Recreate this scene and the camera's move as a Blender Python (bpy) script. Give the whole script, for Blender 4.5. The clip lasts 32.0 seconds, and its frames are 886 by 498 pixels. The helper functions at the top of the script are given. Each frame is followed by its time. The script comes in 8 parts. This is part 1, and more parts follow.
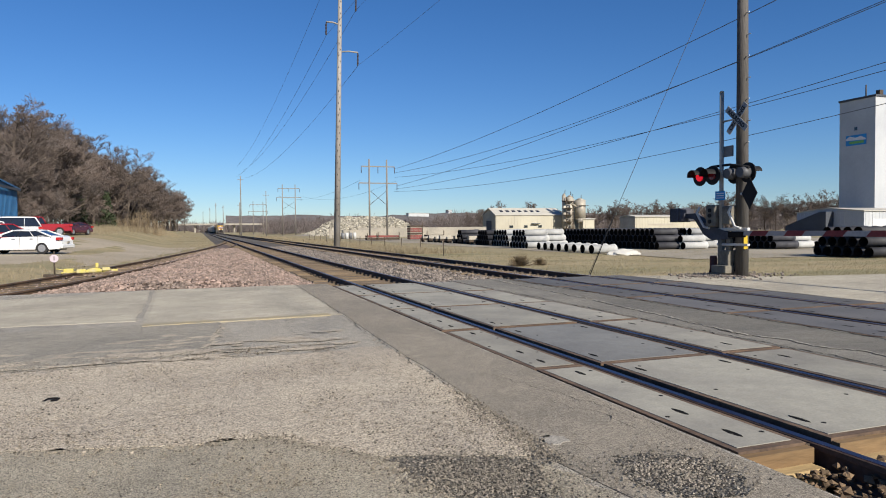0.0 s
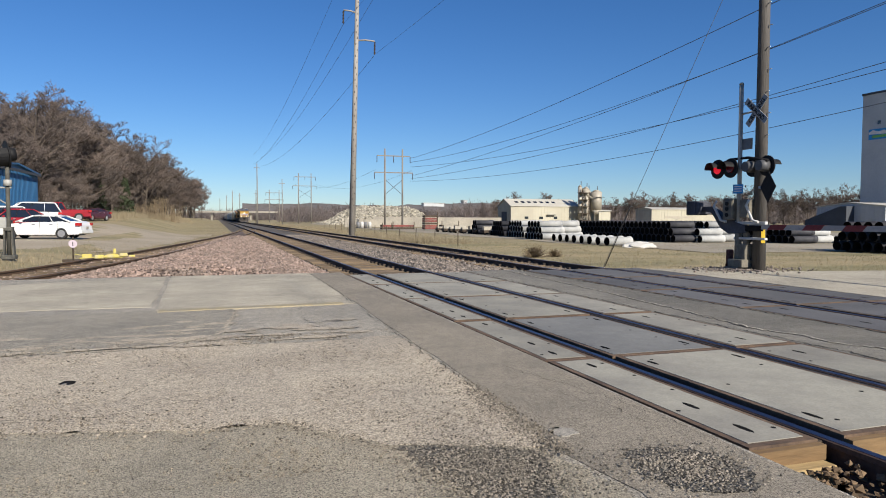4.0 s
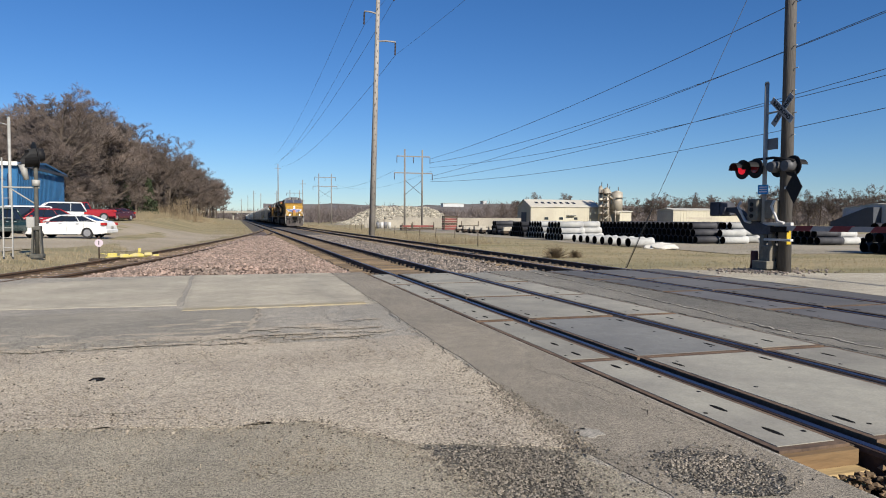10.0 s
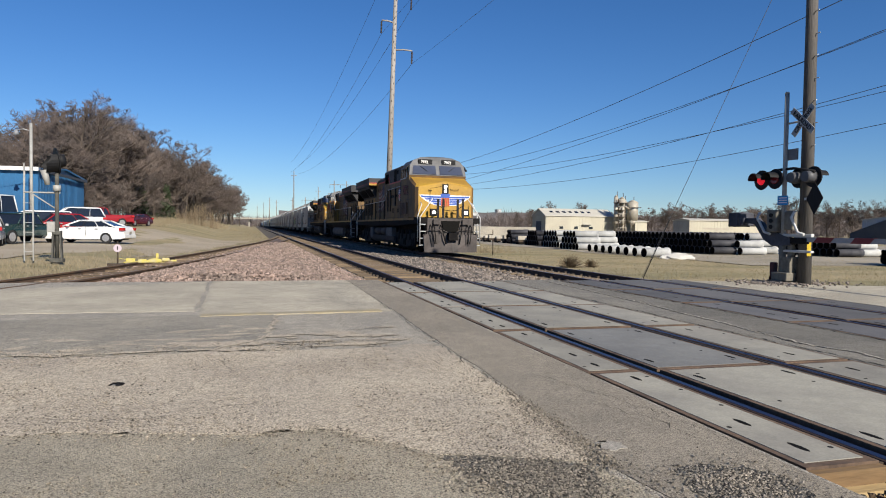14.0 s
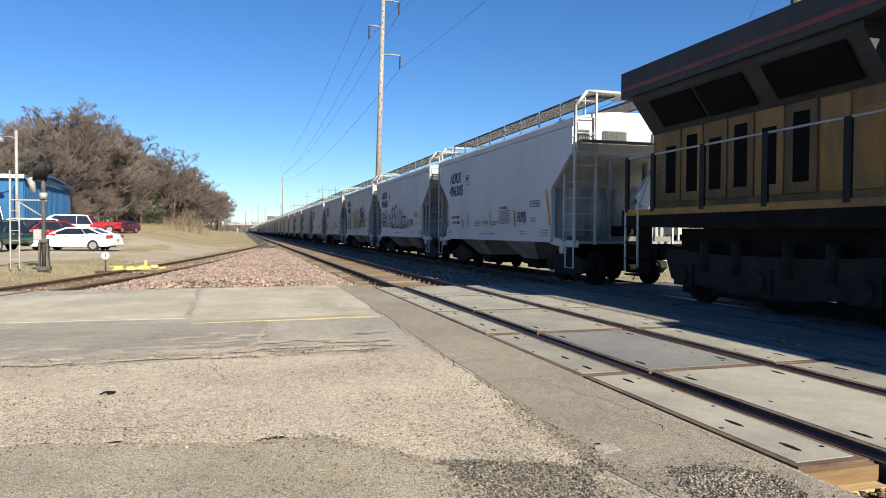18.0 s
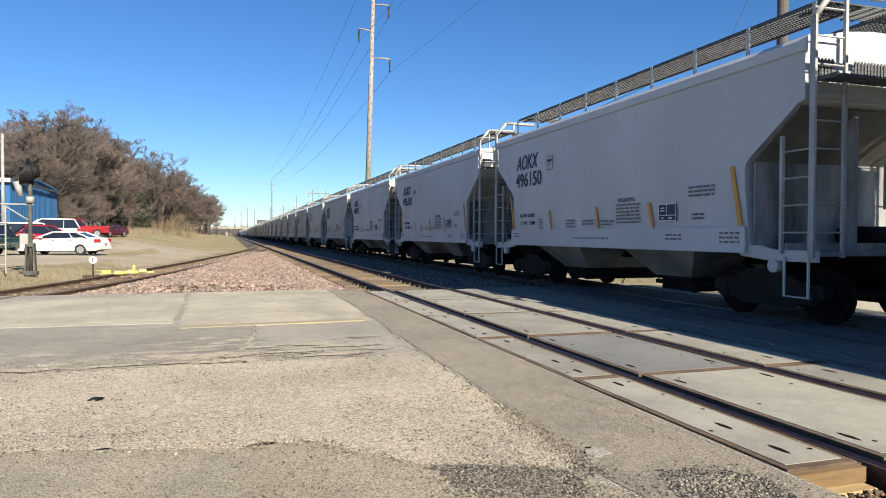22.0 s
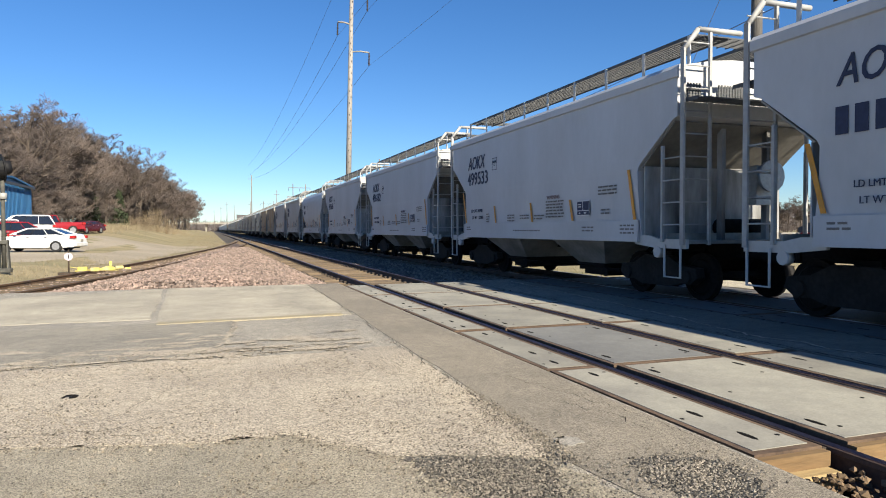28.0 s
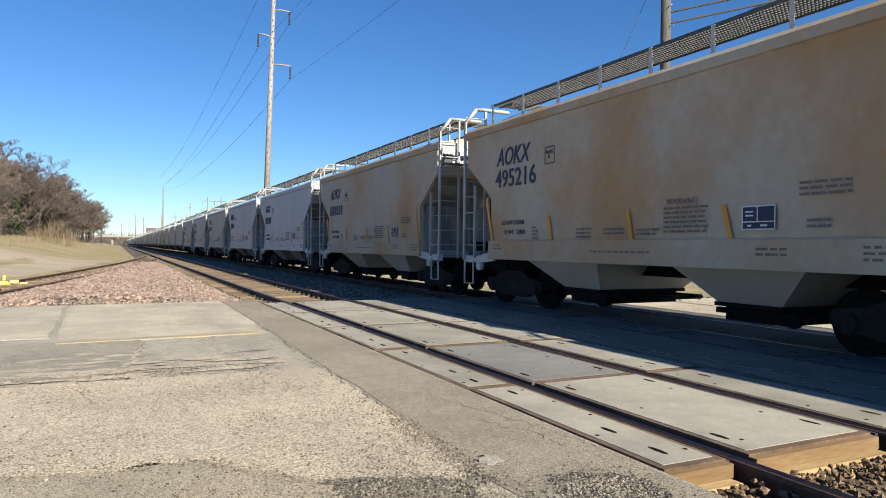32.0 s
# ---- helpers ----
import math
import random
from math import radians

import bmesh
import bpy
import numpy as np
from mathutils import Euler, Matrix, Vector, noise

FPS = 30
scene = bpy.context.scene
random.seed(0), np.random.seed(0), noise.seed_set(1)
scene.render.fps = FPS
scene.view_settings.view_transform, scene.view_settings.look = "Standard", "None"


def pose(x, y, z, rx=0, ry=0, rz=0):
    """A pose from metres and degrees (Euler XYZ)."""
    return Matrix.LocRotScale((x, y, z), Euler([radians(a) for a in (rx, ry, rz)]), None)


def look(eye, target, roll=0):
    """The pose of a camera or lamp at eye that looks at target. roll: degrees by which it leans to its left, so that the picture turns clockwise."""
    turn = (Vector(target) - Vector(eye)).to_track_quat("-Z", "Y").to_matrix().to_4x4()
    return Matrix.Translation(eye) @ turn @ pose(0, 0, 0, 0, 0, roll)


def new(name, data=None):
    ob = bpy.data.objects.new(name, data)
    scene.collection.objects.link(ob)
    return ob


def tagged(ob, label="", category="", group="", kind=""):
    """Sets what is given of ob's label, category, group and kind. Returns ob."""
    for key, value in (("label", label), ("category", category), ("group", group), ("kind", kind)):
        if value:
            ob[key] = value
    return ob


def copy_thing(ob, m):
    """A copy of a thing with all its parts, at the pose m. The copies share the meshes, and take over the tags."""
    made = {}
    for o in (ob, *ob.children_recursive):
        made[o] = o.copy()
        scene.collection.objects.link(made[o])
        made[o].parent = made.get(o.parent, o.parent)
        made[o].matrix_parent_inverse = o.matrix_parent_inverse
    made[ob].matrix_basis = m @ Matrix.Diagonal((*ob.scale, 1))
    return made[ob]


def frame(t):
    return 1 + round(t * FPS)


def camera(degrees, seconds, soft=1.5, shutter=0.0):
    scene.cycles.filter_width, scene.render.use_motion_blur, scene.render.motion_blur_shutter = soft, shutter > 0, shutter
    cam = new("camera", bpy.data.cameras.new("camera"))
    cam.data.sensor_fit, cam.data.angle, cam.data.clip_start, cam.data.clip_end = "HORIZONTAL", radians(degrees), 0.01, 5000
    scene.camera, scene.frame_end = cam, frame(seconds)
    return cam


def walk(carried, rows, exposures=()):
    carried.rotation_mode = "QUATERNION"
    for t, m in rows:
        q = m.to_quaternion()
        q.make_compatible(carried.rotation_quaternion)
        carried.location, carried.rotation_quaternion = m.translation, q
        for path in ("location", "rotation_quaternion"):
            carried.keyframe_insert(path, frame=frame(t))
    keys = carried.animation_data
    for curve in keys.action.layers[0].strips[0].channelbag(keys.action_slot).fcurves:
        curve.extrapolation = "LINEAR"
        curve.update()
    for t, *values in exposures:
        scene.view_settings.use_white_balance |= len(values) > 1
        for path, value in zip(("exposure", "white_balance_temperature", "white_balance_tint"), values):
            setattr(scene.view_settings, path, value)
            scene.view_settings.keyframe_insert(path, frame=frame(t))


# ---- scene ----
cam = camera(67.0, 32.0, soft=1.0)
PATH = [
    (0, (0.036, -0.039, 1.286), (0.718, 1.84, 1.226), -0.5),
    (0.5, (0.019, -0.029, 1.285), (0.692, 1.853, 1.221), -0.5),
    (1, (0.034, -0.039, 1.291), (0.691, 1.848, 1.221), 0.3),
    (1.5, (0.058, -0.047, 1.291), (0.707, 1.844, 1.236), 0.3),
    (2, (0.058, -0.053, 1.288), (0.707, 1.838, 1.228), 0.3),
    (2.5, (0.058, -0.046, 1.287), (0.703, 1.846, 1.225), 0.1),
    (4.5, (0.057, -0.04, 1.287), (0.692, 1.854, 1.192), 0.2),
    (5, (0.057, -0.039, 1.282), (0.678, 1.86, 1.189), 0.3),
    (5.5, (0.054, -0.044, 1.287), (0.673, 1.855, 1.195), 0.3),
    (6, (0.054, -0.045, 1.285), (0.665, 1.857, 1.19), 0.3),
    (6.5, (0.052, -0.04, 1.282), (0.658, 1.864, 1.186), 0.3),
    (7, (0.05, -0.038, 1.284), (0.649, 1.868, 1.197), 0.2),
    (7.5, (0.052, -0.035, 1.283), (0.652, 1.871, 1.191), 0.3),
    (8, (0.045, -0.034, 1.285), (0.643, 1.872, 1.192), 0.5),
    (8.5, (0.037, -0.031, 1.282), (0.634, 1.876, 1.195), 0.5),
    (9, (0.033, -0.035, 1.287), (0.625, 1.873, 1.202), 0.3),
    (9.5, (0.028, -0.032, 1.283), (0.614, 1.878, 1.2), 0.2),
    (10, (0.02, -0.029, 1.281), (0.605, 1.881, 1.193), 0.3),
    (10.5, (0.005, -0.029, 1.281), (0.577, 1.885, 1.185), 0.4),
    (11, (0.012, -0.014, 1.281), (0.579, 1.902, 1.179), 0.6),
    (11.5, (0.013, -0.014, 1.281), (0.581, 1.902, 1.193), 0.4),
    (12, (0.009, -0.009, 1.282), (0.571, 1.909, 1.199), 0.5),
    (12.5, (-0.004, -0.003, 1.284), (0.545, 1.919, 1.2), 0.5),
    (13, (-0.001, -0.004, 1.28), (0.545, 1.918, 1.198), 0.7),
    (13.5, (-0.007, -0.01, 1.285), (0.534, 1.914, 1.211), 0.9),
    (14, (-0.015, 0.003, 1.283), (0.53, 1.927, 1.219), 0.8),
    (14.5, (-0.017, 0.017, 1.284), (0.533, 1.939, 1.216), 0.9),
    (16.5, (-0.031, 0.011, 1.284), (0.525, 1.931, 1.223), 0.8),
    (17, (-0.036, 0.007, 1.288), (0.526, 1.926, 1.237), 0.7),
    (17.5, (-0.045, -0.01, 1.284), (0.525, 1.906, 1.236), 0.8),
    (18, (-0.04, -0.003, 1.287), (0.535, 1.912, 1.236), 0.3),
    (18.5, (-0.045, -0.003, 1.291), (0.536, 1.91, 1.24), 0.1),
    (19, (-0.045, -0.003, 1.288), (0.529, 1.912, 1.23), 0.3),
    (19.5, (-0.033, 0.001, 1.287), (0.542, 1.916, 1.228), 0.2),
    (20, (-0.036, 0.001, 1.287), (0.551, 1.912, 1.228), 0.1),
    (20.5, (-0.031, 0.004, 1.287), (0.567, 1.911, 1.232), 0.1),
    (21, (-0.038, 0.003, 1.291), (0.569, 1.908, 1.242), 0.1),
    (21.5, (-0.037, 0.002, 1.292), (0.567, 1.908, 1.247), 0.1),
    (22, (-0.043, -0.003, 1.294), (0.56, 1.903, 1.253), 0.2),
    (22.5, (-0.037, -0.003, 1.291), (0.566, 1.903, 1.247), 0.3),
    (23, (-0.042, -0.008, 1.293), (0.559, 1.9, 1.249), 0.2),
    (23.5, (-0.04, -0.011, 1.294), (0.568, 1.894, 1.258), 0.2),
    (24, (-0.046, -0.017, 1.294), (0.572, 1.885, 1.265), 0.2),
    (24.5, (-0.043, -0.023, 1.291), (0.578, 1.878, 1.26), 0.0),
    (25, (-0.046, -0.025, 1.294), (0.577, 1.876, 1.255), -0.2),
    (25.5, (-0.04, -0.019, 1.293), (0.589, 1.879, 1.248), -0.4),
    (26, (-0.031, -0.026, 1.295), (0.615, 1.866, 1.248), -0.3),
    (26.5, (-0.022, -0.047, 1.302), (0.642, 1.839, 1.264), 0.1),
    (28.5, (-0.003, -0.042, 1.291), (0.65, 1.848, 1.227), -0.3),
    (29, (-0.017, -0.049, 1.303), (0.644, 1.838, 1.246), 0.0),
    (29.5, (-0.021, -0.059, 1.308), (0.644, 1.827, 1.253), -0.1),
    (30, (-0.017, -0.035, 1.307), (0.675, 1.841, 1.273), -0.2),
    (30.5, (-0.008, -0.053, 1.311), (0.796, 1.778, 1.281), -0.2),
    (31, (-0.003, -0.023, 1.311), (0.864, 1.779, 1.302), 0.1),
    (31.5, (-0.011, -0.032, 1.301), (0.875, 1.761, 1.303), 0.5),
    (32, (-0.017, -0.032, 1.301), (0.858, 1.767, 1.294), 0.6),
]
EXPOSURES = ((0.0, 0.65, 6470, 9), (14.0, 0.63, 6470, 9), (14.5, 0.64, 6520, 9), (16.6, 1.15, 6820, 6.5), (32.0, 1.15, 6820, 6.5))
walk(cam, [(t, look(eye, target, roll)) for t, eye, target, roll in PATH], EXPOSURES)

# ---- sun and sky ----
SUN = Vector((0.30, -1.0, 0.65)).normalized()
world = bpy.data.worlds.new("sky")
scene.world = world
world.use_nodes = True
sky = world.node_tree.nodes.new("ShaderNodeTexSky")
sky.sky_type, sky.sun_disc = "NISHITA", False
sky.sun_elevation, sky.sun_rotation = math.asin(SUN.z), math.atan2(SUN.x, SUN.y)
sky.altitude, sky.air_density, sky.dust_density, sky.ozone_density = 250, 1.0, 0.0, 2.0
deep = world.node_tree.nodes.new("ShaderNodeHueSaturation")
deep.inputs["Saturation"].default_value = 1.12
tint = world.node_tree.nodes.new("ShaderNodeMix")
tint.data_type, tint.blend_type = "RGBA", "MULTIPLY"
tint.inputs[0].default_value = 1.0
tint.inputs[7].default_value = (0.745, 0.935, 1.28, 1.0)
world.node_tree.links.new(sky.outputs[0], tint.inputs[6])
world.node_tree.links.new(tint.outputs[2], deep.inputs["Color"])
world.node_tree.links.new(deep.outputs[0], world.node_tree.nodes["Background"].inputs[0])
world.node_tree.nodes["Background"].inputs[1].default_value = 0.05
sun = new("sun", bpy.data.lights.new("sun", "SUN"))
sun.data.energy, sun.data.angle, sun.data.color = 5.0, radians(0.53), (1.0, 0.92, 0.80)
sun.matrix_world = look((0, 0, 60), Vector((0, 0, 60)) - SUN)


# ---- materials ----
def mat(name, col, rough=0.75, metal=0.0, alt=None, big=0.6, fine=25.0, var=0.25, bump=0.15, stretch=(1, 1, 1), edge=(0.38, 0.66), spec=0.4, each=0.0, speck=None):
    """A surface with colour varied at two scales, towards alt in large patches, and fine relief."""
    m = bpy.data.materials.new(name)
    m.use_nodes = True
    nt = m.node_tree
    N, L = nt.nodes, nt.links
    bs = N["Principled BSDF"]
    bs.inputs["Roughness"].default_value, bs.inputs["Metallic"].default_value = rough, metal
    bs.inputs["Specular IOR Level"].default_value = spec
    tc, oi = N.new("ShaderNodeTexCoord"), N.new("ShaderNodeObjectInfo")
    mul = N.new("ShaderNodeVectorMath")
    mul.operation = "SCALE"
    mul.inputs[0].default_value = (37.0, 53.0, 19.0)
    L.new(oi.outputs["Random"], mul.inputs["Scale"])
    add = N.new("ShaderNodeVectorMath")
    L.new(tc.outputs["Object"], add.inputs[0])
    L.new(mul.outputs[0], add.inputs[1])
    mp = N.new("ShaderNodeMapping")
    mp.inputs["Scale"].default_value = stretch
    L.new(add.outputs[0], mp.inputs[0])
    n1, n2 = N.new("ShaderNodeTexNoise"), N.new("ShaderNodeTexNoise")
    for n, s, d in ((n1, big, 5.0), (n2, fine, 3.0)):
        n.inputs["Scale"].default_value, n.inputs["Detail"].default_value = s, d
        L.new(mp.outputs[0], n.inputs["Vector"])
    ramp = N.new("ShaderNodeMapRange")
    ramp.inputs[1].default_value, ramp.inputs[2].default_value = edge
    L.new(n1.outputs[0], ramp.inputs[0])
    mix = N.new("ShaderNodeMix")
    mix.data_type = "RGBA"
    a = tuple(col)
    b = tuple(alt) if alt else tuple(c * (1 - var) for c in col)
    mix.inputs[6].default_value, mix.inputs[7].default_value = (*a, 1), (*b, 1)
    L.new(ramp.outputs[0], mix.inputs[0])
    sp = N.new("ShaderNodeMapRange")
    sp.inputs[1].default_value, sp.inputs[2].default_value = 0.25, 0.75
    sp.inputs[3].default_value, sp.inputs[4].default_value = 1 - var, 1 + var
    L.new(n2.outputs[0], sp.inputs[0])
    hsv = N.new("ShaderNodeHueSaturation")
    L.new(mix.outputs[2], hsv.inputs["Color"])
    val = sp.outputs[0]
    if speck:
        vo, sr, sm = N.new("ShaderNodeTexVoronoi"), N.new("ShaderNodeMapRange"), N.new("ShaderNodeMath")
        vo.inputs["Scale"].default_value = speck[0]
        L.new(mp.outputs[0], vo.inputs["Vector"])
        sx = N.new("ShaderNodeSeparateColor")
        L.new(vo.outputs["Color"], sx.inputs[0])
        sr.inputs[3].default_value, sr.inputs[4].default_value = 1 - speck[1], 1 + speck[1]
        L.new(sx.outputs[0], sr.inputs[0])
        if len(speck) > 2:
            # scattered dark pebbles, and the pits between stones
            pit = N.new("ShaderNodeMapRange")
            pit.inputs[1].default_value, pit.inputs[2].default_value = speck[2], speck[2] + 0.03
            pit.inputs[3].default_value, pit.inputs[4].default_value = 0.3, 1.0
            L.new(sx.outputs[1], pit.inputs[0])
            both = N.new("ShaderNodeMath")
            both.operation = "MULTIPLY"
            L.new(val, both.inputs[0])
            L.new(pit.outputs[0], both.inputs[1])
            val = both.outputs[0]
        sm.operation = "MULTIPLY"
        L.new(val, sm.inputs[0])
        L.new(sr.outputs[0], sm.inputs[1])
        val = sm.outputs[0]
    if each:
        e = N.new("ShaderNodeMapRange")
        e.inputs[3].default_value, e.inputs[4].default_value = 1 - each, 1 + each
        L.new(oi.outputs["Random"], e.inputs[0])
        t = N.new("ShaderNodeMath")
        t.operation = "MULTIPLY"
        L.new(val, t.inputs[0])
        L.new(e.outputs[0], t.inputs[1])
        val = t.outputs[0]
    L.new(val, hsv.inputs["Value"])
    L.new(hsv.outputs[0], bs.inputs["Base Color"])
    if bump:
        bn = N.new("ShaderNodeBump")
        bn.inputs["Strength"].default_value, bn.inputs["Distance"].default_value = bump, 0.02
        L.new(n2.outputs[0], bn.inputs["Height"])
        if speck and len(speck) > 2:
            hb = N.new("ShaderNodeMath")
            hb.operation = "SUBTRACT"
            L.new(n2.outputs[0], hb.inputs[0])
            L.new(vo.outputs["Distance"], hb.inputs[1])
            L.new(hb.outputs[0], bn.inputs["Height"])
        L.new(bn.outputs[0], bs.inputs["Normal"])
    return m


def island(m, low=0.55, high=1.5):
    """Varies a joined heap piece by piece."""
    N, L = m.node_tree.nodes, m.node_tree.links
    bs = N["Principled BSDF"]
    src = bs.inputs["Base Color"].links[0].from_socket
    g, r, h = N.new("ShaderNodeNewGeometry"), N.new("ShaderNodeMapRange"), N.new("ShaderNodeHueSaturation")
    r.inputs[3].default_value, r.inputs[4].default_value = low, high
    L.new(g.outputs["Random Per Island"], r.inputs[0])
    L.new(r.outputs[0], h.inputs["Value"])
    L.new(src, h.inputs["Color"])
    L.new(h.outputs[0], bs.inputs["Base Color"])
    return m


def glow(name, col, strength):
    m = bpy.data.materials.new(name)
    m.use_nodes = True
    bs = m.node_tree.nodes["Principled BSDF"]
    bs.inputs["Base Color"].default_value = (*col, 1)
    bs.inputs["Emission Color"].default_value, bs.inputs["Emission Strength"].default_value = (*col, 1), strength
    return m


ASPHALT = mat("worn_asphalt", (0.259, 0.237, 0.199), 0.9, alt=(0.32, 0.29, 0.239), big=0.7, fine=7, var=0.16, bump=0.35, speck=(140, 0.62, 0.04))
ASPHALT_DARK = mat("dark_asphalt", (0.259, 0.229, 0.174), 0.9, alt=(0.321, 0.281, 0.212), big=1.1, fine=5, var=0.1, bump=0.5, speck=(150, 0.5, 0.04))
MIDDLE = mat("pale_middle_asphalt", (0.153, 0.142, 0.121), 0.9, alt=(0.194, 0.18, 0.151), big=0.9, fine=6, var=0.16, bump=0.3, speck=(170, 0.45, 0.03))
ASPHALT_GREY = mat("grey_asphalt_strip", (0.125, 0.117, 0.1), 0.9, alt=(0.166, 0.154, 0.129), big=0.9, fine=6, var=0.15, bump=0.35, speck=(190, 0.4, 0.03))
STRIP = mat("smooth_asphalt_strip", (0.206, 0.18, 0.142), 0.9, alt=(0.254, 0.221, 0.172), big=0.9, fine=6, var=0.13, bump=0.3, speck=(170, 0.55, 0.025))
CHIPSEAL = mat("tan_worn_chipseal", (0.381, 0.329, 0.255), 0.95, alt=(0.3, 0.26, 0.208), big=0.9, fine=14, var=0.14, bump=0.22, speck=(130, 0.58, 0.05))
PANEL_MID = mat("grey_panel_concrete", (0.171, 0.171, 0.163), 0.85, alt=(0.138, 0.138, 0.134), big=0.9, fine=9, var=0.1, bump=0.12, speck=(70, 0.08))
GRIT = mat("loose_grit", (0.428, 0.392, 0.328), 0.9, fine=80, var=0.4, bump=0.6)
CONCRETE_DARK = mat("dark_panel_concrete", (0.106, 0.104, 0.106), 0.85, alt=(0.0769, 0.0761, 0.079), big=0.9, fine=40, var=0.15, bump=0.15, each=0.15)
CONCRETE = mat("panel_concrete", (0.274, 0.261, 0.218), 0.85, alt=(0.207, 0.196, 0.169), big=1.3, fine=9, var=0.08, bump=0.12, each=0.1, speck=(70, 0.08))
CONC_ROAD = mat("road_concrete", (0.382, 0.345, 0.271), 0.9, alt=(0.292, 0.264, 0.209), big=0.8, fine=5, var=0.14, bump=0.2, speck=(160, 0.3, 0.02))
RUST = mat("rusty_steel_angle", (0.0648, 0.0467, 0.0321), 0.85, alt=(0.0415, 0.0301, 0.0223), big=3, fine=30, var=0.3, bump=0.2)
EDGE_RUST = mat("brown_rusted_edge", (0.125, 0.082, 0.053), 0.85, alt=(0.07, 0.046, 0.032), big=3, fine=30, var=0.3, bump=0.2)
TIMBER = mat("pale_timber", (0.331, 0.238, 0.115), 0.85, alt=(0.259, 0.18, 0.0864), big=2, fine=30, var=0.2, bump=0.2, stretch=(0.3, 2, 2))
RUBBER = mat("black_rubber_seal", (0.03, 0.028, 0.03), 0.85, fine=30, var=0.3)
RAIL_TOP = mat("polished_rail_head", (0.105, 0.088, 0.15), 0.38, 1.0, big=2, fine=40, var=0.12, bump=0.03, stretch=(4, 0.2, 1))
RAIL_SIDE = mat("rusty_rail_web", (0.085, 0.05, 0.038), 0.85, alt=(0.05, 0.035, 0.03), big=2, fine=30, var=0.3)
TIE = mat("weathered_tie", (0.152, 0.109, 0.066), 0.9, alt=(0.0924, 0.0693, 0.0495), big=1.5, fine=25, var=0.3, bump=0.4, stretch=(0.3, 2, 2), each=0.25)
PINK = island(mat("pink_quartzite_ballast", (0.235, 0.171, 0.141), 0.9, alt=(0.164, 0.128, 0.107), big=1.5, fine=20, var=0.25, bump=0.3))
GREY_BALLAST = island(mat("grey_ballast", (0.194, 0.162, 0.139), 0.9, alt=(0.139, 0.12, 0.105), big=1.5, fine=20, var=0.25, bump=0.3))
BED_PINK = mat("pink_ballast_bed", (0.112, 0.0792, 0.066), 0.95, alt=(0.066, 0.0495, 0.0429), big=9, fine=28, var=0.45, bump=1.0)
BED_GREY = mat("grey_ballast_bed", (0.105, 0.0899, 0.0744), 0.95, alt=(0.062, 0.0558, 0.0496), big=9, fine=28, var=0.45, bump=1.0)
DIRT = mat("brown_dirt", (0.119, 0.084, 0.056), 0.95, alt=(0.07, 0.0525, 0.035), big=5, fine=25, var=0.35, bump=0.8)
GRASS = mat("dormant_grass", (0.265, 0.215, 0.122), 0.95, alt=(0.165, 0.15, 0.075), big=0.3, fine=6, var=0.3, bump=0.6, stretch=(0.3, 1.3, 1), edge=(0.42, 0.68))
LOT = mat("tan_gravel_lot", (0.313, 0.266, 0.199), 0.95, alt=(0.258, 0.218, 0.156), big=0.2, fine=12, var=0.2, bump=0.4)
YELLOW_LINE = mat("faded_yellow_paint", (0.30, 0.25, 0.155), 0.85, alt=(0.25, 0.222, 0.165), big=5, fine=50, var=0.3, bump=0.2)
BLACK = mat("black_paint", (0.012, 0.012, 0.0135), 0.65, fine=20, var=0.3, spec=0.2)
DARK = mat("grimy_black_running_gear", (0.0065, 0.006, 0.0065), 0.85, alt=(0.013, 0.0115, 0.011), big=2, fine=15, var=0.35, bump=0.2, spec=0.12)
GEAR = mat("dusty_cast_steel", (0.0204, 0.0186, 0.018), 0.8, alt=(0.012, 0.0108, 0.0108), big=2, fine=15, var=0.3, bump=0.2, spec=0.2)
HOLE = mat("dark_recess", (0.008, 0.0075, 0.007), 0.95, fine=20, var=0.2, spec=0.1)
# end paint with grime and the shade between the cars in its colour
SLOPE = mat("grimy_shaded_end_paint", (0.26, 0.25, 0.23), 0.7, alt=(0.16, 0.15, 0.135), big=1.4, fine=9, var=0.15, bump=0.05, each=0.5)
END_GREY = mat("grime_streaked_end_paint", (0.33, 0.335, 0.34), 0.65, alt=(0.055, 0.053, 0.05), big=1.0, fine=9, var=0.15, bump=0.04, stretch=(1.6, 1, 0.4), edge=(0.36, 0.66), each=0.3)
# bay paint: shade under the body is mixed into it along with dirt
HOP_BAY = mat("grimy_shaded_bay_paint", (0.257, 0.254, 0.246), 0.7, alt=(0.148, 0.142, 0.133), big=1.2, fine=9, var=0.15, bump=0.05)
HOP_GREY = mat("grey_hopper_paint", (0.48, 0.488, 0.505), 0.45, alt=(0.425, 0.43, 0.44), big=0.7, fine=9, var=0.03, bump=0.03, stretch=(1, 1.1, 0.45))
LADDER_GREY = mat("light_grey_ladder_paint", (0.36, 0.36, 0.355), 0.6, alt=(0.28, 0.275, 0.265), big=2, fine=12, var=0.1, bump=0.04)
HOP_WARM = mat("dusty_grey_hopper_paint", (0.48, 0.465, 0.44), 0.55, alt=(0.40, 0.375, 0.335), big=0.6, fine=9, var=0.04, bump=0.03, stretch=(1, 1.0, 0.6))
HOP_TAN = mat("tan_stained_hopper_paint", (0.43, 0.37, 0.29), 0.65, alt=(0.40, 0.235, 0.105), big=0.5, fine=9, var=0.08, bump=0.04, stretch=(1, 0.8, 0.7), edge=(0.40, 0.66))
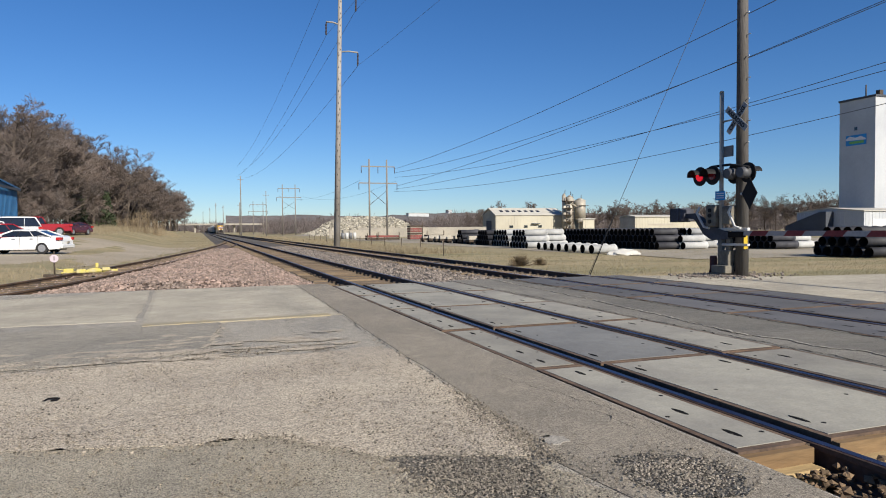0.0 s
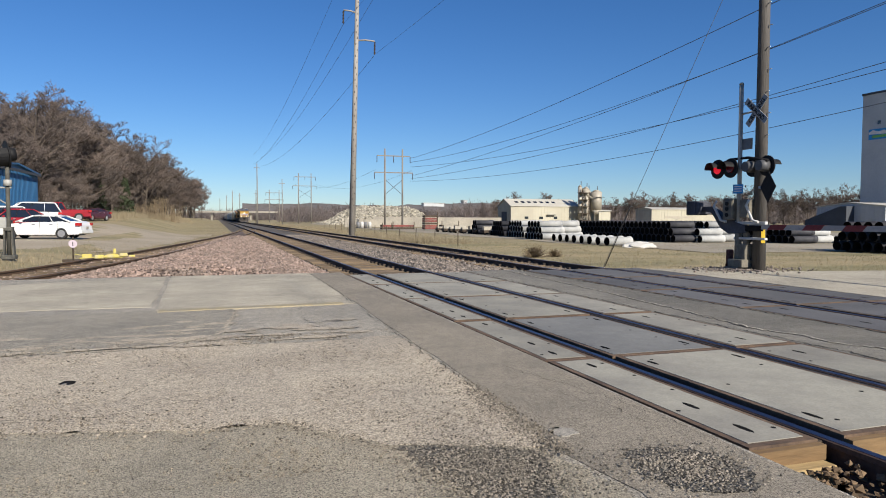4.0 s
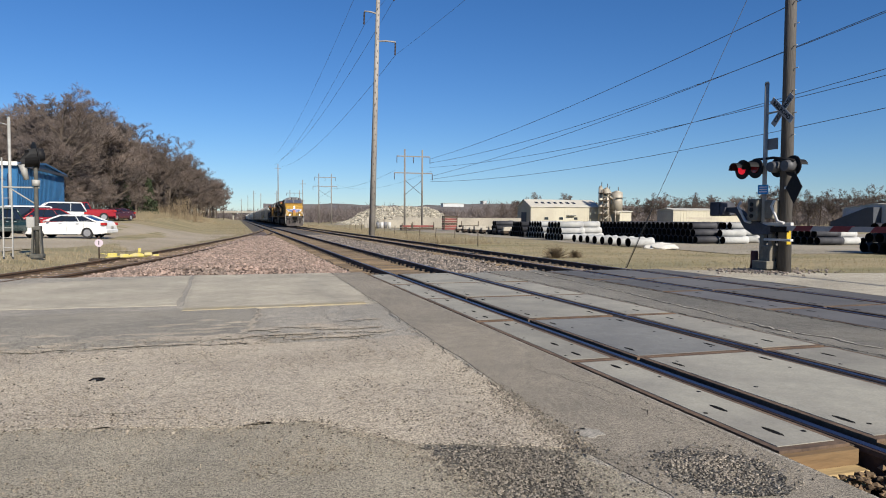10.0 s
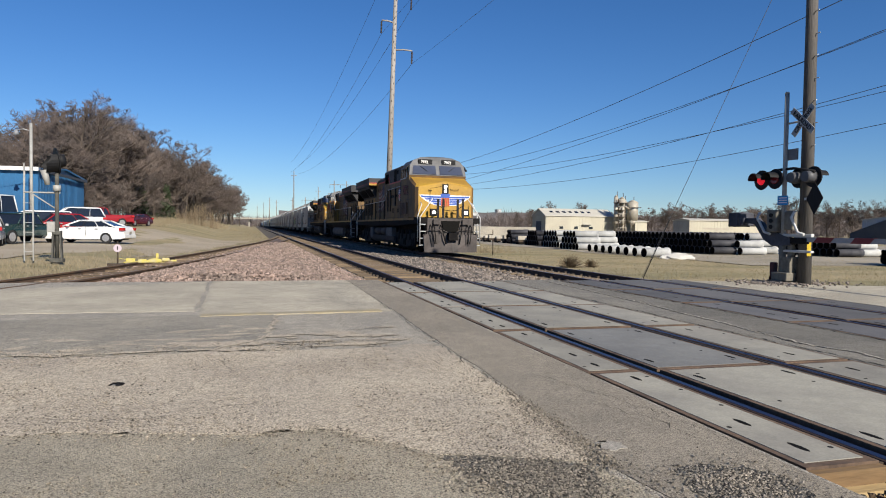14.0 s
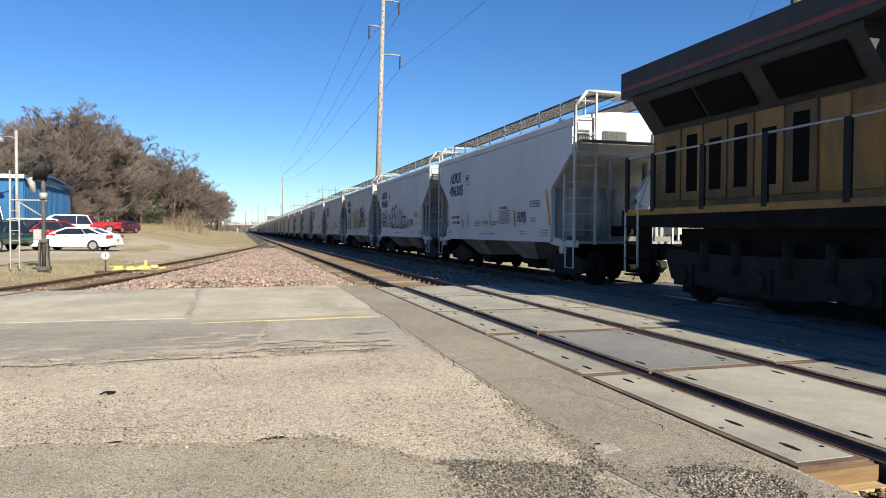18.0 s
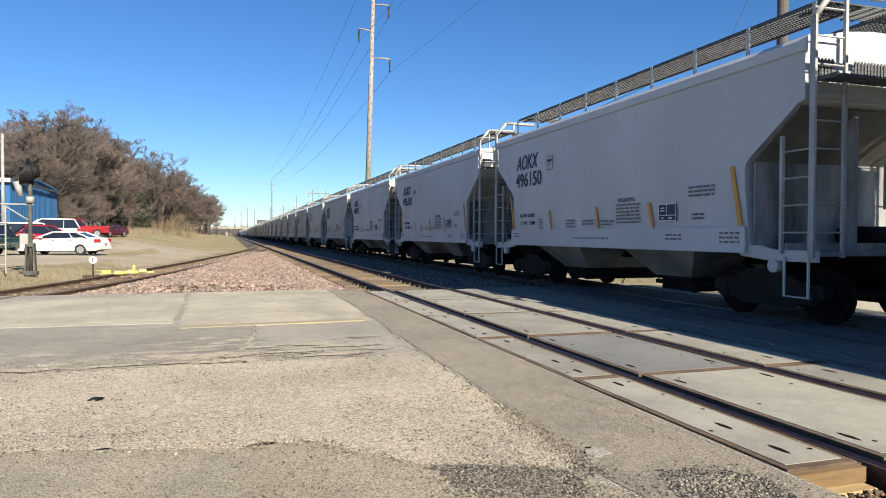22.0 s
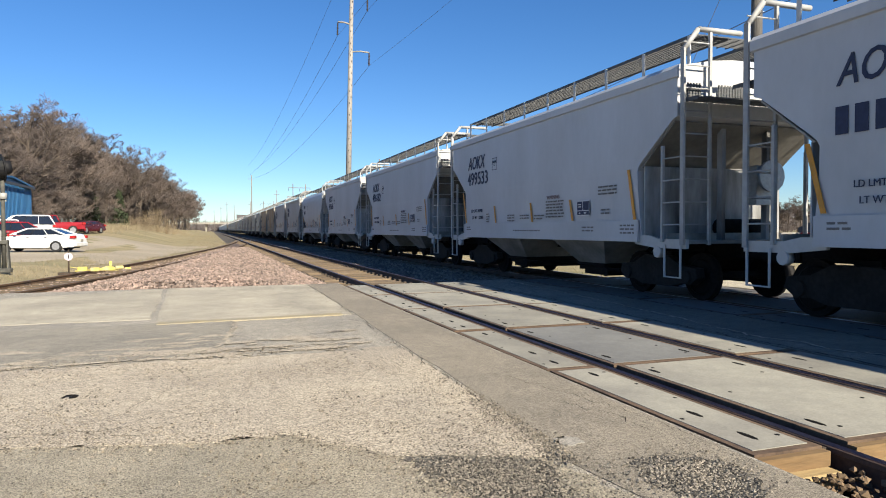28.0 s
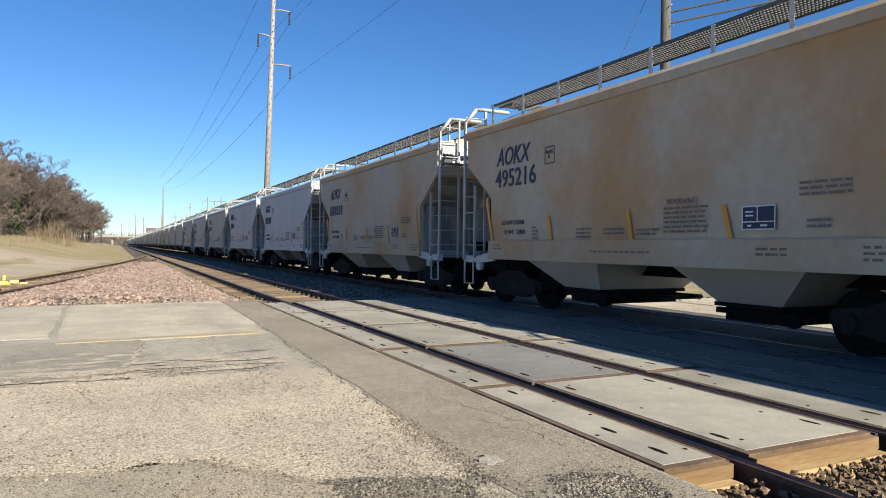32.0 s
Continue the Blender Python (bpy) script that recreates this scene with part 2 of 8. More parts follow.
HOP_WHITE = mat("white_hopper_trim", (0.45, 0.45, 0.445), 0.55, alt=(0.43, 0.425, 0.41), big=1.5, fine=12, var=0.06, bump=0.04)
GALV = mat("galvanised_steel", (0.42, 0.43, 0.44), 0.5, 0.6, fine=15, var=0.15, bump=0.05)
GRATE = mat("galvanised_grating", (0.085, 0.088, 0.092), 0.6, 0.0, fine=15, var=0.2, bump=0.05)
YELLOW = mat("armour_yellow_paint", (0.368, 0.216, 0.0256), 0.45, alt=(0.288, 0.164, 0.028), big=1.0, fine=10, var=0.1, bump=0.03)
# hood yellow: soot plus the shade of the side away from the sun
GRIMY_SHADED = mat("sooty_shaded_yellow_paint", (0.16, 0.09, 0.026), 0.65, alt=(0.07, 0.046, 0.026), big=1.0, fine=8, var=0.2, bump=0.04, stretch=(1, 1.4, 0.5))
GREY_GRIMY = mat("sooty_grey_paint", (0.036, 0.036, 0.040), 0.7, alt=(0.022, 0.021, 0.022), big=0.9, fine=10, var=0.2, bump=0.03)
# side yellow darkened for the shade it lies in, besides its grime
YELLOW_DIRTY_SHADED = mat("grimy_shaded_yellow_paint", (0.29, 0.145, 0.018), 0.55, alt=(0.165, 0.085, 0.025), big=1.1, fine=8, var=0.15, bump=0.04, stretch=(1, 1.4, 0.5))
SIDE_TAN = mat("dusty_faded_yellow_paint", (0.235, 0.128, 0.034), 0.65, alt=(0.115, 0.066, 0.028), big=1.0, fine=8, var=0.15, bump=0.04, stretch=(1, 1.4, 0.5))
LOCO_GREY = mat("harbor_grey_paint", (0.16, 0.165, 0.18), 0.55, alt=(0.085, 0.085, 0.085), big=0.8, fine=10, var=0.15, bump=0.03)
RED = mat("red_paint", (0.50, 0.045, 0.035), 0.5, alt=(0.36, 0.04, 0.03), big=2, fine=15, var=0.12)
BLUE_PAINT = mat("blue_paint", (0.03, 0.085, 0.36), 0.5, fine=15, var=0.12)
WHITE = mat("white_paint", (0.637, 0.637, 0.629), 0.5, alt=(0.544, 0.535, 0.518), big=1.5, fine=15, var=0.06)
NAVY = mat("navy_lettering", (0.02, 0.025, 0.065), 0.55, fine=15, var=0.2)
FADED = mat("faded_grey_lettering", (0.165, 0.152, 0.145), 0.7, fine=15, var=0.2)
ORANGE = mat("orange_reflector", (0.62, 0.26, 0.02), 0.4, fine=20, var=0.12)
GLASS = mat("dark_window_glass", (0.012, 0.016, 0.024), 0.06, fine=2, var=0.1, bump=0.0, spec=0.7)
WINDSHIELD = mat("coated_windshield_glass", (0.09, 0.105, 0.15), 0.05, 0.45, fine=2, var=0.1, bump=0.0)
CAB_GREY = mat("dull_cab_grey_paint", (0.085, 0.087, 0.096), 0.55, alt=(0.05, 0.05, 0.052), big=0.8, fine=10, var=0.15, bump=0.03)
LIGHT_WHITE = glow("lit_headlight", (1.0, 0.93, 0.72), 9.0)
LIGHT_RED = glow("lit_red_lens", (0.75, 0.015, 0.03), 0.45)


# ---- mesh helpers ----
def box(bm, x0, x1, y0, y1, z0, z1, m=None):
    vs = [bm.verts.new(p) for p in ((x0, y0, z0), (x1, y0, z0), (x1, y1, z0), (x0, y1, z0), (x0, y0, z1), (x1, y0, z1), (x1, y1, z1), (x0, y1, z1))]
    if m is not None:
        for v in vs:
            v.co = m @ v.co
    for f in ((3, 2, 1, 0), (4, 5, 6, 7), (0, 1, 5, 4), (1, 2, 6, 5), (2, 3, 7, 6), (3, 0, 4, 7)):
        bm.faces.new([vs[i] for i in f])
    return bm


def tube(bm, p, q, r, r2=None, n=8, caps=True):
    p, q = Vector(p), Vector(q)
    r2 = r if r2 is None else r2
    d = (q - p).normalized()
    a = d.orthogonal().normalized()
    b = d.cross(a)
    ring = [[bm.verts.new(c + (a * math.cos(k * math.tau / n) + b * math.sin(k * math.tau / n)) * s) for k in range(n)] for c, s in ((p, r), (q, r2))]
    for k in range(n):
        f = bm.faces.new((ring[0][k], ring[0][(k + 1) % n], ring[1][(k + 1) % n], ring[1][k]))
        f.smooth = n > 5
    if caps:
        bm.faces.new(ring[0][::-1])
        bm.faces.new(ring[1])
    return bm


def pipe_run(bm, pts, r, n=6):
    """A bent rod through the points, in one piece."""
    pts = [Vector(p) for p in pts]
    loops, a = [], None
    for i, p in enumerate(pts):
        d = (pts[min(i + 1, len(pts) - 1)] - pts[max(i - 1, 0)]).normalized()
        a = d.orthogonal().normalized() if a is None else (a - d * a.dot(d)).normalized()
        b = d.cross(a)
        loops.append([p + (a * math.cos(k * math.tau / n) + b * math.sin(k * math.tau / n)) * r for k in range(n)])
    return rings(bm, loops, smooth=n > 5)


def prism(bm, pts, axis, a, b):
    """A polygon drawn in the plane across an axis, drawn out along it from a to b. pts in the order of the two other axes."""
    def place(u, v, w):
        return {"x": (w, u, v), "y": (u, w, v), "z": (u, v, w)}[axis]
    lo = [bm.verts.new(place(u, v, a)) for u, v in pts]
    hi = [bm.verts.new(place(u, v, b)) for u, v in pts]
    n = len(pts)
    bm.faces.new(lo[::-1])
    bm.faces.new(hi)
    for k in range(n):
        bm.faces.new((lo[k], lo[(k + 1) % n], hi[(k + 1) % n], hi[k]))
    return bm


def rings(bm, levels, caps=True, smooth=False):
    """Skins a stack of loops of equal length."""
    loops = [[bm.verts.new(p) for p in lv] for lv in levels]
    n = len(loops[0])
    for lo, hi in zip(loops, loops[1:]):
        for k in range(n):
            f = bm.faces.new((lo[k], lo[(k + 1) % n], hi[(k + 1) % n], hi[k]))
            f.smooth = smooth
    if caps:
        bm.faces.new(loops[0][::-1])
        bm.faces.new(loops[-1])
    return bm


def bevel(bm, w, seg=1):
    bmesh.ops.bevel(bm, geom=bm.edges[:], offset=w, segments=seg, affect="EDGES", clamp_overlap=True)
    return bm


def mesh(name, bm, material):
    bmesh.ops.recalc_face_normals(bm, faces=bm.faces[:])
    me = bpy.data.meshes.new(name)
    bm.to_mesh(me)
    bm.free()
    me.materials.append(material)
    return me


def part(name, bm, material, parent, label="", at=None):
    """Links a bmesh, or a mesh made before, as one object under a thing or a part."""
    ob = new(name, bm if isinstance(bm, bpy.types.Mesh) else mesh(name, bm, material))
    ob.parent = parent
    if at is not None:
        ob.matrix_basis = at
    if label:
        ob["label"] = label
    return ob


def thing(name, label, category, m=None, group="", kind=""):
    ob = new(name)
    ob.empty_display_size = 0.2
    if m is not None:
        ob.matrix_basis = m
    return tagged(ob, label, category, group, kind)


def solid(name, bm, material, label, category="", m=None, group="", kind=""):
    ob = new(name, bm if isinstance(bm, bpy.types.Mesh) else mesh(name, bm, material))
    if m is not None:
        ob.matrix_basis = m
    return tagged(ob, label, category, group, kind)


BM = bmesh.new


def letters(text, size, material, depth=0.004, shear=0.0, bold=0.0):
    """Flat letters as a mesh in the xy plane, from the built-in font."""
    c = bpy.data.curves.new("lettering", "FONT")
    c.body, c.size, c.extrude, c.shear, c.offset, c.resolution_u = text, size, depth, shear, bold, 3
    c.align_x = "LEFT"
    o = bpy.data.objects.new("lettering", c)
    me = bpy.data.meshes.new_from_object(o)
    bpy.data.objects.remove(o)
    bpy.data.curves.remove(c)
    me.materials.clear()
    me.materials.append(material)
    return me


def on_side(x, y, z, tilt=0.0):
    """A pose on a wall that faces -x, on which writing runs towards -y."""
    return Matrix.Translation((x, y, z)) @ Matrix(((0, 0, -1, 0), (-1, 0, 0, 0), (0, 1, 0, 0), (0, 0, 0, 1)))


def on_front(x, y, z):
    """A pose on a wall that faces -y, on which writing runs towards +x."""
    return Matrix.Translation((x, y, z)) @ Matrix(((1, 0, 0, 0), (0, 0, -1, 0), (0, 1, 0, 0), (0, 0, 0, 1)))


def smooth01(v, a, b):
    k = min(1.0, max(0.0, (v - a) / (b - a)))
    return k * k * (3 - 2 * k)


# ---- ground and road ----
NEAR, MAIN = 4.22, 9.07          # track centre lines
GAUGE = 0.7525
ROAD_END = 15.9


def ground_z(x, y):
    right = -0.20 * smooth01(x, 12, 30)
    left = (0.95 * smooth01(y, 51, 64) + 0.5 * smooth01(y, 70, 120)) * smooth01(-x, 4.5, 12.0)
    wave = 0.05 * noise.noise((x * 0.13, y * 0.13, 0.0))
    return -0.42 + 0.36 * smooth01(-x, 3.5, 7.0) + right + left + wave * smooth01(abs(x - 4) + abs(y - 8), 20, 40)


def sheet(name, xs, ys, zf, material, label, kind="structure", category=""):
    bm = BM()
    grid = [[bm.verts.new((x, y, zf(x, y))) for x in xs] for y in ys]
    for j in range(len(ys) - 1):
        for i in range(len(xs) - 1):
            f = bm.faces.new((grid[j][i], grid[j][i + 1], grid[j + 1][i + 1], grid[j + 1][i]))
            f.smooth = True
    return solid(name, bm, material, label, category, kind=kind)


def spread(lo, hi, step, far, grow=1.35):
    vals = [lo + k * step for k in range(int((hi - lo) / step) + 1)]
    s, v = step, vals[-1]
    while v < far:
        s *= grow
        v += s
        vals.append(v)
    s, v = step, vals[0]
    while v > -far:
        s *= grow
        v -= s
        vals.insert(0, v)
    return vals


sheet("ground", spread(-40, 70, 1.6, 3500), spread(-20, 140, 1.6, 4000), ground_z, GRASS, "dormant tan grass field around the railway, reaching the horizon", category="ground")


def patch(name, pts, z, material, label, rough=0.06, step=0.22, thick=0.06, seed=0, kind="structure", category=""):
    """A flat layer with an uneven outline and thickness."""
    rnd = random.Random(seed)
    out = []
    for (x0, y0), (x1, y1) in zip(pts, pts[1:] + pts[:1]):
        n = max(1, int(math.hypot(x1 - x0, y1 - y0) / step))
        for k in range(n):
            t = k / n
            j = rough if 0 < k else rough * 0.4
            out.append((x0 + (x1 - x0) * t + rnd.uniform(-j, j), y0 + (y1 - y0) * t + rnd.uniform(-j, j)))
    bm = BM()
    prism(bm, out, "z", z - thick, z)
    bmesh.ops.triangulate(bm, faces=[f for f in bm.faces if len(f.verts) > 4])
    return solid(name, bm, material, label, category, kind=kind)

# road surface, laid in patches
ROAD_PATCH = mat("patched_asphalt", (0.208, 0.191, 0.16), 0.9, alt=(0.265, 0.24, 0.195), big=0.7, fine=6, var=0.15, bump=0.35, speck=(140, 0.6, 0.04))
patch("road", [(-70, -14), (2.86, -14), (2.86, ROAD_END), (-70, ROAD_END)], 0.0, ASPHALT, "worn grey asphalt road and apron beside the crossing", 0.0, 50, 0.5, 1, category="road")
patch("road_middle", [(5.84, 2.6), (7.35, 2.6), (7.35, ROAD_END - 0.3), (5.84, ROAD_END - 0.3)], -0.006, MIDDLE, "grey asphalt strip between the two tracks", 0.02, 0.4, 0.4, 2, category="road")
patch("crumbled_strip", [(6.62, 2.6), (7.34, 2.6), (7.34, 15.4), (6.95, 15.4), (6.8, 13.0), (6.6, 10.2), (6.46, 9.2), (6.34, 7.9), (6.2, 7.0), (6.1, 6.3), (6.26, 5.7), (6.2, 5.3), (6.42, 4.9), (6.36, 4.5), (6.5, 3.8)], 0.0, ASPHALT_GREY, "darker broken asphalt along the main track", 0.05, 0.12, 0.2, 22, category="road")
patch("road_east", [(10.9, -6), (90, -6), (90, 11.0), (24, 11.4), (14.4, 13.2), (12.4, 14.6), (10.9, 15.2)], -0.02, CONC_ROAD, "pale worn road beyond the main track", 0.05, 0.6, 0.5, 3, category="road")
patch("road_slab", [(-0.75, 10.0), (2.05, 10.0), (2.1, 15.85), (-0.9, 15.85)], 0.006, CONC_ROAD, "pale concrete road slab beside the tracks", 0.015, 0.5, 0.05, 4, category="road")
patch("road_slab", [(-6.0, 10.6), (-0.85, 10.45), (-0.98, 15.8), (-6.0, 13.6)], 0.005, CONC_ROAD, "pale concrete road slab beside the tracks", 0.03, 0.4, 0.05, 5, category="road")
patch("road_patch", [(-30, 7.4), (-2.4, 7.2), (-1.3, 7.15), (-0.4, 7.2), (0.1, 7.7), (0.28, 9.4), (0.32, 10.0), (-0.85, 9.95), (-3.2, 9.8), (-30, 10.2)], 0.008, ROAD_PATCH, "darker grey asphalt patch with a cracked rim", 0.03, 0.25, 0.05, 6, category="road")
patch("chipseal_apron", [(-40, 5.2), (-1.08, 4.48), (-0.62, 4.36), (-0.06, 4.2), (0.2, 4.24), (0.46, 4.18), (0.62, 3.98), (0.78, 3.83), (0.98, 3.58), (1.25, 3.5), (1.5, 3.38), (1.66, 3.33), (1.79, 3.29), (1.84, 3.49), (1.82, 3.7), (1.86, 3.85), (1.88, 4.32), (1.9, 4.9), (1.93, 5.9), (1.94, 6.9), (-0.3, 7.0), (-2.4, 7.0), (-40, 7.2)], 0.0105, CHIPSEAL, "tan worn chipseal with exposed stones", 0.022, 0.05, 0.05, 7, category="road")
patch("asphalt_apron", [(-40, -13), (1.95, -13), (1.95, 1.5), (1.9, 2.7), (1.7, 3.4), (0.9, 3.9), (0.3, 4.4), (-0.3, 4.4), (-1.4, 4.8), (-40, 5.6)], 0.0085, ASPHALT_DARK, "dark grey asphalt apron", 0.04, 0.07, 0.05, 8, category="road")
patch("asphalt_strip", [(1.84, 3.3), (1.95, 2.6), (1.7, 1.6), (1.75, -6), (2.84, -6), (2.84, 15.85), (2.12, 15.85), (2.06, 10.5), (2.0, 7.5), (1.98, 5.6), (1.93, 4.6), (1.8, 3.8)], 0.0045, STRIP, "smooth grey asphalt strip along the crossing panels", 0.02, 0.3, 0.05, 9, category="road")
patch("yellow_line", [(-0.72, 9.76), (0.4, 9.83), (1.85, 9.92), (1.86, 10.14), (0.5, 10.05), (-0.72, 9.98)], 0.018, YELLOW_LINE, "faded yellow centre line on the road", 0.012, 0.12, 0.02, 10, category="road marking")


def crack(pts, w, seed, name="crack", z=0.0113, material=HOLE):
    rnd = random.Random(seed)
    bm = BM()
    prev = None
    for (x0, y0), (x1, y1) in zip(pts, pts[1:]):
        n = max(2, int(math.hypot(x1 - x0, y1 - y0) / 0.07))
        for k in range(n):
            t = k / n
            x, y = x0 + (x1 - x0) * t + rnd.gauss(0, 0.02), y0 + (y1 - y0) * t + rnd.gauss(0, 0.02)
            h = w * rnd.uniform(0.25, 1.0)
            d = Vector((y1 - y0, x0 - x1)).normalized() * h
            pair = [bm.verts.new((x - d.x, y - d.y, z)), bm.verts.new((x + d.x, y + d.y, z))]
            if prev:
                bm.faces.new((prev[0], prev[1], pair[1], pair[0]))
            prev = pair
    return solid(name, bm, material, "irregular open crack in the road surface", "crack", kind="structure")


crack([(2.1, 15.8), (2.08, 12.5), (2.02, 10.4), (1.97, 8.2), (1.93, 6.0), (1.9, 4.7), (1.76, 3.9)], 0.006, 1)
crack([(0.3, 10.0), (0.28, 9.3), (0.12, 7.8), (-0.4, 7.2), (-1.4, 7.12), (-2.5, 7.2), (-5, 7.3)], 0.03, 2, material=CHIPSEAL)
crack([(2.35, 5.4), (2.6, 4.6), (2.75, 3.9), (2.8, 3.2)], 0.003, 3)
crack([(-0.35, 7.0), (-0.2, 6.0), (-0.6, 5.2)], 0.004, 4)
crack([(-0.9, 15.8), (-0.74, 12), (-0.72, 10.1)], 0.008, 5, material=GRIT)
crack([(6.95, 15.3), (6.8, 13.0), (6.6, 10.2), (6.46, 9.2), (6.34, 7.9), (6.2, 7.0), (6.1, 6.3), (6.26, 5.7), (6.2, 5.3), (6.42, 4.9), (6.36, 4.5), (6.5, 3.8)], 0.022, 21, "crumbled_edge", 0.003, GRIT)
crack([(7.3, 15.3), (7.26, 13.1), (7.3, 11.0), (7.27, 9.2), (7.3, 7.0), (7.27, 5.2), (7.3, 3.0)], 0.02, 25, "crumbled_edge", 0.003)
crack([(5.87, 15.3), (5.9, 11.0), (5.87, 7.0), (5.9, 5.0), (5.87, 3.0)], 0.014, 26, "crumbled_edge", 0.0)
crack([(2.42, 4.4), (2.6, 3.9), (2.62, 3.5)], 0.003, 22, z=0.008)
crack([(-2.4, 4.6), (-0.4, 4.75), (0.2, 5.05)], 0.004, 23)
crack([(1.2, 9.9), (1.1, 8.6), (1.35, 7.4), (1.2, 6.3)], 0.003, 24)
crack([(-1.3, 5.1), (-0.3, 5.05), (0.0, 5.12)], 0.003, 7)
crack([(-2.2, 5.2), (-1.0, 4.7), (-0.2, 4.4)], 0.003, 8)


def fringe(name, material, z, seed, n, x0, x1, y0, y1, label):
    """Many small torn flakes of one surface lying over the border of another."""
    r_ = random.Random(seed)
    bm = BM()
    for k in range(n):
        x, y = r_.uniform(x0, x1), r_.gauss((y0 + y1) / 2, (y1 - y0) / 2)
        a, b = r_.uniform(0.05, 0.32), r_.uniform(0.02, 0.11)
        h = z + 0.0015 * r_.random()
        rim = [bm.verts.new((x + a * math.cos(i * 0.571) * r_.uniform(0.55, 1.2), y + b * math.sin(i * 0.571) * r_.uniform(0.5, 1.3), h)) for i in range(11)]
        bm.faces.new(rim)
    return solid(name, bm, material, label, "road", kind="stuff")


fringe("worn_fringe", CHIPSEAL, 0.0092, 5, 170, -5.0, 1.85, 7.0, 8.0, "tan chips strewn over the asphalt beside the chipseal")
DUST = mat("pale_dust_film", (0.27, 0.25, 0.215), 0.95, alt=(0.22, 0.2, 0.17), big=3, fine=12, var=0.2, bump=0.1, speck=(150, 0.4))
patch("dust_spot", [(1.98, 3.42), (2.1, 3.44), (2.12, 3.53), (2.05, 3.6), (1.95, 3.55)], 0.0078, DUST, "small pale scuffed spot on the asphalt", 0.02, 0.03, 0.004, 12, category="road")
SCUFF = mat("scuffed_asphalt", (0.225, 0.207, 0.175), 0.9, alt=(0.26, 0.238, 0.2), big=2, fine=10, var=0.2, bump=0.2)
rnd = random.Random(77)
for k in range(6):
    x, y, d = rnd.uniform(-1.5, 1.7), rnd.uniform(6.9, 9.6), rnd.uniform(0.1, 0.28)
    crack([(x, y), (x + d, y + rnd.uniform(-0.02, 0.05)), (x + 2 * d, y + rnd.uniform(0, 0.1))], 0.022, 90 + k, "scuff_mark", 0.0096, SCUFF)

# rails
RAIL = [(-0.07, -0.17), (0.07, -0.17), (0.07, -0.155), (0.012, -0.14), (0.012, -0.045), (0.036, -0.035), (0.036, -0.006), (0.028, 0.0), (-0.028, 0.0), (-0.036, -0.006), (-0.036, -0.035), (-0.012, -0.045), (-0.012, -0.14), (-0.07, -0.155)]


def rail(name, line, label, side=RAIL_SIDE, top_band=RAIL_TOP):
    """A rail along a line of ground points, with the worn running band as a part of its own."""
    root = thing(name, label, "rail", kind="structure")
    bm, top = BM(), BM()
    levels, band = [], []
    for i, p in enumerate(line):
        q0, q1 = line[max(0, i - 1)], line[min(len(line) - 1, i + 1)]
        d = Vector((q1[0] - q0[0], q1[1] - q0[1])).normalized()
        n = Vector((d.y, -d.x))
        z = p[2] if len(p) > 2 else 0.0
        levels.append([(p[0] + n.x * u, p[1] + n.y * u, z + v) for u, v in RAIL])
        band.append([(p[0] + n.x * u, p[1] + n.y * u, z + v) for u, v in ((-0.027, 0.0), (0.027, 0.0), (0.027, 0.003), (-0.027, 0.003))])
    part("web_and_foot", rings(bm, levels), side, root)
    part("running_band", rings(top, band), top_band, root, "polished running band")
    return root


ALONG = [-60, -20, -5, 0, 3, 6, 10, 16, 25, 40, 70, 120, 200, 400, 900]
for c in (NEAR, MAIN):
    for s in (-1, 1):
        rail("rail", [(c + s * GAUGE, y) for y in ALONG], "long straight steel rail with a polished head")
SIDING_KEYS = [(4.22, 92), (3.1, 74), (1.5, 57), (-0.55, 41), (-2.15, 30), (-3.55, 22), (-4.85, 16.5), (-6.6, 11.5), (-10.5, 3.5), (-16, -5)]


def spline(keys, n=9):
    out = []
    pts = [keys[0]] + keys + [keys[-1]]
    for i in range(1, len(pts) - 2):
        p0, p1, p2, p3 = [Vector(p) for p in pts[i - 1:i + 3]]
        for k in range(n):
            t = k / n
            out.append(0.5 * (2 * p1 + (p2 - p0) * t + (2 * p0 - 5 * p1 + 4 * p2 - p3) * t * t + (3 * p1 - p0 - 3 * p2 + p3) * t ** 3))
    return out + [Vector(keys[-1])]


SIDING = spline(SIDING_KEYS)
SIDING_RUST = mat("dry_brown_rust", (0.093, 0.0546, 0.031), 0.9, alt=(0.0558, 0.0372, 0.026), big=2, fine=30, var=0.3)
SIDING_TOP = mat("dull_rusty_head", (0.204, 0.15, 0.108), 0.5, 0.5, alt=(0.132, 0.09, 0.06), big=2, fine=30, var=0.2)


def beside(line, off):
    out = []
    for i, p in enumerate(line):
        d = (line[min(len(line) - 1, i + 1)] - line[max(0, i - 1)]).normalized()
        out.append((p.x - d.y * off, p.y + d.x * off))
    return out


for s in (-1, 1):
    rail("siding_rail", [(x, y, -0.04 if y > 16.2 else 0.012) for x, y in beside(SIDING, s * GAUGE)], "rusty curved siding rail running into the road", SIDING_RUST, SIDING_TOP)

# ballast beds: between the tracks, and the pink wedge towards the siding
def bed_z(x, y):
    return -0.17 + 0.03 * noise.noise((x * 1.2, y * 1.2, 3.0))


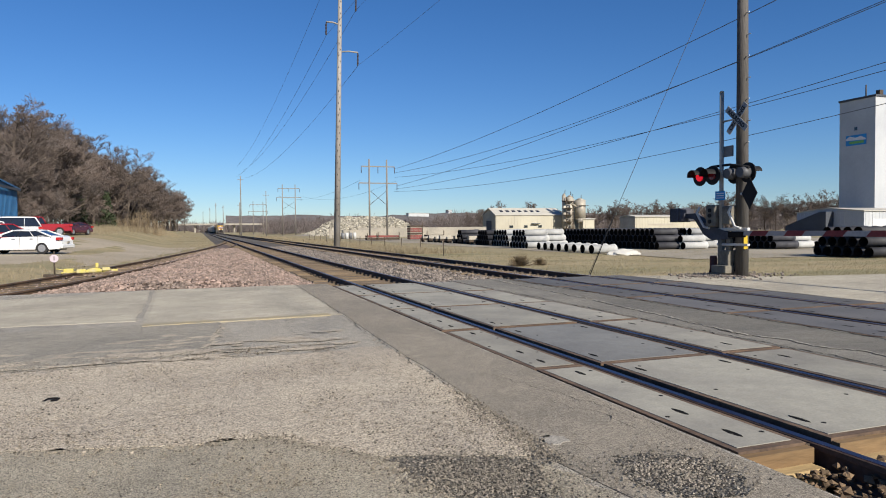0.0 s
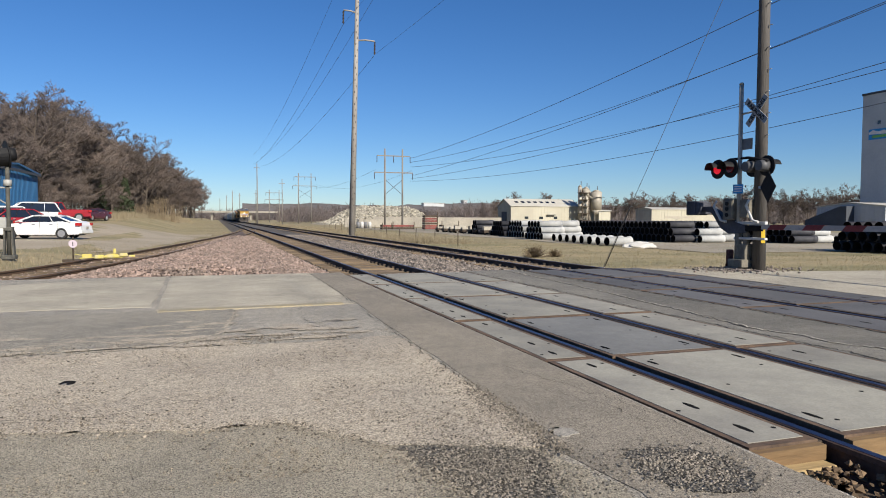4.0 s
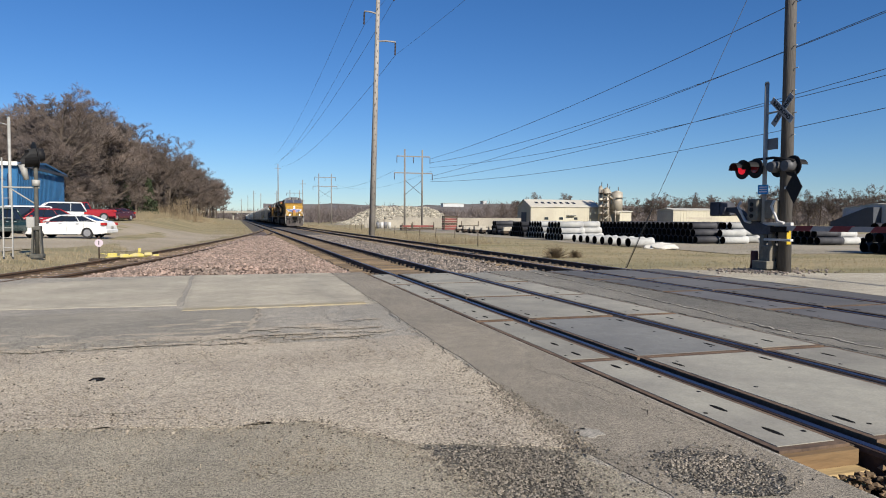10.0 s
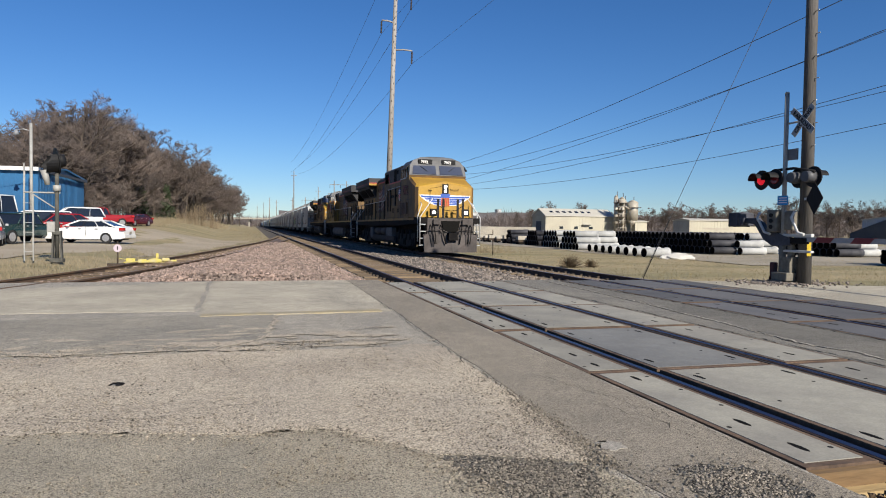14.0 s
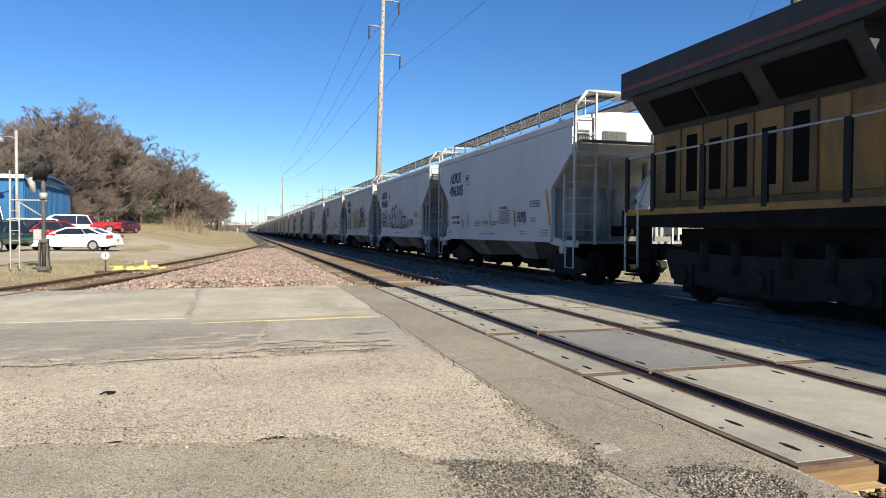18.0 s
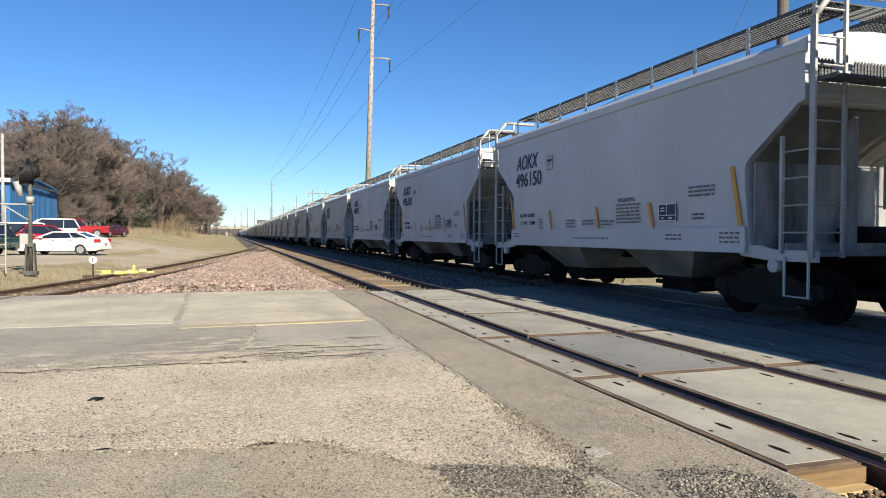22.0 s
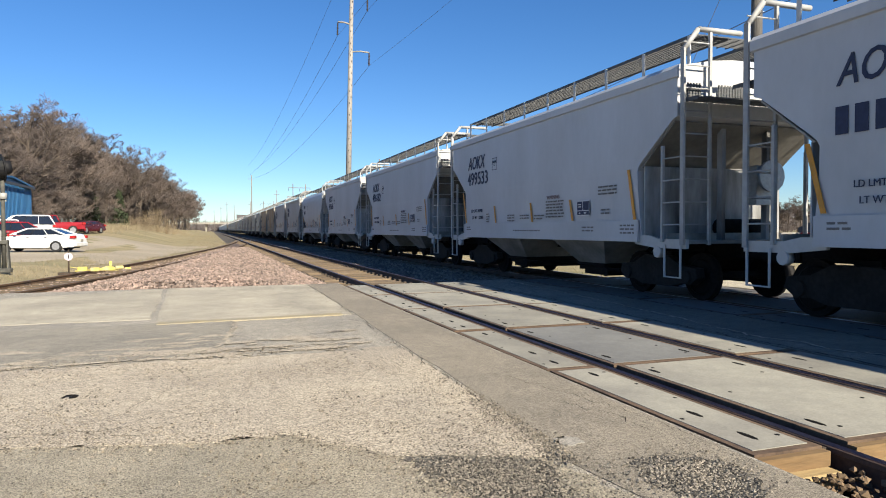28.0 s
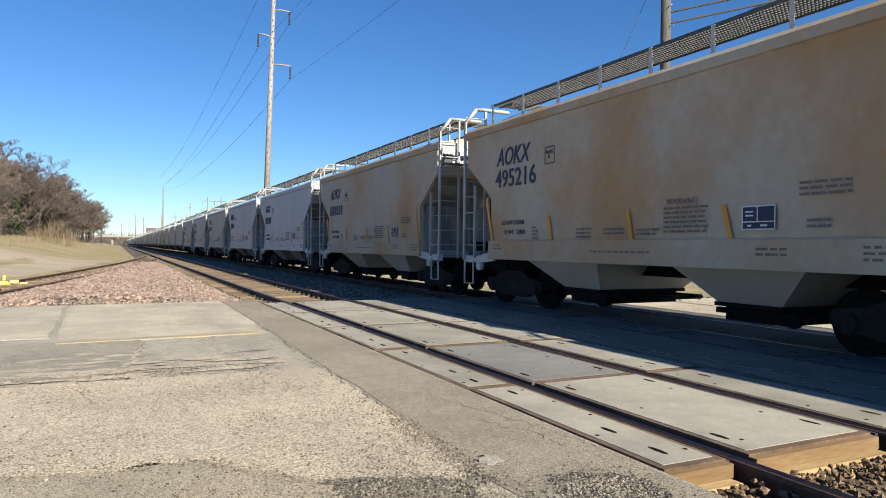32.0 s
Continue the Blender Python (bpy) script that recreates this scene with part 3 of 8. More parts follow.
def berm(name, x0, x1, material, y0, y1, label):
    """A ballast bed with shoulders that fall to the ground on both sides."""
    bm = BM()
    ys = [y0 + (y1 - y0) * (k / 60) ** 2 for k in range(61)]
    xs = [x0 - 1.6, x0 - 0.8, x0, x0 + (x1 - x0) * 0.25, (x0 + x1) / 2, x0 + (x1 - x0) * 0.75, x1, x1 + 0.8, x1 + 1.6]
    drop = (-0.55, -0.32, 0, 0, 0, 0, 0, -0.32, -0.6)
    grid = [[bm.verts.new((x, y, bed_z(x, y) + d)) for x, d in zip(xs, drop)] for y in ys]
    for j in range(len(ys) - 1):
        for i in range(len(xs) - 1):
            bm.faces.new((grid[j][i], grid[j][i + 1], grid[j + 1][i + 1], grid[j + 1][i])).smooth = True
    return solid(name, bm, material, label, "ballast", kind="structure")


berm("ballast_bed", 2.4, 11.0, BED_GREY, ROAD_END - 0.1, 900, "grey crushed stone ballast bed under both tracks")
berm("ballast_bed", 2.4, 11.0, DIRT, 2.6, -60, "dirty ballast bed under the tracks beyond the crossing")


def siding_x(y):
    for p, q in zip(SIDING, SIDING[1:]):
        if min(p.y, q.y) <= y <= max(p.y, q.y):
            return p.x + (q.x - p.x) * (y - p.y) / (q.y - p.y)
    return SIDING[0].x if y > SIDING[0].y else SIDING[-1].x


bm = BM()
grid = []
for k in range(90):
    y = ROAD_END - 0.1 + 62 * (k / 89) ** 1.4
    a, b = siding_x(y) - 1.5, 2.9
    crown = min(0.42, max(0.02, 0.20 * (b - a) / 6))
    grid.append([bm.verts.new((a + (b - a) * i / 16, y, -0.19 + (crown * math.sin(math.pi * min(1, max(0, (i - 4) / 12))) if i > 4 else 0) * smooth01(y, ROAD_END - 0.2, ROAD_END + 1.2) + 0.03 * noise.noise((i * 0.9, y * 1.1, 5)))) for i in range(17)])
for r0, r1 in zip(grid, grid[1:]):
    for i in range(16):
        bm.faces.new((r0[i], r0[i + 1], r1[i + 1], r1[i])).smooth = True
wedge = solid("ballast_wedge", bm, BED_PINK, "pink quartzite ballast heaped between siding and track", "ballast", kind="structure")


def wedge_z(x, y):
    a, b = siding_x(y) - 1.5, 2.9
    crown = min(0.42, max(0.02, 0.20 * (b - a) / 6))
    u = 16 * (x - a) / (b - a)
    return -0.19 + (crown * math.sin(math.pi * min(1, max(0, (u - 4) / 12))) if u > 4 else 0) * smooth01(y, ROAD_END - 0.2, ROAD_END + 1.2)


def stones(name, spots, lo, hi, material, label, seed=3):
    """Loose stones, each a rough little block, in one heap."""
    rnd = random.Random(seed)
    verts, faces = [], []
    base = [(1, 0, 0), (-1, 0, 0), (0, 1, 0), (0, -1, 0), (0, 0, 1), (0, 0, -1)]
    tri = [(0, 2, 4), (2, 1, 4), (1, 3, 4), (3, 0, 4), (2, 0, 5), (1, 2, 5), (3, 1, 5), (0, 3, 5)]
    for x, y, z in spots:
        r = rnd.uniform(lo, hi)
        turn = Euler((rnd.uniform(0, 6), rnd.uniform(0, 6), rnd.uniform(0, 6))).to_matrix()
        o = len(verts)
        for v in base:
            p = turn @ (Vector(v) * r * rnd.uniform(0.6, 1.25))
            verts.append((x + p.x, y + p.y, z + p.z * 0.8))
        faces += [tuple(o + i for i in t) for t in tri]
    me = bpy.data.meshes.new(name)
    me.from_pydata(verts, [], faces)
    me.materials.append(material)
    return tagged(new(name, me), label, "stones", kind="stuff")


rnd = random.Random(11)
spots = []
while len(spots) < 17000:
    y = ROAD_END + 40 * rnd.random() ** 1.9
    a = siding_x(y) - 1.4
    x = rnd.uniform(a, 2.9)
    if abs(x - siding_x(y)) < 1.0 and rnd.random() < 0.8:
        continue
    spots.append((x, y, wedge_z(x, y) + 0.01))
stones("ballast_stones", spots, 0.03, 0.075, PINK, "loose pink quartzite ballast stones")
spots = []
while len(spots) < 11000:
    y = ROAD_END + 45 * rnd.random() ** 1.9
    x = rnd.choice((rnd.uniform(5.2, 8.1), rnd.uniform(5.2, 8.1), rnd.uniform(10, 12.3), rnd.uniform(7.8, 10.2)))
    spots.append((x, y, -0.16 if x < 11 else -0.16 - 0.4 * (x - 11)))
stones("ballast_stones", spots, 0.025, 0.065, GREY_BALLAST, "loose grey ballast stones between the tracks", 5)

# crossing panels
END_BROWN = mat("ochre_end_timber", (0.194, 0.126, 0.0612), 0.85, alt=(0.144, 0.09, 0.0432), big=2, fine=25, var=0.2, bump=0.2, stretch=(0.3, 2, 2))
PITCH, PANEL_Y = 2.474, 2.93


def panel(name, x0, x1, y0, y1, slots, root, seed, surface):
    rnd = random.Random(seed)
    dz = rnd.uniform(-0.006, 0.004)
    bm = BM()
    box(bm, x0 + 0.047, x1 - 0.047, y0 + 0.062, y1 - 0.062, -0.3, 0.004 + dz)
    p = part(name, bm, surface, root)
    fr = BM()
    for a, b, c, d in ((x0, x1, y0, y0 + 0.06), (x0, x1, y1 - 0.06, y1), (x0, x0 + 0.045, y0 + 0.06, y1 - 0.06), (x1 - 0.045, x1, y0 + 0.06, y1 - 0.06)):
        box(fr, a, b, c, d, -0.3, dz)
    part("edge_angle", fr, EDGE_RUST, p, "rusty steel edge angle")
    for u, v in slots:
        bm = BM()
        cx, cy = x0 + (x1 - x0) * u, y0 + (y1 - y0) * v
        prism(bm, [(cx + 0.023 * math.cos(k * 0.7854), cy + 0.09 * math.sin(k * 0.7854)) for k in range(8)], "z", -0.02, 0.0055 + dz)
        part("lifting_slot", bm, HOLE, p, "dark lifting slot")
    for k in range(5):
        bm = BM()
        cx, cy = x0 + (x1 - x0) * rnd.choice((0.18, 0.82)), y0 + (y1 - y0) * (0.1 + 0.2 * k)
        tube(bm, (cx, cy, -0.02), (cx, cy, 0.0058 + dz), 0.017, n=7)
        part("bolt_recess", bm, DARK, p)
    return p


for c, count, first, west in ((NEAR, 5, PANEL_Y, 0.58), (MAIN, 7, PANEL_Y - 2 * PITCH, 0.95)):
    crossing = thing("crossing_surface", "precast concrete crossing panels laid in the track", "crossing panels", kind="structure")
    for k in range(count):
        y0 = first + k * PITCH
        y1 = y0 + PITCH - 0.05
        panel("field_panel", c - GAUGE - west, c - GAUGE - 0.075, y0, y1, ((0.45, 0.12), (0.55, 0.88), (0.5, 0.33)), crossing, k, CONCRETE if c == NEAR else CONCRETE_DARK)
        panel("gauge_panel", c - GAUGE + 0.13, c + GAUGE - 0.13, y0, y1, ((0.12, 0.15), (0.88, 0.15), (0.12, 0.85), (0.88, 0.85)), crossing, k + 20, (PANEL_MID if k == 1 else CONCRETE) if c == NEAR else CONCRETE_DARK)
        panel("field_panel", c + GAUGE + 0.075, c + GAUGE + 0.85, y0, y1, ((0.5, 0.15), (0.5, 0.85)), crossing, k + 40, CONCRETE if c == NEAR else CONCRETE_DARK)
    for s in (-1, 1):
        bm = BM()
        box(bm, c + s * GAUGE - 0.072, c + s * GAUGE - 0.04, first, first + count * PITCH, -0.2, -0.012)
        part("flangeway_seal", bm, RUST if s < 0 else RUBBER, crossing, "grimy rail seal")
        bm = BM()
        box(bm, c + s * GAUGE + 0.04, c + s * GAUGE + 0.072, first, first + count * PITCH, -0.2, -0.015)
        part("flangeway_seal", bm, RUST if s > 0 else RUBBER, crossing, "grimy rail seal")
        bm = BM()
        box(bm, c - s * (GAUGE - 0.075) - 0.055, c - s * (GAUGE - 0.075) + 0.055, first, first + count * PITCH, -0.4, -0.06)
        part("flangeway_filler", bm, HOLE, crossing, "dark flangeway groove")
    for x0, x1 in ((c - GAUGE - west, c - GAUGE - 0.075), (c - GAUGE + 0.13, c + GAUGE - 0.13), (c + GAUGE + 0.075, c + GAUGE + 0.85)):
        bm = BM()
        box(bm, x0, x1, first - 0.06, first - 0.006, -0.10, -0.012)
        part("end_plate", bm, END_BROWN, crossing, "ochre-brown timber end face")
        bm = BM()
        box(bm, x0 + 0.01, x1 - 0.01, first - 0.16, first - 0.0, -0.36, -0.10)
        part("end_timber", bevel(bm, 0.012), TIMBER, crossing, "pale timber under the panel end")
spots = [(rnd.uniform(2.9, 6.4), rnd.uniform(1.2, 2.8), -0.2 + rnd.uniform(-0.05, 0.06)) for _ in range(420)]
spots += [(rnd.uniform(2.95, 5.6), 2.74 - abs(rnd.gauss(0, 0.22)), -0.24 + 0.17 * rnd.random()) for _ in range(1100)]
stones("dirt_clods", spots, 0.012, 0.034, island(mat("clod", (0.132, 0.0891, 0.0528), 0.95, fine=30, var=0.3, bump=0.5)), "brown dirt clods and stones at the crossing's end", 6)

# ties, each a piece
tie_me = None


def tie_row(name, places, label):
    root = thing(name, label, "ties", kind="structure")
    global tie_me
    if tie_me is None:
        bm = BM()
        box(bm, -1.3, 1.3, -0.11, 0.11, -0.18, 0.0)
        tie_me = mesh("tie", bevel(bm, 0.012), TIE)
    for k, (x, y, z, a) in enumerate(places):
        part("tie", tie_me, TIE, root, at=pose(x, y, z, 0, 0, a))
    return root


rnd = random.Random(4)
for c in (NEAR, MAIN):
    tie_row("tie_row", [(c + rnd.uniform(-0.05, 0.05), ROAD_END + 0.15 + k * 0.53, -0.135 + rnd.uniform(-0.01, 0.012), rnd.uniform(-1, 1)) for k in range(150)] + [(c, 2.3 - k * 0.53, -0.15, 0) for k in range(8)], "weathered wooden ties under the rails")
places, run = [], 0.0
for p, q in zip(SIDING, SIDING[1:]):
    run += (q - p).length
    if run > 0.55 and p.y > ROAD_END:
        run = 0.0
        places.append((p.x, p.y, -0.145, math.degrees(math.atan2(-(q - p).x, (q - p).y))))
tie_row("tie_row", places, "half-buried weathered ties of the siding")
plate = BM()
for k in range(75):
    for s in (-1, 1):
        for e in (-0.1, 0.1):
            box(plate, s * GAUGE + e - 0.05, s * GAUGE + e + 0.05, ROAD_END + 0.15 + k * 0.53 - 0.06, ROAD_END + 0.15 + k * 0.53 + 0.06, -0.14, -0.105 + 0.02 * (k % 2))
pm = mesh("tie_plates", plate, RUST)
for c in (NEAR, MAIN):
    solid("tie_plates", pm, RUST, "rusty tie plates and spikes along the rails", "tie plates", pose(c, 0, 0), kind="stuff")

# ---- the train ----
SPEED, NOSE_AT_13 = 20.8, 52.6
LAG = ((0.0, 0.0), (8.0, 0.0), (14.0, 0.0), (17.0, 0.0), (18.0, 0.05), (19.0, 0.5), (20.0, -0.13), (21.0, 0.0), (22.0, -0.14), (23.0, 0.04), (24.0, -0.28),
       (25.0, -0.46), (26.0, -0.43), (27.5, -0.45), (29.0, -0.47), (30.0, -0.54), (31.0, -0.24), (32.0, 0.04))


def wheel_mesh(r, w):
    bm = BM()
    tube(bm, (-w / 2, 0, 0), (w / 2, 0, 0), r, n=20)
    tube(bm, (w / 2 - 0.01, 0, 0), (w / 2 + 0.03, 0, 0), r * 0.82, r * 0.7, n=20)
    tube(bm, (-w / 2 - 0.025, 0, 0), (-w / 2 + 0.02, 0, 0), r * 0.45, r * 0.75, n=16)
    tube(bm, (w / 2, 0, 0), (w / 2 + 0.12, 0, 0), r * 0.25, n=12)
    return bm


HOP_WHEEL = mesh("wheel", wheel_mesh(0.42, 0.13), DARK)
LOCO_WHEEL = mesh("wheel", wheel_mesh(0.52, 0.14), DARK)
bm = BM()
tube(bm, (-1.1, 0, 0), (1.1, 0, 0), 0.08, n=8)
AXLE = mesh("axle", bm, DARK)
bm = BM()
prism(bm, [(-1.15, 0.42), (-0.95, 0.28), (-0.7, 0.3), (-0.42, 0.22), (0.42, 0.22), (0.7, 0.3), (0.95, 0.28), (1.15, 0.42), (1.1, 0.58), (0.7, 0.62), (0.35, 0.78), (-0.35, 0.78), (-0.7, 0.62), (-1.1, 0.58)], "x", -0.09, 0.09)
for k in range(3):
    tube(bm, (0, -0.17 + 0.17 * k, 0.3), (0, -0.17 + 0.17 * k, 0.62), 0.07, n=8)
for s in (-0.88, 0.88):
    tube(bm, (-0.14, s, 0.42), (0.14, s, 0.42), 0.12, n=10)
SIDE_FRAME = mesh("side_frame", bm, GEAR)


def hopper_truck(car, y):
    t = part("truck", box(BM(), -0.9, 0.9, y - 0.2, y + 0.2, 0.5, 0.85), DARK, car, "grimy black two-axle truck")
    for s in (-1, 1):
        part("side_frame", SIDE_FRAME, DARK, t, at=pose(s * 1.02, y, 0))
        part("axle", AXLE, DARK, t, at=pose(0, y + s * 0.88, 0.42))
        for e in (-1, 1):
            part("wheel", HOP_WHEEL, DARK, t, at=pose(e * GAUGE, y + s * 0.88, 0.42, 0, 0, 180 if e < 0 else 0))
    return t


def grating(x0, x1, y0, y1, z, step=0.055, bar=0.014, lanes=9):
    """An open walkway grating: bearing bars along it, cross bars over it, and a deeper bar on each edge."""
    bm = BM()
    for k in range(int((y1 - y0) / step)):
        box(bm, x0, x1, y0 + k * step, y0 + k * step + bar, z, z + 0.02)
    for k in range(1, lanes):
        x = x0 + (x1 - x0) * k / lanes
        box(bm, x - 0.006, x + 0.006, y0, y1, z - 0.004, z + 0.024)
    for x in (x0, x1 - 0.012):
        box(bm, x, x + 0.012, y0, y1, z - 0.03, z + 0.028)
    return bm


WALK_L = mesh("running_board", grating(-1.12, -0.36, -5.3, 5.3, 4.64), GRATE)
WALK_R = mesh("running_board", grating(0.36, 1.12, -5.3, 5.3, 4.64), GRATE)
END_WALK = mesh("crossover_platform", grating(-0.9, 0.9, -0.3, 0.3, 0.0), GRATE)


def hopper_car(paint, label, round_side=False):
    car = thing("hopper_car", label, "freight car", group="covered hopper cars of the train")
    # body: stacked outlines, narrower at the foot where the slope sheets run in
    lv = []
    table = ((1.10, 4.52, 1.585), (1.6, 4.45, 1.6), (2.0, 4.41, 1.61), (2.34, 4.40, 1.615), (2.42, 4.44, 1.62), (2.5, 4.53, 1.62), (3.14, 5.40, 1.62), (3.18, 5.52, 1.62), (3.84, 5.52, 1.62), (3.98, 5.52, 1.57), (4.06, 5.52, 1.42), (4.16, 5.52, 0.9), (4.2, 5.52, 0.45))
    if round_side:
        table = ((1.10, 4.58, 1.3), (1.5, 4.5, 1.44), (1.95, 4.38, 1.56), (2.15, 4.38, 1.6), (2.35, 4.52, 1.62), (2.7, 4.98, 1.62), (3.05, 5.3, 1.62), (3.35, 5.48, 1.61), (3.5, 5.52, 1.6), (3.8, 5.52, 1.54), (4.0, 5.52, 1.4), (4.1, 5.52, 1.15), (4.18, 5.52, 0.8), (4.21, 5.52, 0.4))
    for z, l, w in table:
        lv.append([(-w, -l, z), (w, -l, z), (w, l, z), (-w, l, z)])
    body = part("body", rings(BM(), lv), paint, car)
    for s in (-1, 1):
        if not round_side:
            bm = BM()
            prism(bm, [(s * 1.61, 3.82), (s * 1.66, 3.84), (s * 1.665, 3.98), (s * 1.6, 4.05), (s * 1.5, 4.07), (s * 1.5, 3.9)], "y", -5.56, 5.56)
            part("top_chord", bm, paint, body)
        bm = BM()
        box(bm, s * 1.63 - 0.02, s * 1.63 + 0.02, -4.46, 4.46, 1.07, 1.44)
        box(bm, s * 1.60 - 0.06, s * 1.60 + 0.06, -4.46, 4.46, 1.04, 1.10)
        part("side_sill", bm, paint, body)
        # end plates low on the body, behind the ladders
        bm = BM()
        box(bm, -1.5, 1.5, s * 5.1 - 0.02, s * 5.1 + 0.02, 1.08, 1.2)
        part("end_bulkhead", bm, SLOPE, car, "grimy deck beam painted darker for shade")
        if not round_side:
            bm = BM()
            # sheet laid over the body slope: downward-facing shade and grime as colour
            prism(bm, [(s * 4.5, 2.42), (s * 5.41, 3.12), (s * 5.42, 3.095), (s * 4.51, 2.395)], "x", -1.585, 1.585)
            part("slope_sheet", bm, SLOPE, car, "grimy end slope sheet painted darker for shade")
        wall_y = 4.62 if round_side else 4.56
        part("end_wall", box(BM(), -1.57, 1.57, s * wall_y - 0.012, s * wall_y + 0.012, 1.06, 2.42), END_GREY, car, "grey lower end wall with black grime")
        part("end_sheet", box(BM(), -1.5, 1.5, s * 5.545 - 0.02, s * 5.545 + 0.02, 3.2, 4.04), HOP_WHITE, car, "white end sheet")
        for x in (-0.5, 0.5):
            bm = BM()
            box(bm, x - 0.04, x + 0.04, s * 5.3 - 0.06, s * 5.3 + 0.06, 1.05, 3.04)
            part("end_post", bm, END_GREY, car)
        bm = BM()
        prism(bm, [(s * 4.4, 1.02), (s * 5.66, 1.02), (s * 5.66, 1.08), (s * 4.4, 1.08)], "x", -1.5, 1.5)
        part("end_deck", bm, HOP_BAY, car)
        for e in (-1, 1):
            bm = BM()
            prism(bm, [(s * 4.3, 1.16), (s * 4.3, 1.0), (s * 4.9, 0.94), (s * 5.72, 0.94), (s * 5.72, 1.1), (s * 5.0, 1.1), (s * 4.7, 1.16)], "x", e * 1.56 - 0.03, e * 1.56 + 0.03)
            tube(bm, (e * 1.5, s * 4.98, 0.87), (e * 1.62, s * 4.98, 0.87), 0.1, n=10)
            part("end_sill", bm, HOP_WHITE, car)
        # hatch ring and roof fittings
        bm = BM()
        box(bm, -0.45, 0.45, s * 2.7 - 2.4, s * 2.7 + 2.4, 4.17, 4.27)
        part("hatch_coaming", bevel(bm, 0.02), HOP_WHITE, body)
        for k in range(2):
            bm = BM()
            tube(bm, (0, s * (1.4 + 2.4 * k), 4.25), (0, s * (1.4 + 2.4 * k), 4.36), 0.42, 0.36, n=16)
            part("hatch_cover", bm, HOP_WHITE, body, "round hatch cover")
        me = WALK_L if s < 0 else WALK_R
        wz = -0.2 if round_side else 0.0
        wb = part("running_board", me, GRATE, car, "galvanised grating running board", at=pose(0, 0, wz))
        for k in range(9 if s < 0 else 0):
            y = -5.2 + 1.3 * k
            bm = BM()
            box(bm, s * 1.13 - 0.012, s * 1.13 + 0.012, y - 0.035, y + 0.035, 4.05, 4.65)
            part("bracket", bm, HOP_WHITE, wb)
        tagged(part("crossover_platform", END_WALK, GRATE, car, at=pose(0, s * 5.0, 4.64 + wz)), "galvanised grating platform", kind="stuff")
        y0, y1 = sorted((s * 5.58, s * 5.98))
        bm = grating(-1.58, 1.2, y0, y1, 3.42, 0.05, 0.03, 22)
        for x0, x1 in ((-1.5, -1.2), (-0.85, -0.2), (0.5, 1.1)):
            for k in range(5):
                box(bm, x0, x1, s * 5.6 - 0.006, s * 5.6 + 0.006, 3.46 + 0.055 * k, 3.49 + 0.055 * k)
            for k in range(int((x1 - x0) / 0.06)):
                box(bm, x0 + 0.06 * k, x0 + 0.06 * k + 0.03, s * 5.612 - 0.005, s * 5.612 + 0.005, 3.44, 3.73)
        tagged(part("brake_platform", bm, GRATE, car), "perforated end platform", kind="stuff")
        # ladders at the corners
        for e in (-1, 1):
            x = e * 1.62
            lad = BM()
            box(lad, x - 0.02, x + 0.02, s * 5.66 - 0.045, s * 5.66 + 0.045, 1.0, 4.28)
            tube(lad, (x, s * 5.66, 4.25), (x - e * 0.3, s * 5.66, 4.62), 0.045, n=6)
            tube(lad, (x - e * 0.3, s * 5.66, 4.62), (x - e * 1.2, s * 5.66, 4.62), 0.045, n=6)
            top = part("end_ladder", lad, LADDER_GREY, car, "white end ladder")
            box(bm := BM(), x - e * 0.55 - 0.024, x - e * 0.55 + 0.024, s * 5.66 - 0.025, s * 5.66 + 0.025, 1.0, 4.6)
            part("ladder_post", bm, LADDER_GREY, top)
            for k in range(9):
                if e < 0 or k % 2:
                    part("rung", tube(BM(), (x, s * 5.66, 1.35 + 0.38 * k), (x - e * 0.55, s * 5.66, 1.35 + 0.38 * k), 0.013, n=5), LADDER_GREY, top)
            sl = part("side_ladder", box(BM(), x - 0.025, x + 0.025, s * 5.14 - 0.025, s * 5.14 + 0.025, 1.05, 2.72), LADDER_GREY, car, "white side ladder")
            for k in range(4 if e < 0 else 0):
                part("rung", tube(BM(), (x, s * 5.66, 1.35 + 0.38 * k), (x, s * 5.14, 1.35 + 0.38 * k), 0.013, n=5), LADDER_GREY, sl)
            part("sill_step", pipe_run(BM(), [(x, s * 5.62, 1.0), (x, s * 5.62, 0.45), (x, s * 5.2, 0.45), (x, s * 5.2, 1.0)], 0.022, 5), HOP_WHITE, car, "white stirrup step")
        # coupler and brake gear
        bm = BM()
        box(bm, -0.16, 0.16, min(s * 4.2, s * 6.0), max(s * 4.2, s * 6.0), 0.75, 1.0)
        box(bm, -0.2, 0.2, min(s * 6.0, s * 6.36), max(s * 6.0, s * 6.36), 0.72, 1.02)
        part("coupler", bm, DARK, car)
        bm = BM()
        tube(bm, (0.3, s * 5.66, 2.2), (0.3, s * 5.60, 2.2), 0.28, n=14)
        box(bm, 0.1, 0.5, s * 5.4 - 0.1, s * 5.4 + 0.1, 1.7, 2.4)
        part("brake_wheel", bm, DARK if s > 0 else GALV, car)
        tk = BM()
        tube(tk, (-0.2, s * 4.9, 1.3), (0.9, s * 4.9, 1.3), 0.16, n=12)
        part("air_reservoir", tk, DARK, car)
        # discharge hoppers
        bm = BM()
        levels = []
        for z, a, b, w in ((1.12, 0.82, 3.2, 1.56), (0.52, 1.36, 2.42, 1.02)):
            levels.append([(-w, s * a, z), (w, s * a, z), (w, s * b, z), (-w, s * b, z)])
        # darker paint stands for the shade below the sill, and for dirt
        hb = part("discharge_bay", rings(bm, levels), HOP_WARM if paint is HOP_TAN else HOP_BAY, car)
        bm = BM()
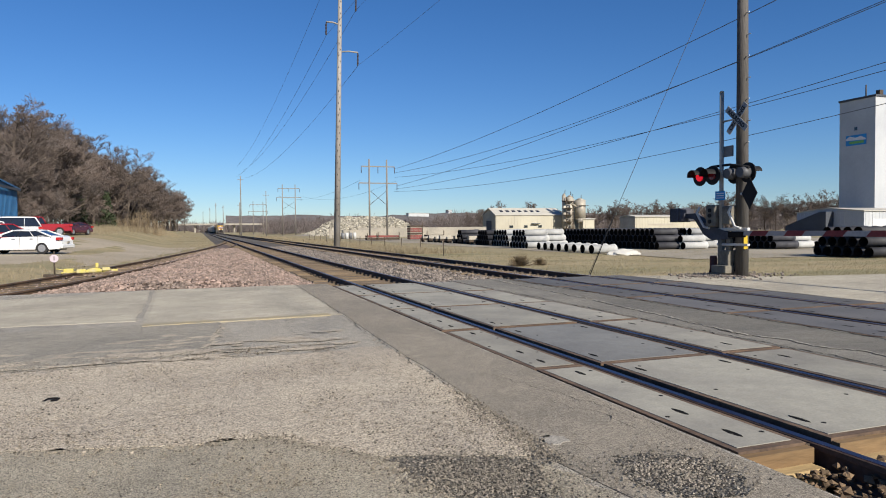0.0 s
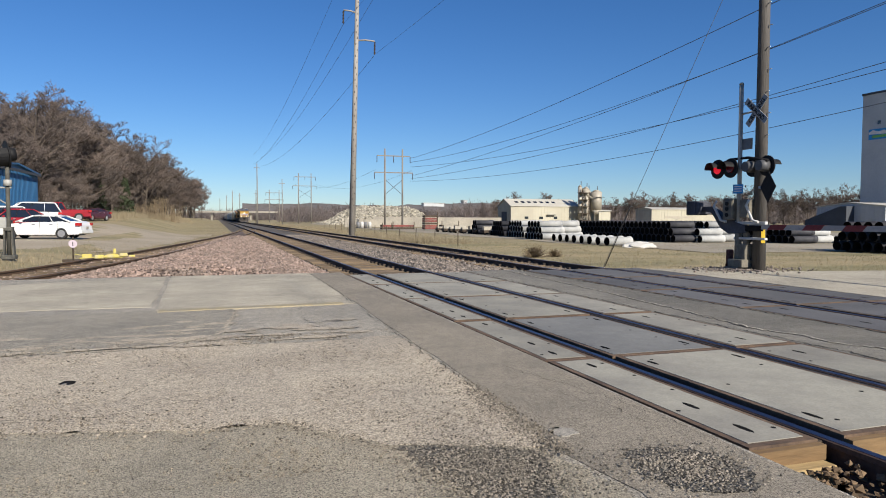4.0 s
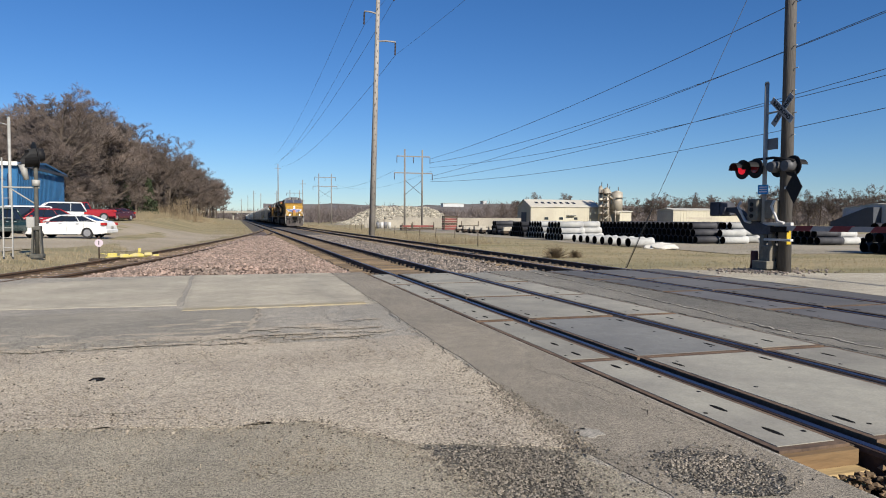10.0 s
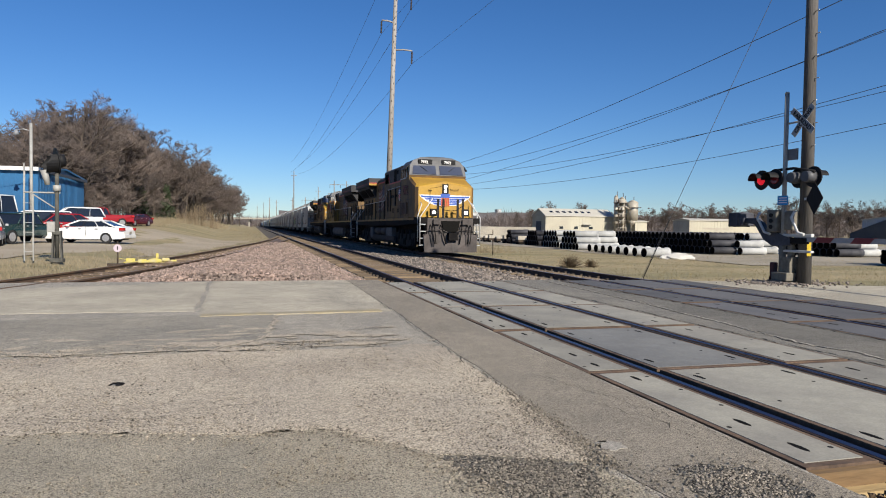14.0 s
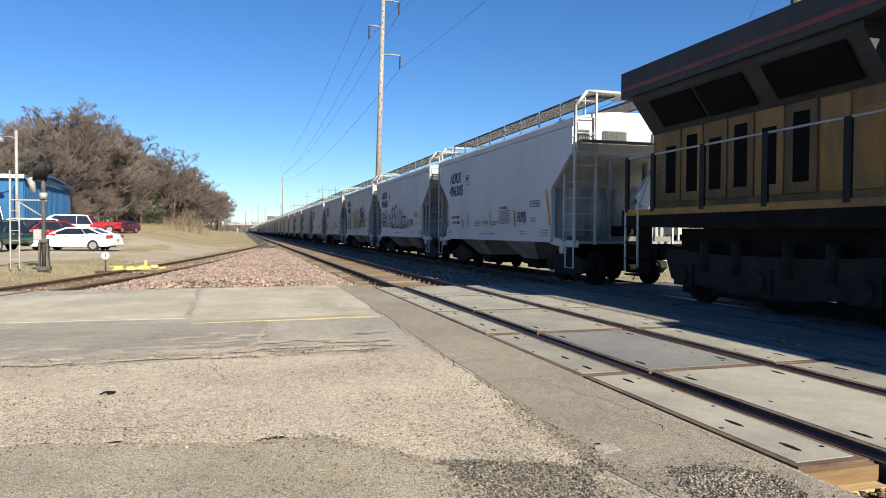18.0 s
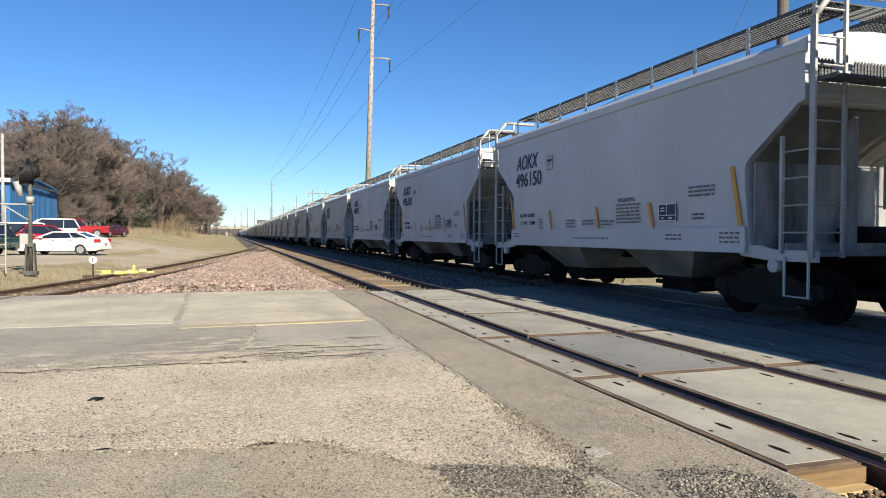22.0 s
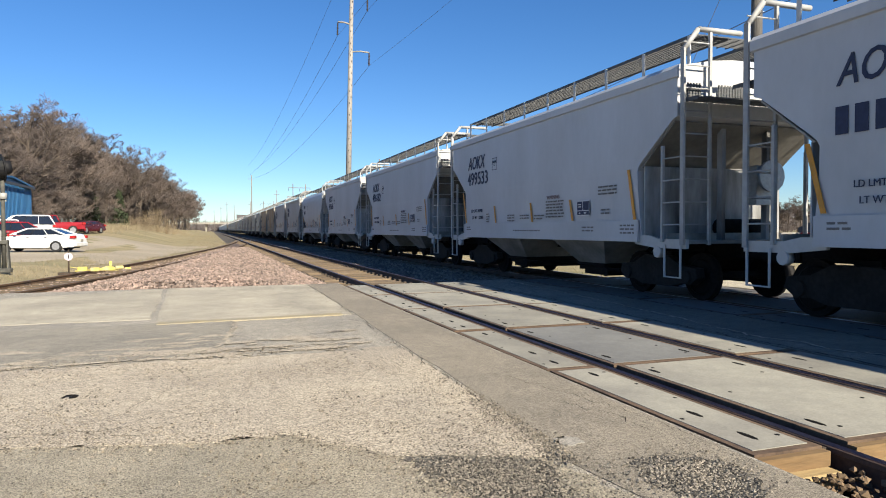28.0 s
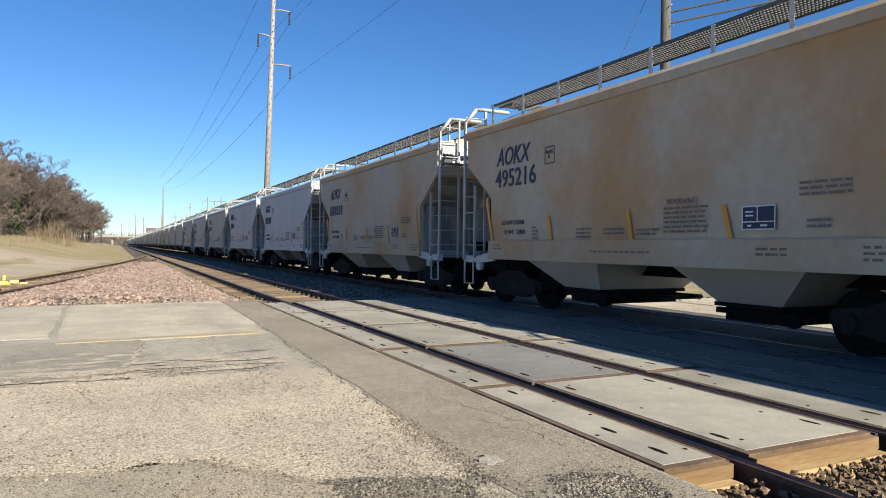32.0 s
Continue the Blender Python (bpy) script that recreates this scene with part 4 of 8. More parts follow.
        box(bm, -1.06, 1.06, s * 1.89 - 0.57, s * 1.89 + 0.57, 0.47, 0.53)
        box(bm, -0.9, 0.9, s * 1.89 - 0.5, s * 1.89 + 0.5, 0.26, 0.47)
        for x in (-0.92, 0.92):
            box(bm, x - 0.05, x + 0.05, s * 1.89 - 1.0, s * 1.89 + 0.62, 0.36, 0.44)
        tube(bm, (-1.2, s * 1.89 - 0.85, 0.38), (1.2, s * 1.89 - 0.85, 0.38), 0.045, n=8)
        tube(bm, (-1.24, s * 1.89 - 0.85, 0.38), (-1.16, s * 1.89 - 0.85, 0.38), 0.1, n=8)
        part("outlet_gate", bm, DARK, hb)
        hopper_truck(car, s * 4.28)
    bm = BM()
    box(bm, -0.25, 0.25, -4.6, 4.6, 0.8, 1.15)
    part("centre_sill", bm, DARK, car)
    # reflectors and stencils on the side that is seen
    for y, z0, z1, lean in ((4.36, 1.47, 2.39, 0.26), (2.12, 1.46, 1.92, 0.11), (-0.1, 1.45, 1.92, 0.1), (-2.04, 1.46, 1.92, 0.12), (-4.3, 1.45, 2.39, 0.2)):
        bm = BM()
        prism(bm, [(y, z0), (y - 0.085, z0), (y - 0.085 + lean, z1), (y + lean, z1)], "x", -1.634, -1.628)
        part("reflector", bm, ORANGE, car, "orange reflective stripe")
    frame_box = BM()
    box(frame_box, -1.637, -1.629, -2.78, -2.27, 1.56, 1.88)
    sten = part("stencil_plate", frame_box, NAVY, car, "dark stencil panel with white border")
    bm = BM()
    for y0, y1, z0, z1 in ((-2.78, -2.27, 1.56, 1.578), (-2.78, -2.27, 1.862, 1.88), (-2.288, -2.27, 1.578, 1.862), (-2.78, -2.762, 1.578, 1.862), (-2.762, -2.288, 1.66, 1.675), (-2.52, -2.505, 1.675, 1.862), (-2.45, -2.33, 1.79, 1.81), (-2.45, -2.33, 1.74, 1.76), (-2.42, -2.36, 1.605, 1.63), (-2.66, -2.56, 1.605, 1.63)):
        box(bm, -1.6385, -1.637, y0, y1, z0, z1)
    part("plate_border", bm, WHITE, sten)
    bm = BM()
    dash = random.Random(7)
    for y, z, n, w in ((1.3, 1.66, 3, 0.42), (0.55, 1.64, 2, 0.5), (-0.25, 1.62, 2, 0.5), (-0.85, 1.93, 6, 0.85), (-3.1, 2.14, 3, 0.65), (2.75, 1.72, 4, 0.22), (-3.2, 1.68, 2, 0.3), (0.9, 1.26, 1, 1.5), (4.25, 1.36, 2, 0.34), (-2.5, 1.33, 2, 0.45), (-3.9, 1.36, 3, 0.45)):
        for k in range(n):
            u = 0.0
            while u < w - 0.05:
                v = min(w, u + dash.uniform(0.06, 0.2))
                box(bm, -1.6335 if z > 1.5 else -1.6535, -1.6295 if z > 1.5 else -1.649, y - v, y - u, z - 0.07 * k - 0.032, z - 0.07 * k)
                u = v + 0.035
    tagged(part("stencil_panel", bm, FADED, car, "small illegible stencil lines"), kind="stuff")
    bm = BM()
    for y0, y1, z0, z1 in ((2.0, 2.32, 2.92, 2.935), (2.0, 2.32, 3.24, 3.255), (2.0, 2.015, 2.92, 3.25), (2.305, 2.32, 2.92, 3.25)):
        box(bm, -1.632, -1.629, y0, y1, z0, z1)
    part("plate_mark", bm, NAVY, car)
    part("lettering", letters("PLATE\n   C", 0.085, NAVY, 0.004, 0, 0.002), NAVY, car, at=on_side(-1.63, 2.285, 3.12))
    return car


FLAG_DULL = mat("faded_maroon_lettering", (0.29, 0.21, 0.20), 0.7, fine=15, var=0.2)


def car_marks(car, mark, number, warm=False, round_side=False):
    top = 0.0 if not round_side else -0.05
    ink = NAVY
    part("lettering", letters(mark, 0.36 if round_side else 0.5, ink, 0.004, 0.25, 0.004), ink, car, "dark blue reporting mark", at=on_side(-1.632, 4.15, 3.06 + top) @ Matrix.Diagonal((0.88, 1.08, 1, 1)))
    if number:
        part("lettering", letters(number, 0.36 if round_side else 0.5, ink, 0.004, 0.0, 0.005), ink, car, "dark blue car number", at=on_side(-1.632, 4.2, 2.6 + top) @ Matrix.Diagonal((1.06, 1.05, 1, 1)))
    else:
        bm = BM()
        for k in range(6):
            box(bm, -1.634, -1.628, 3.98 - 0.27 * k, 4.16 - 0.27 * k, 2.45, 2.8)
        part("lettering", bm, ink, car, "dark blue car number, not readable")
    part("lettering", letters("LD LMT 233200", 0.13, ink), ink, car, at=on_side(-1.632, 3.9, 1.78))
    part("lettering", letters("LT WT   52800", 0.13, ink), ink, car, at=on_side(-1.632, 3.82, 1.58))
    if number:
        part("lettering", letters("WARNING", 0.125, FLAG_DULL), FLAG_DULL, car, at=on_side(-1.632, -0.9, 1.97))


def stroke(bm, pts, w, x):
    """A painted stroke with rounded joints on the car's side; pts are (y, z)."""
    for (y0, z0), (y1, z1) in zip(pts, pts[1:]):
        d = Vector((y1 - y0, z1 - z0))
        if d.length < 1e-5:
            continue
        n = Vector((-d.y, d.x)).normalized() * w / 2
        bm.faces.new([bm.verts.new((x, a, b)) for a, b in ((y0 + n.x, z0 + n.y), (y0 - n.x, z0 - n.y), (y1 - n.x, z1 - n.y), (y1 + n.x, z1 + n.y))])
        bm.faces.new([bm.verts.new((x, y1 + w / 2 * math.cos(k * 1.0472), z1 + w / 2 * math.sin(k * 1.0472))) for k in range(6)])


def loop(y, z, ry, rz, a0=0, a1=360, n=14):
    return [(y - ry * math.cos(radians(a0 + (a1 - a0) * k / n)), z + rz * math.sin(radians(a0 + (a1 - a0) * k / n))) for k in range(n + 1)]


SPRAY = mat("sprayed_black", (0.035, 0.032, 0.05), 0.7, fine=30, var=0.2, bump=0)
SPRAY_GREEN = mat("sprayed_green", (0.10, 0.34, 0.09), 0.7, alt=(0.20, 0.42, 0.10), big=3, fine=30, var=0.2, bump=0)
SPRAY_PALE = mat("sprayed_pale_green", (0.42, 0.56, 0.34), 0.7, alt=(0.5, 0.6, 0.42), big=3, fine=30, var=0.15, bump=0)
SPRAY_ORANGE = mat("sprayed_orange", (0.50, 0.20, 0.08), 0.75, alt=(0.52, 0.36, 0.27), big=4, fine=30, var=0.2, bump=0)


def tag_word(bm, y, z, s, w, x=-1.631):
    """A freehand signature of loops and tails; y is where it starts, s its size."""
    stroke(bm, loop(y - 0.25 * s, z + 0.05 * s, 0.3 * s, 0.42 * s, 60, 400), w, x)
    stroke(bm, [(y - 0.15 * s, z + 0.55 * s), (y - 0.2 * s, z - 0.45 * s)], w, x)
    stroke(bm, loop(y - 0.32 * s, z + 0.25 * s, 0.16 * s, 0.2 * s, 90, 450), w, x)
    stroke(bm, [(y - 0.62 * s, z + 0.3 * s), (y - 0.6 * s, z - 0.3 * s)], w, x)
    stroke(bm, loop(y - 0.62 * s, z + 0.52 * s, 0.07 * s, 0.06 * s), w, x)
    stroke(bm, [(y - 0.8 * s, z + 0.65 * s), (y - 0.82 * s, z - 0.3 * s), (y - 0.98 * s, z - 0.36 * s)], w, x)
    stroke(bm, loop(y - 1.18 * s, z, 0.17 * s, 0.3 * s), w, x)
    stroke(bm, loop(y - 1.55 * s, z + 0.2 * s, 0.16 * s, 0.16 * s, 300, 80), w, x)
    stroke(bm, loop(y - 1.55 * s, z - 0.15 * s, 0.18 * s, 0.2 * s, 100, 300), w, x)
    stroke(bm, [(y + 0.1 * s, z - 0.5 * s), (y - 0.5 * s, z - 0.55 * s), (y - 1.3 * s, z - 0.48 * s), (y - 1.95 * s, z - 0.6 * s)], w * 0.8, x)


# the numbers that pass in readable reach, in running order
MARKS = {1: "496385", 2: "495663", 3: "481201", 4: "495116", 5: "499563", 6: "483454", 7: "496150", 8: "496310", 9: "499155", 10: "496375", 11: "496421",
         12: "495730", 13: "481056", 14: "496516", 17: "499533", 18: "496182", 19: "495665", 20: "15040", 21: "495636", 22: "481134", 23: "495216"}
TAN, WARM, ROUND = (23, 24), (3, 4, 6, 10, 12, 21, 27), (20,)
DETAILED, CARS = 29, 74
templates, cars = {}, []
for n in range(1, DETAILED + 1):
    kind = "tan" if n in TAN else "warm" if n in WARM else "round" if n in ROUND else "grey"
    at = pose(MAIN, 89.6 + 12.72 * (n - 2) - 5.66, 0)
    if kind not in templates:
        car = hopper_car({"tan": HOP_TAN, "warm": HOP_WARM, "round": HOP_GREY, "grey": HOP_GREY}[kind],
                         {"tan": "grey covered hopper car stained tan with dust", "warm": "dusty light grey covered hopper car", "round": "round-sided light grey covered hopper car", "grey": "light grey covered hopper car with navy lettering"}[kind], kind == "round")
        templates[kind] = [car]
        car.matrix_basis = at
    else:
        car = copy_thing(templates[kind][0], at)
    cars.append(car)
    templates[kind].append((car, n))
for kind in templates:
    for car, n in [(templates[kind][0], cars.index(templates[kind][0]) + 1)] + [p for p in templates[kind][1:] if p[0] is not templates[kind][0]]:
        if n <= 30:
            car_marks(car, "MHLX" if n == 20 else "AOKX", MARKS.get(n, ""), n in TAN, n == 20)


def far_hopper(paint, label):
    """A car near the train's tail, which stays far off: the same form with fewer parts."""
    car = thing("hopper_car", label, "freight car", group="covered hopper cars of the train")
    lv = [[(-w, -l, z), (w, -l, z), (w, l, z), (-w, l, z)] for z, l, w in ((1.17, 4.4, 1.59), (2.0, 4.5, 1.61), (2.42, 4.78, 1.62), (3.08, 5.52, 1.62), (3.84, 5.52, 1.62), (4.06, 5.52, 1.42), (4.2, 5.52, 0.45))]
    part("body", rings(BM(), lv), paint, car)
    for s in (-1, 1):
        part("running_board", WALK_L if s < 0 else WALK_R, GRATE, car)
        part("side_sill", box(BM(), s * 1.63 - 0.02, s * 1.63 + 0.02, -4.46, 4.46, 1.13, 1.44), HOP_WHITE, car)
        bm = BM()
        levels = [[(-w, s * a, z), (w, s * a, z), (w, s * b, z), (-w, s * b, z)] for z, a, b, w in ((1.12, 0.82, 3.2, 1.56), (0.52, 1.36, 2.42, 1.02))]
        part("discharge_bay", rings(bm, levels), HOP_BAY, car)
        bm = BM()
        box(bm, -1.1, 1.1, s * 4.1 - 1.3, s * 4.1 + 1.3, 0.3, 0.85)
        part("truck", bm, DARK, car)
        bm = BM()
        pipe_run(bm, [(-1.62, s * 5.66, 1.0), (-1.62, s * 5.66, 4.28), (-1.3, s * 5.66, 4.66), (-0.4, s * 5.66, 4.66)], 0.04, 4)
        part("end_ladder", bm, HOP_WHITE, car)
    part("centre_sill", box(BM(), -0.25, 0.25, -6.3, 6.3, 0.8, 1.1), DARK, car)
    return car


tails = [far_hopper(HOP_GREY, "light grey covered hopper car towards the tail"), far_hopper(HOP_WARM, "dusty covered hopper car towards the tail")]
for n in range(DETAILED + 1, CARS + 1):
    k = 1 if n in (33, 38, 41, 47, 52, 58) else 0
    cars.append(tails[k] if tails[k] not in cars else copy_thing(tails[k], pose(0, 0, 0)))
# sprayed writing on the second and third cars
bm = BM()
tag_word(bm, 3.9, 1.95, 0.75, 0.036)
for v in bm.verts:
    v.co.y = 4.1 + (v.co.y - 3.9) * 1.9
part("sprayed_tag", bm, SPRAY, cars[1], "black spray-painted scrawl")
bm = BM()
tag_word(bm, 1.6, 2.05, 1.3, 0.055)
for v in bm.verts:
    v.co.y, v.co.z = 1.75 + (v.co.y - 1.6) * 1.3, 1.5 + (v.co.z - 1.5) * 0.88
stroke(bm, [(1.9, 1.6), (1.4, 1.5), (0.5, 1.52), (-0.6, 1.46), (-1.5, 1.5), (-1.9, 1.75)], 0.06, -1.631)
part("sprayed_tag", bm, SPRAY, cars[1], "large black spray-painted scrawl")
bm = BM()
tag_word(bm, -1.2, 2.25, 1.05, 0.09)
part("sprayed_tag", bm, SPRAY, cars[2], "black spray-painted scrawl")
bm = BM()
for k in range(4):
    y = 1.4 - 0.62 * k
    prism(bm, [(y, 1.47), (y - 0.2, 1.47), (y - 0.26, 2.2), (y - 0.5, 1.47), (y - 0.66, 1.47), (y - 0.36, 2.5 - 0.1 * k), (y - 0.1, 2.55 - 0.1 * k)], "x", -1.633, -1.627)
part("sprayed_mural", bm, SPRAY_GREEN, cars[2], "green block-letter spray mural")
bm = BM()
for y, z, r in ((1.6, 2.3, 0.4), (0.9, 2.5, 0.4), (-0.2, 2.4, 0.45), (-1.0, 1.9, 0.35)):
    prism(bm, loop(y, z, r * 1.2, r, 0, 330, 12), "x", -1.626, -1.6235)
part("sprayed_mural", bm, SPRAY_ORANGE, cars[2], "orange sprayed cloud behind the mural")
bm = BM()
prism(bm, loop(3.3, 1.95, 0.5, 0.57, 0, 346, 24), "x", -1.642, -1.626)
part("sprayed_mural", bm, SPRAY, cars[2], "dark sprayed oval")
bm = BM()
prism(bm, loop(3.2, 1.99, 0.35, 0.48, 0, 346, 24), "x", -1.645, -1.63)
part("sprayed_mural", bm, SPRAY_PALE, cars[2], "pale green oval inside the dark one")
bm = BM()
scrawl = random.Random(41)
for k in range(6):
    z, w = 2.3 - 0.122 * k, (0.2, 0.29, 0.33, 0.33, 0.29, 0.2)[k]
    n = int(w / 0.034)
    for i in range(n):
        y = 3.2 + w * 0.95 - 1.9 * w * (i + 0.5) / n
        stroke(bm, [(y + scrawl.uniform(-0.026, 0.026), z + scrawl.uniform(-0.045, 0.045)) for j in range(5)], 0.014, -1.648)
part("sprayed_mural", bm, SPRAY, cars[2], "rows of illegible black marker strokes")


# ---- locomotives ----
RUSTY_SCREEN = mat("rusty_brown_mesh", (0.075, 0.042, 0.026), 0.8, alt=(0.045, 0.028, 0.02), big=2, fine=40, var=0.3, bump=0.1)
FLAG_RED = mat("sooty_faded_red", (0.17, 0.035, 0.035), 0.65, alt=(0.08, 0.035, 0.03), big=1.5, fine=12, var=0.2, bump=0)
FLAG_PALE = mat("sooty_faded_white", (0.27, 0.24, 0.21), 0.65, alt=(0.13, 0.11, 0.09), big=1.5, fine=12, var=0.2, bump=0)
FLAG_BLUE = mat("sooty_faded_blue", (0.03, 0.04, 0.085), 0.65, fine=12, var=0.2, bump=0)
SILL_OCHRE = mat("ochre_sill_paint", (0.30, 0.15, 0.025), 0.6, alt=(0.16, 0.09, 0.03), big=1.2, fine=10, var=0.15)
RESERVOIR = mat("dusty_grey_tank_paint", (0.10, 0.10, 0.105), 0.7, alt=(0.055, 0.054, 0.055), big=1.5, fine=12, var=0.2, bump=0.05)
PLOW = mat("grimy_plow", (0.0638, 0.0525, 0.0488), 0.7, alt=(0.0338, 0.0285, 0.027), big=2, fine=12, var=0.2, bump=0.1)


def locomotive(number, label):
    """A six-axle wide-cab diesel; y runs back from the front of its deck, z from the rail heads."""
    loco = thing("locomotive", label, "locomotive", group="diesel locomotives of the train")
    L = 19.5
    # side paints are darker than the nose yellow, for shade and for grime
    side_paint, hood_paint = {"7490": (YELLOW_DIRTY_SHADED, GRIMY_SHADED), "7972": (GRIMY_SHADED, GRIMY_SHADED), "8042": (SIDE_TAN, SIDE_TAN)}[number]
    bm = BM()
    prism(bm, [(-0.95, 1.5), (-0.95, 1.75), (L, 1.75), (L, 1.42), (16, 1.36), (3.6, 1.36)], "x", -1.5, 1.5)
    deck = part("deck_frame", bm, DARK, loco, "grimy black deck frame")
    for s in (-1, 1):
        bm = BM()
        box(bm, s * 1.505 - 0.012, s * 1.505 + 0.012, 0.3, L - 0.2, 1.64, 1.755)
        part("sill_stripe", bm, SILL_OCHRE if number != "7490" else YELLOW, deck, "yellow sill stripe")
        bm = BM()
        box(bm, s * 1.50 - 0.01, s * 1.50 + 0.01, 0.3, 5.2, 1.45, 1.635)
        part("sill_plate", bm, DARK, deck)
    # nose and cab
    bm = BM()
    nose = [[(-1.36, 0.0, 1.78), (0.0, 0.0, 1.78), (1.36, 0.0, 1.78), (1.5, 0.16, 1.78), (1.5, 1.5, 1.78), (-1.5, 1.5, 1.78), (-1.5, 0.16, 1.78)],
            [(-1.36, 0.0, 3.26), (0.0, 0.0, 3.46), (1.36, 0.0, 3.26), (1.5, 0.16, 3.27), (1.5, 1.5, 3.66), (-1.5, 1.5, 3.66), (-1.5, 0.16, 3.27)],
            [(-1.24, 0.12, 3.36), (0.0, 0.06, 3.54), (1.24, 0.12, 3.36), (1.4, 0.3, 3.4), (1.42, 1.45, 3.76), (-1.42, 1.45, 3.76), (-1.4, 0.3, 3.4)]]
    nosep = part("nose", rings(bm, nose), YELLOW if number != "7490" else side_paint, loco, "bright yellow wide nose with grimy sides darkened for shade")
    # sunlit front stays bright; side faces get the grimy paint darkened for shade
    nosep.data.materials.append(side_paint)
    for f in nosep.data.polygons:
        if abs(f.normal.x) > 0.6:
            f.material_index = 1
    bm = BM()
    cab = []
    for z, a, w in ((1.75, 1.48, 1.505), (3.74, 1.48, 1.505), (3.86, 1.44, 1.505)):
        cab.append([(-w, a, z), (w, a, z), (w, 3.5, z), (-w, 3.5, z)])
    cabp = part("cab", rings(bm, cab), side_paint, loco, "grimy yellow cab side, darkened for shade")
    bm = BM()
    top = []
    for z, a, w, b in ((3.86, 1.42, 1.5, 3.5), (4.3, 1.62, 1.44, 3.5), (4.52, 1.72, 1.25, 3.45), (4.66, 1.8, 0.85, 3.4), (4.7, 1.84, 0.4, 3.38)):
        top.append([(-w, a, z), (w, a, z), (w, b, z), (-w, b, z)])
    roof = part("cab_roof", rings(bm, top), CAB_GREY, loco, "grey cab top with chamfered roof")
    for s in (-1, 1):
        bm = BM()
        prism(bm, [(s * 0.1, -0.25), (s * 1.34, -0.25), (s * 1.27, 0.22), (s * 0.1, 0.25)], "y", -0.012, 0.012)
        w = part("windshield", bm, WINDSHIELD, roof, "bluish reflecting windshield", at=Matrix.Translation((0, 1.505, 4.1)) @ Matrix.Rotation(-0.42, 4, "X"))
        part("wiper", pipe_run(BM(), [(s * 0.9, -0.03, 0.17), (s * 0.55, -0.03, -0.1)], 0.012, 5), BLACK, w)
        bm = BM()
        box(bm, s * 0.62 - 0.36, s * 0.62 + 0.36, 1.6, 1.75, 4.36, 4.56)
        nb = part("number_board", bm, BLACK, roof, "black number board")
        part("lettering", letters(number, 0.19, WHITE, 0.004, 0, 0.006), WHITE, nb, at=on_front(s * 0.62 - 0.25, 1.595, 4.39))
        # side windows and the row below
        for y0, y1, z1 in ((1.62, 1.86, 4.2), (2.0, 2.4, 4.22), (2.42, 2.82, 4.22), (2.95, 3.32, 4.36)):
            bm = BM()
            box(bm, s * 1.485 - 0.03, s * 1.485 + 0.03, y0, y1, 3.78, z1)
            part("side_window", bm, GLASS, roof, "dark cab side window")
        bm = BM()
        box(bm, s * 1.53 - 0.015, s * 1.53 + 0.015, 1.98, 3.34, 3.73, 3.77)
        for y in (1.96, 2.4, 2.84):
            box(bm, s * 1.52 - 0.015, s * 1.52 + 0.015, y, y + 0.03, 3.77, 4.22)
        part("window_frame", bm, GALV, roof)
        bm = BM()
        prism(bm, [(s * 1.46, 4.34), (s * 1.66, 4.14), (s * 1.66, 4.11), (s * 1.46, 4.28)], "y", 1.7, 2.9)
        part("sun_visor", bm, GREY_GRIMY, roof, "grey sun visor")
        bm = BM()
        box(bm, s * 1.51 - 0.012, s * 1.51 + 0.012, 2.1, 3.0, 1.85, 2.75)
        dp = part("cab_side_door", bm, side_paint, cabp)
        bm = BM()
        if number == "7490":
            box(bm, s * 1.525 - 0.008, s * 1.525 + 0.008, 2.0, 2.5, 1.95, 2.6)
            part("vent_screen", bm, BLACK, dp)
        else:
            for y in (1.75, 2.62):
                box(bm, s * 1.535 - 0.03, s * 1.535 + 0.03, y, y + 0.78, 1.95, 2.55)
            part("vent_screen", bevel(bm, 0.012), RUSTY_SCREEN, dp, "rusty brown mesh box")
        bm = BM()
        box(bm, s * 1.512 - 0.008, s * 1.512 + 0.008, 1.2, 3.43, 2.68, 2.705)
        part("seam", bm, GREY_GRIMY, cabp)
        part("seam", box(BM(), s * 1.512 - 0.008, s * 1.512 + 0.008, 3.44, 3.47, 1.8, 3.7), GREY_GRIMY, cabp)
        bm = BM()
        box(bm, s * 1.51 - 0.008, s * 1.51 + 0.008, 3.32, 3.5, 3.72, 3.8)
        part("red_line", bm, FLAG_RED, cabp, "thin red stripe")
    # full-width cabinet behind the cab: yellow below, dark grey above a red line that climbs at its rear
    bm = BM()
    older = number == "7490"
    end, upper = (6.97, 1.0) if older else (8.38, 1.44)
    prism(bm, [(3.52, 1.75), (6.97, 1.75), (6.97, 3.70), (3.52, 3.70)] if older else [(3.52, 1.75), (8.38, 1.75), (8.38, 4.02), (7.05, 4.02), (6.75, 3.70), (3.52, 3.70)], "x", -1.45, 1.45)
    cabinet = part("equipment_cabinet", bm, side_paint, loco, "grimy yellow equipment cabinet, darkened for shade")
    bm = BM()
    rings(bm, [[(-w, 3.52, z), (w, 3.52, z), (w, end - 0.02, z), (-w, end - 0.02, z)] for z, w in ((3.69, upper), (4.33, upper), (4.41, upper - 0.08), (4.46, upper - 0.4))])
    cab_top = part("cabinet_top", bm, GREY_GRIMY, loco, "dark grey cabinet top")
    bm = BM()
    prism(bm, [(-0.95, 1.75), (0.95, 1.75), (0.95, 4.06), (-0.95, 4.06)], "y", end, 19.2)
    hood = part("engine_hood", bm, hood_paint, loco, "grimy yellow engine hood, darkened for shade")
    bm = BM()
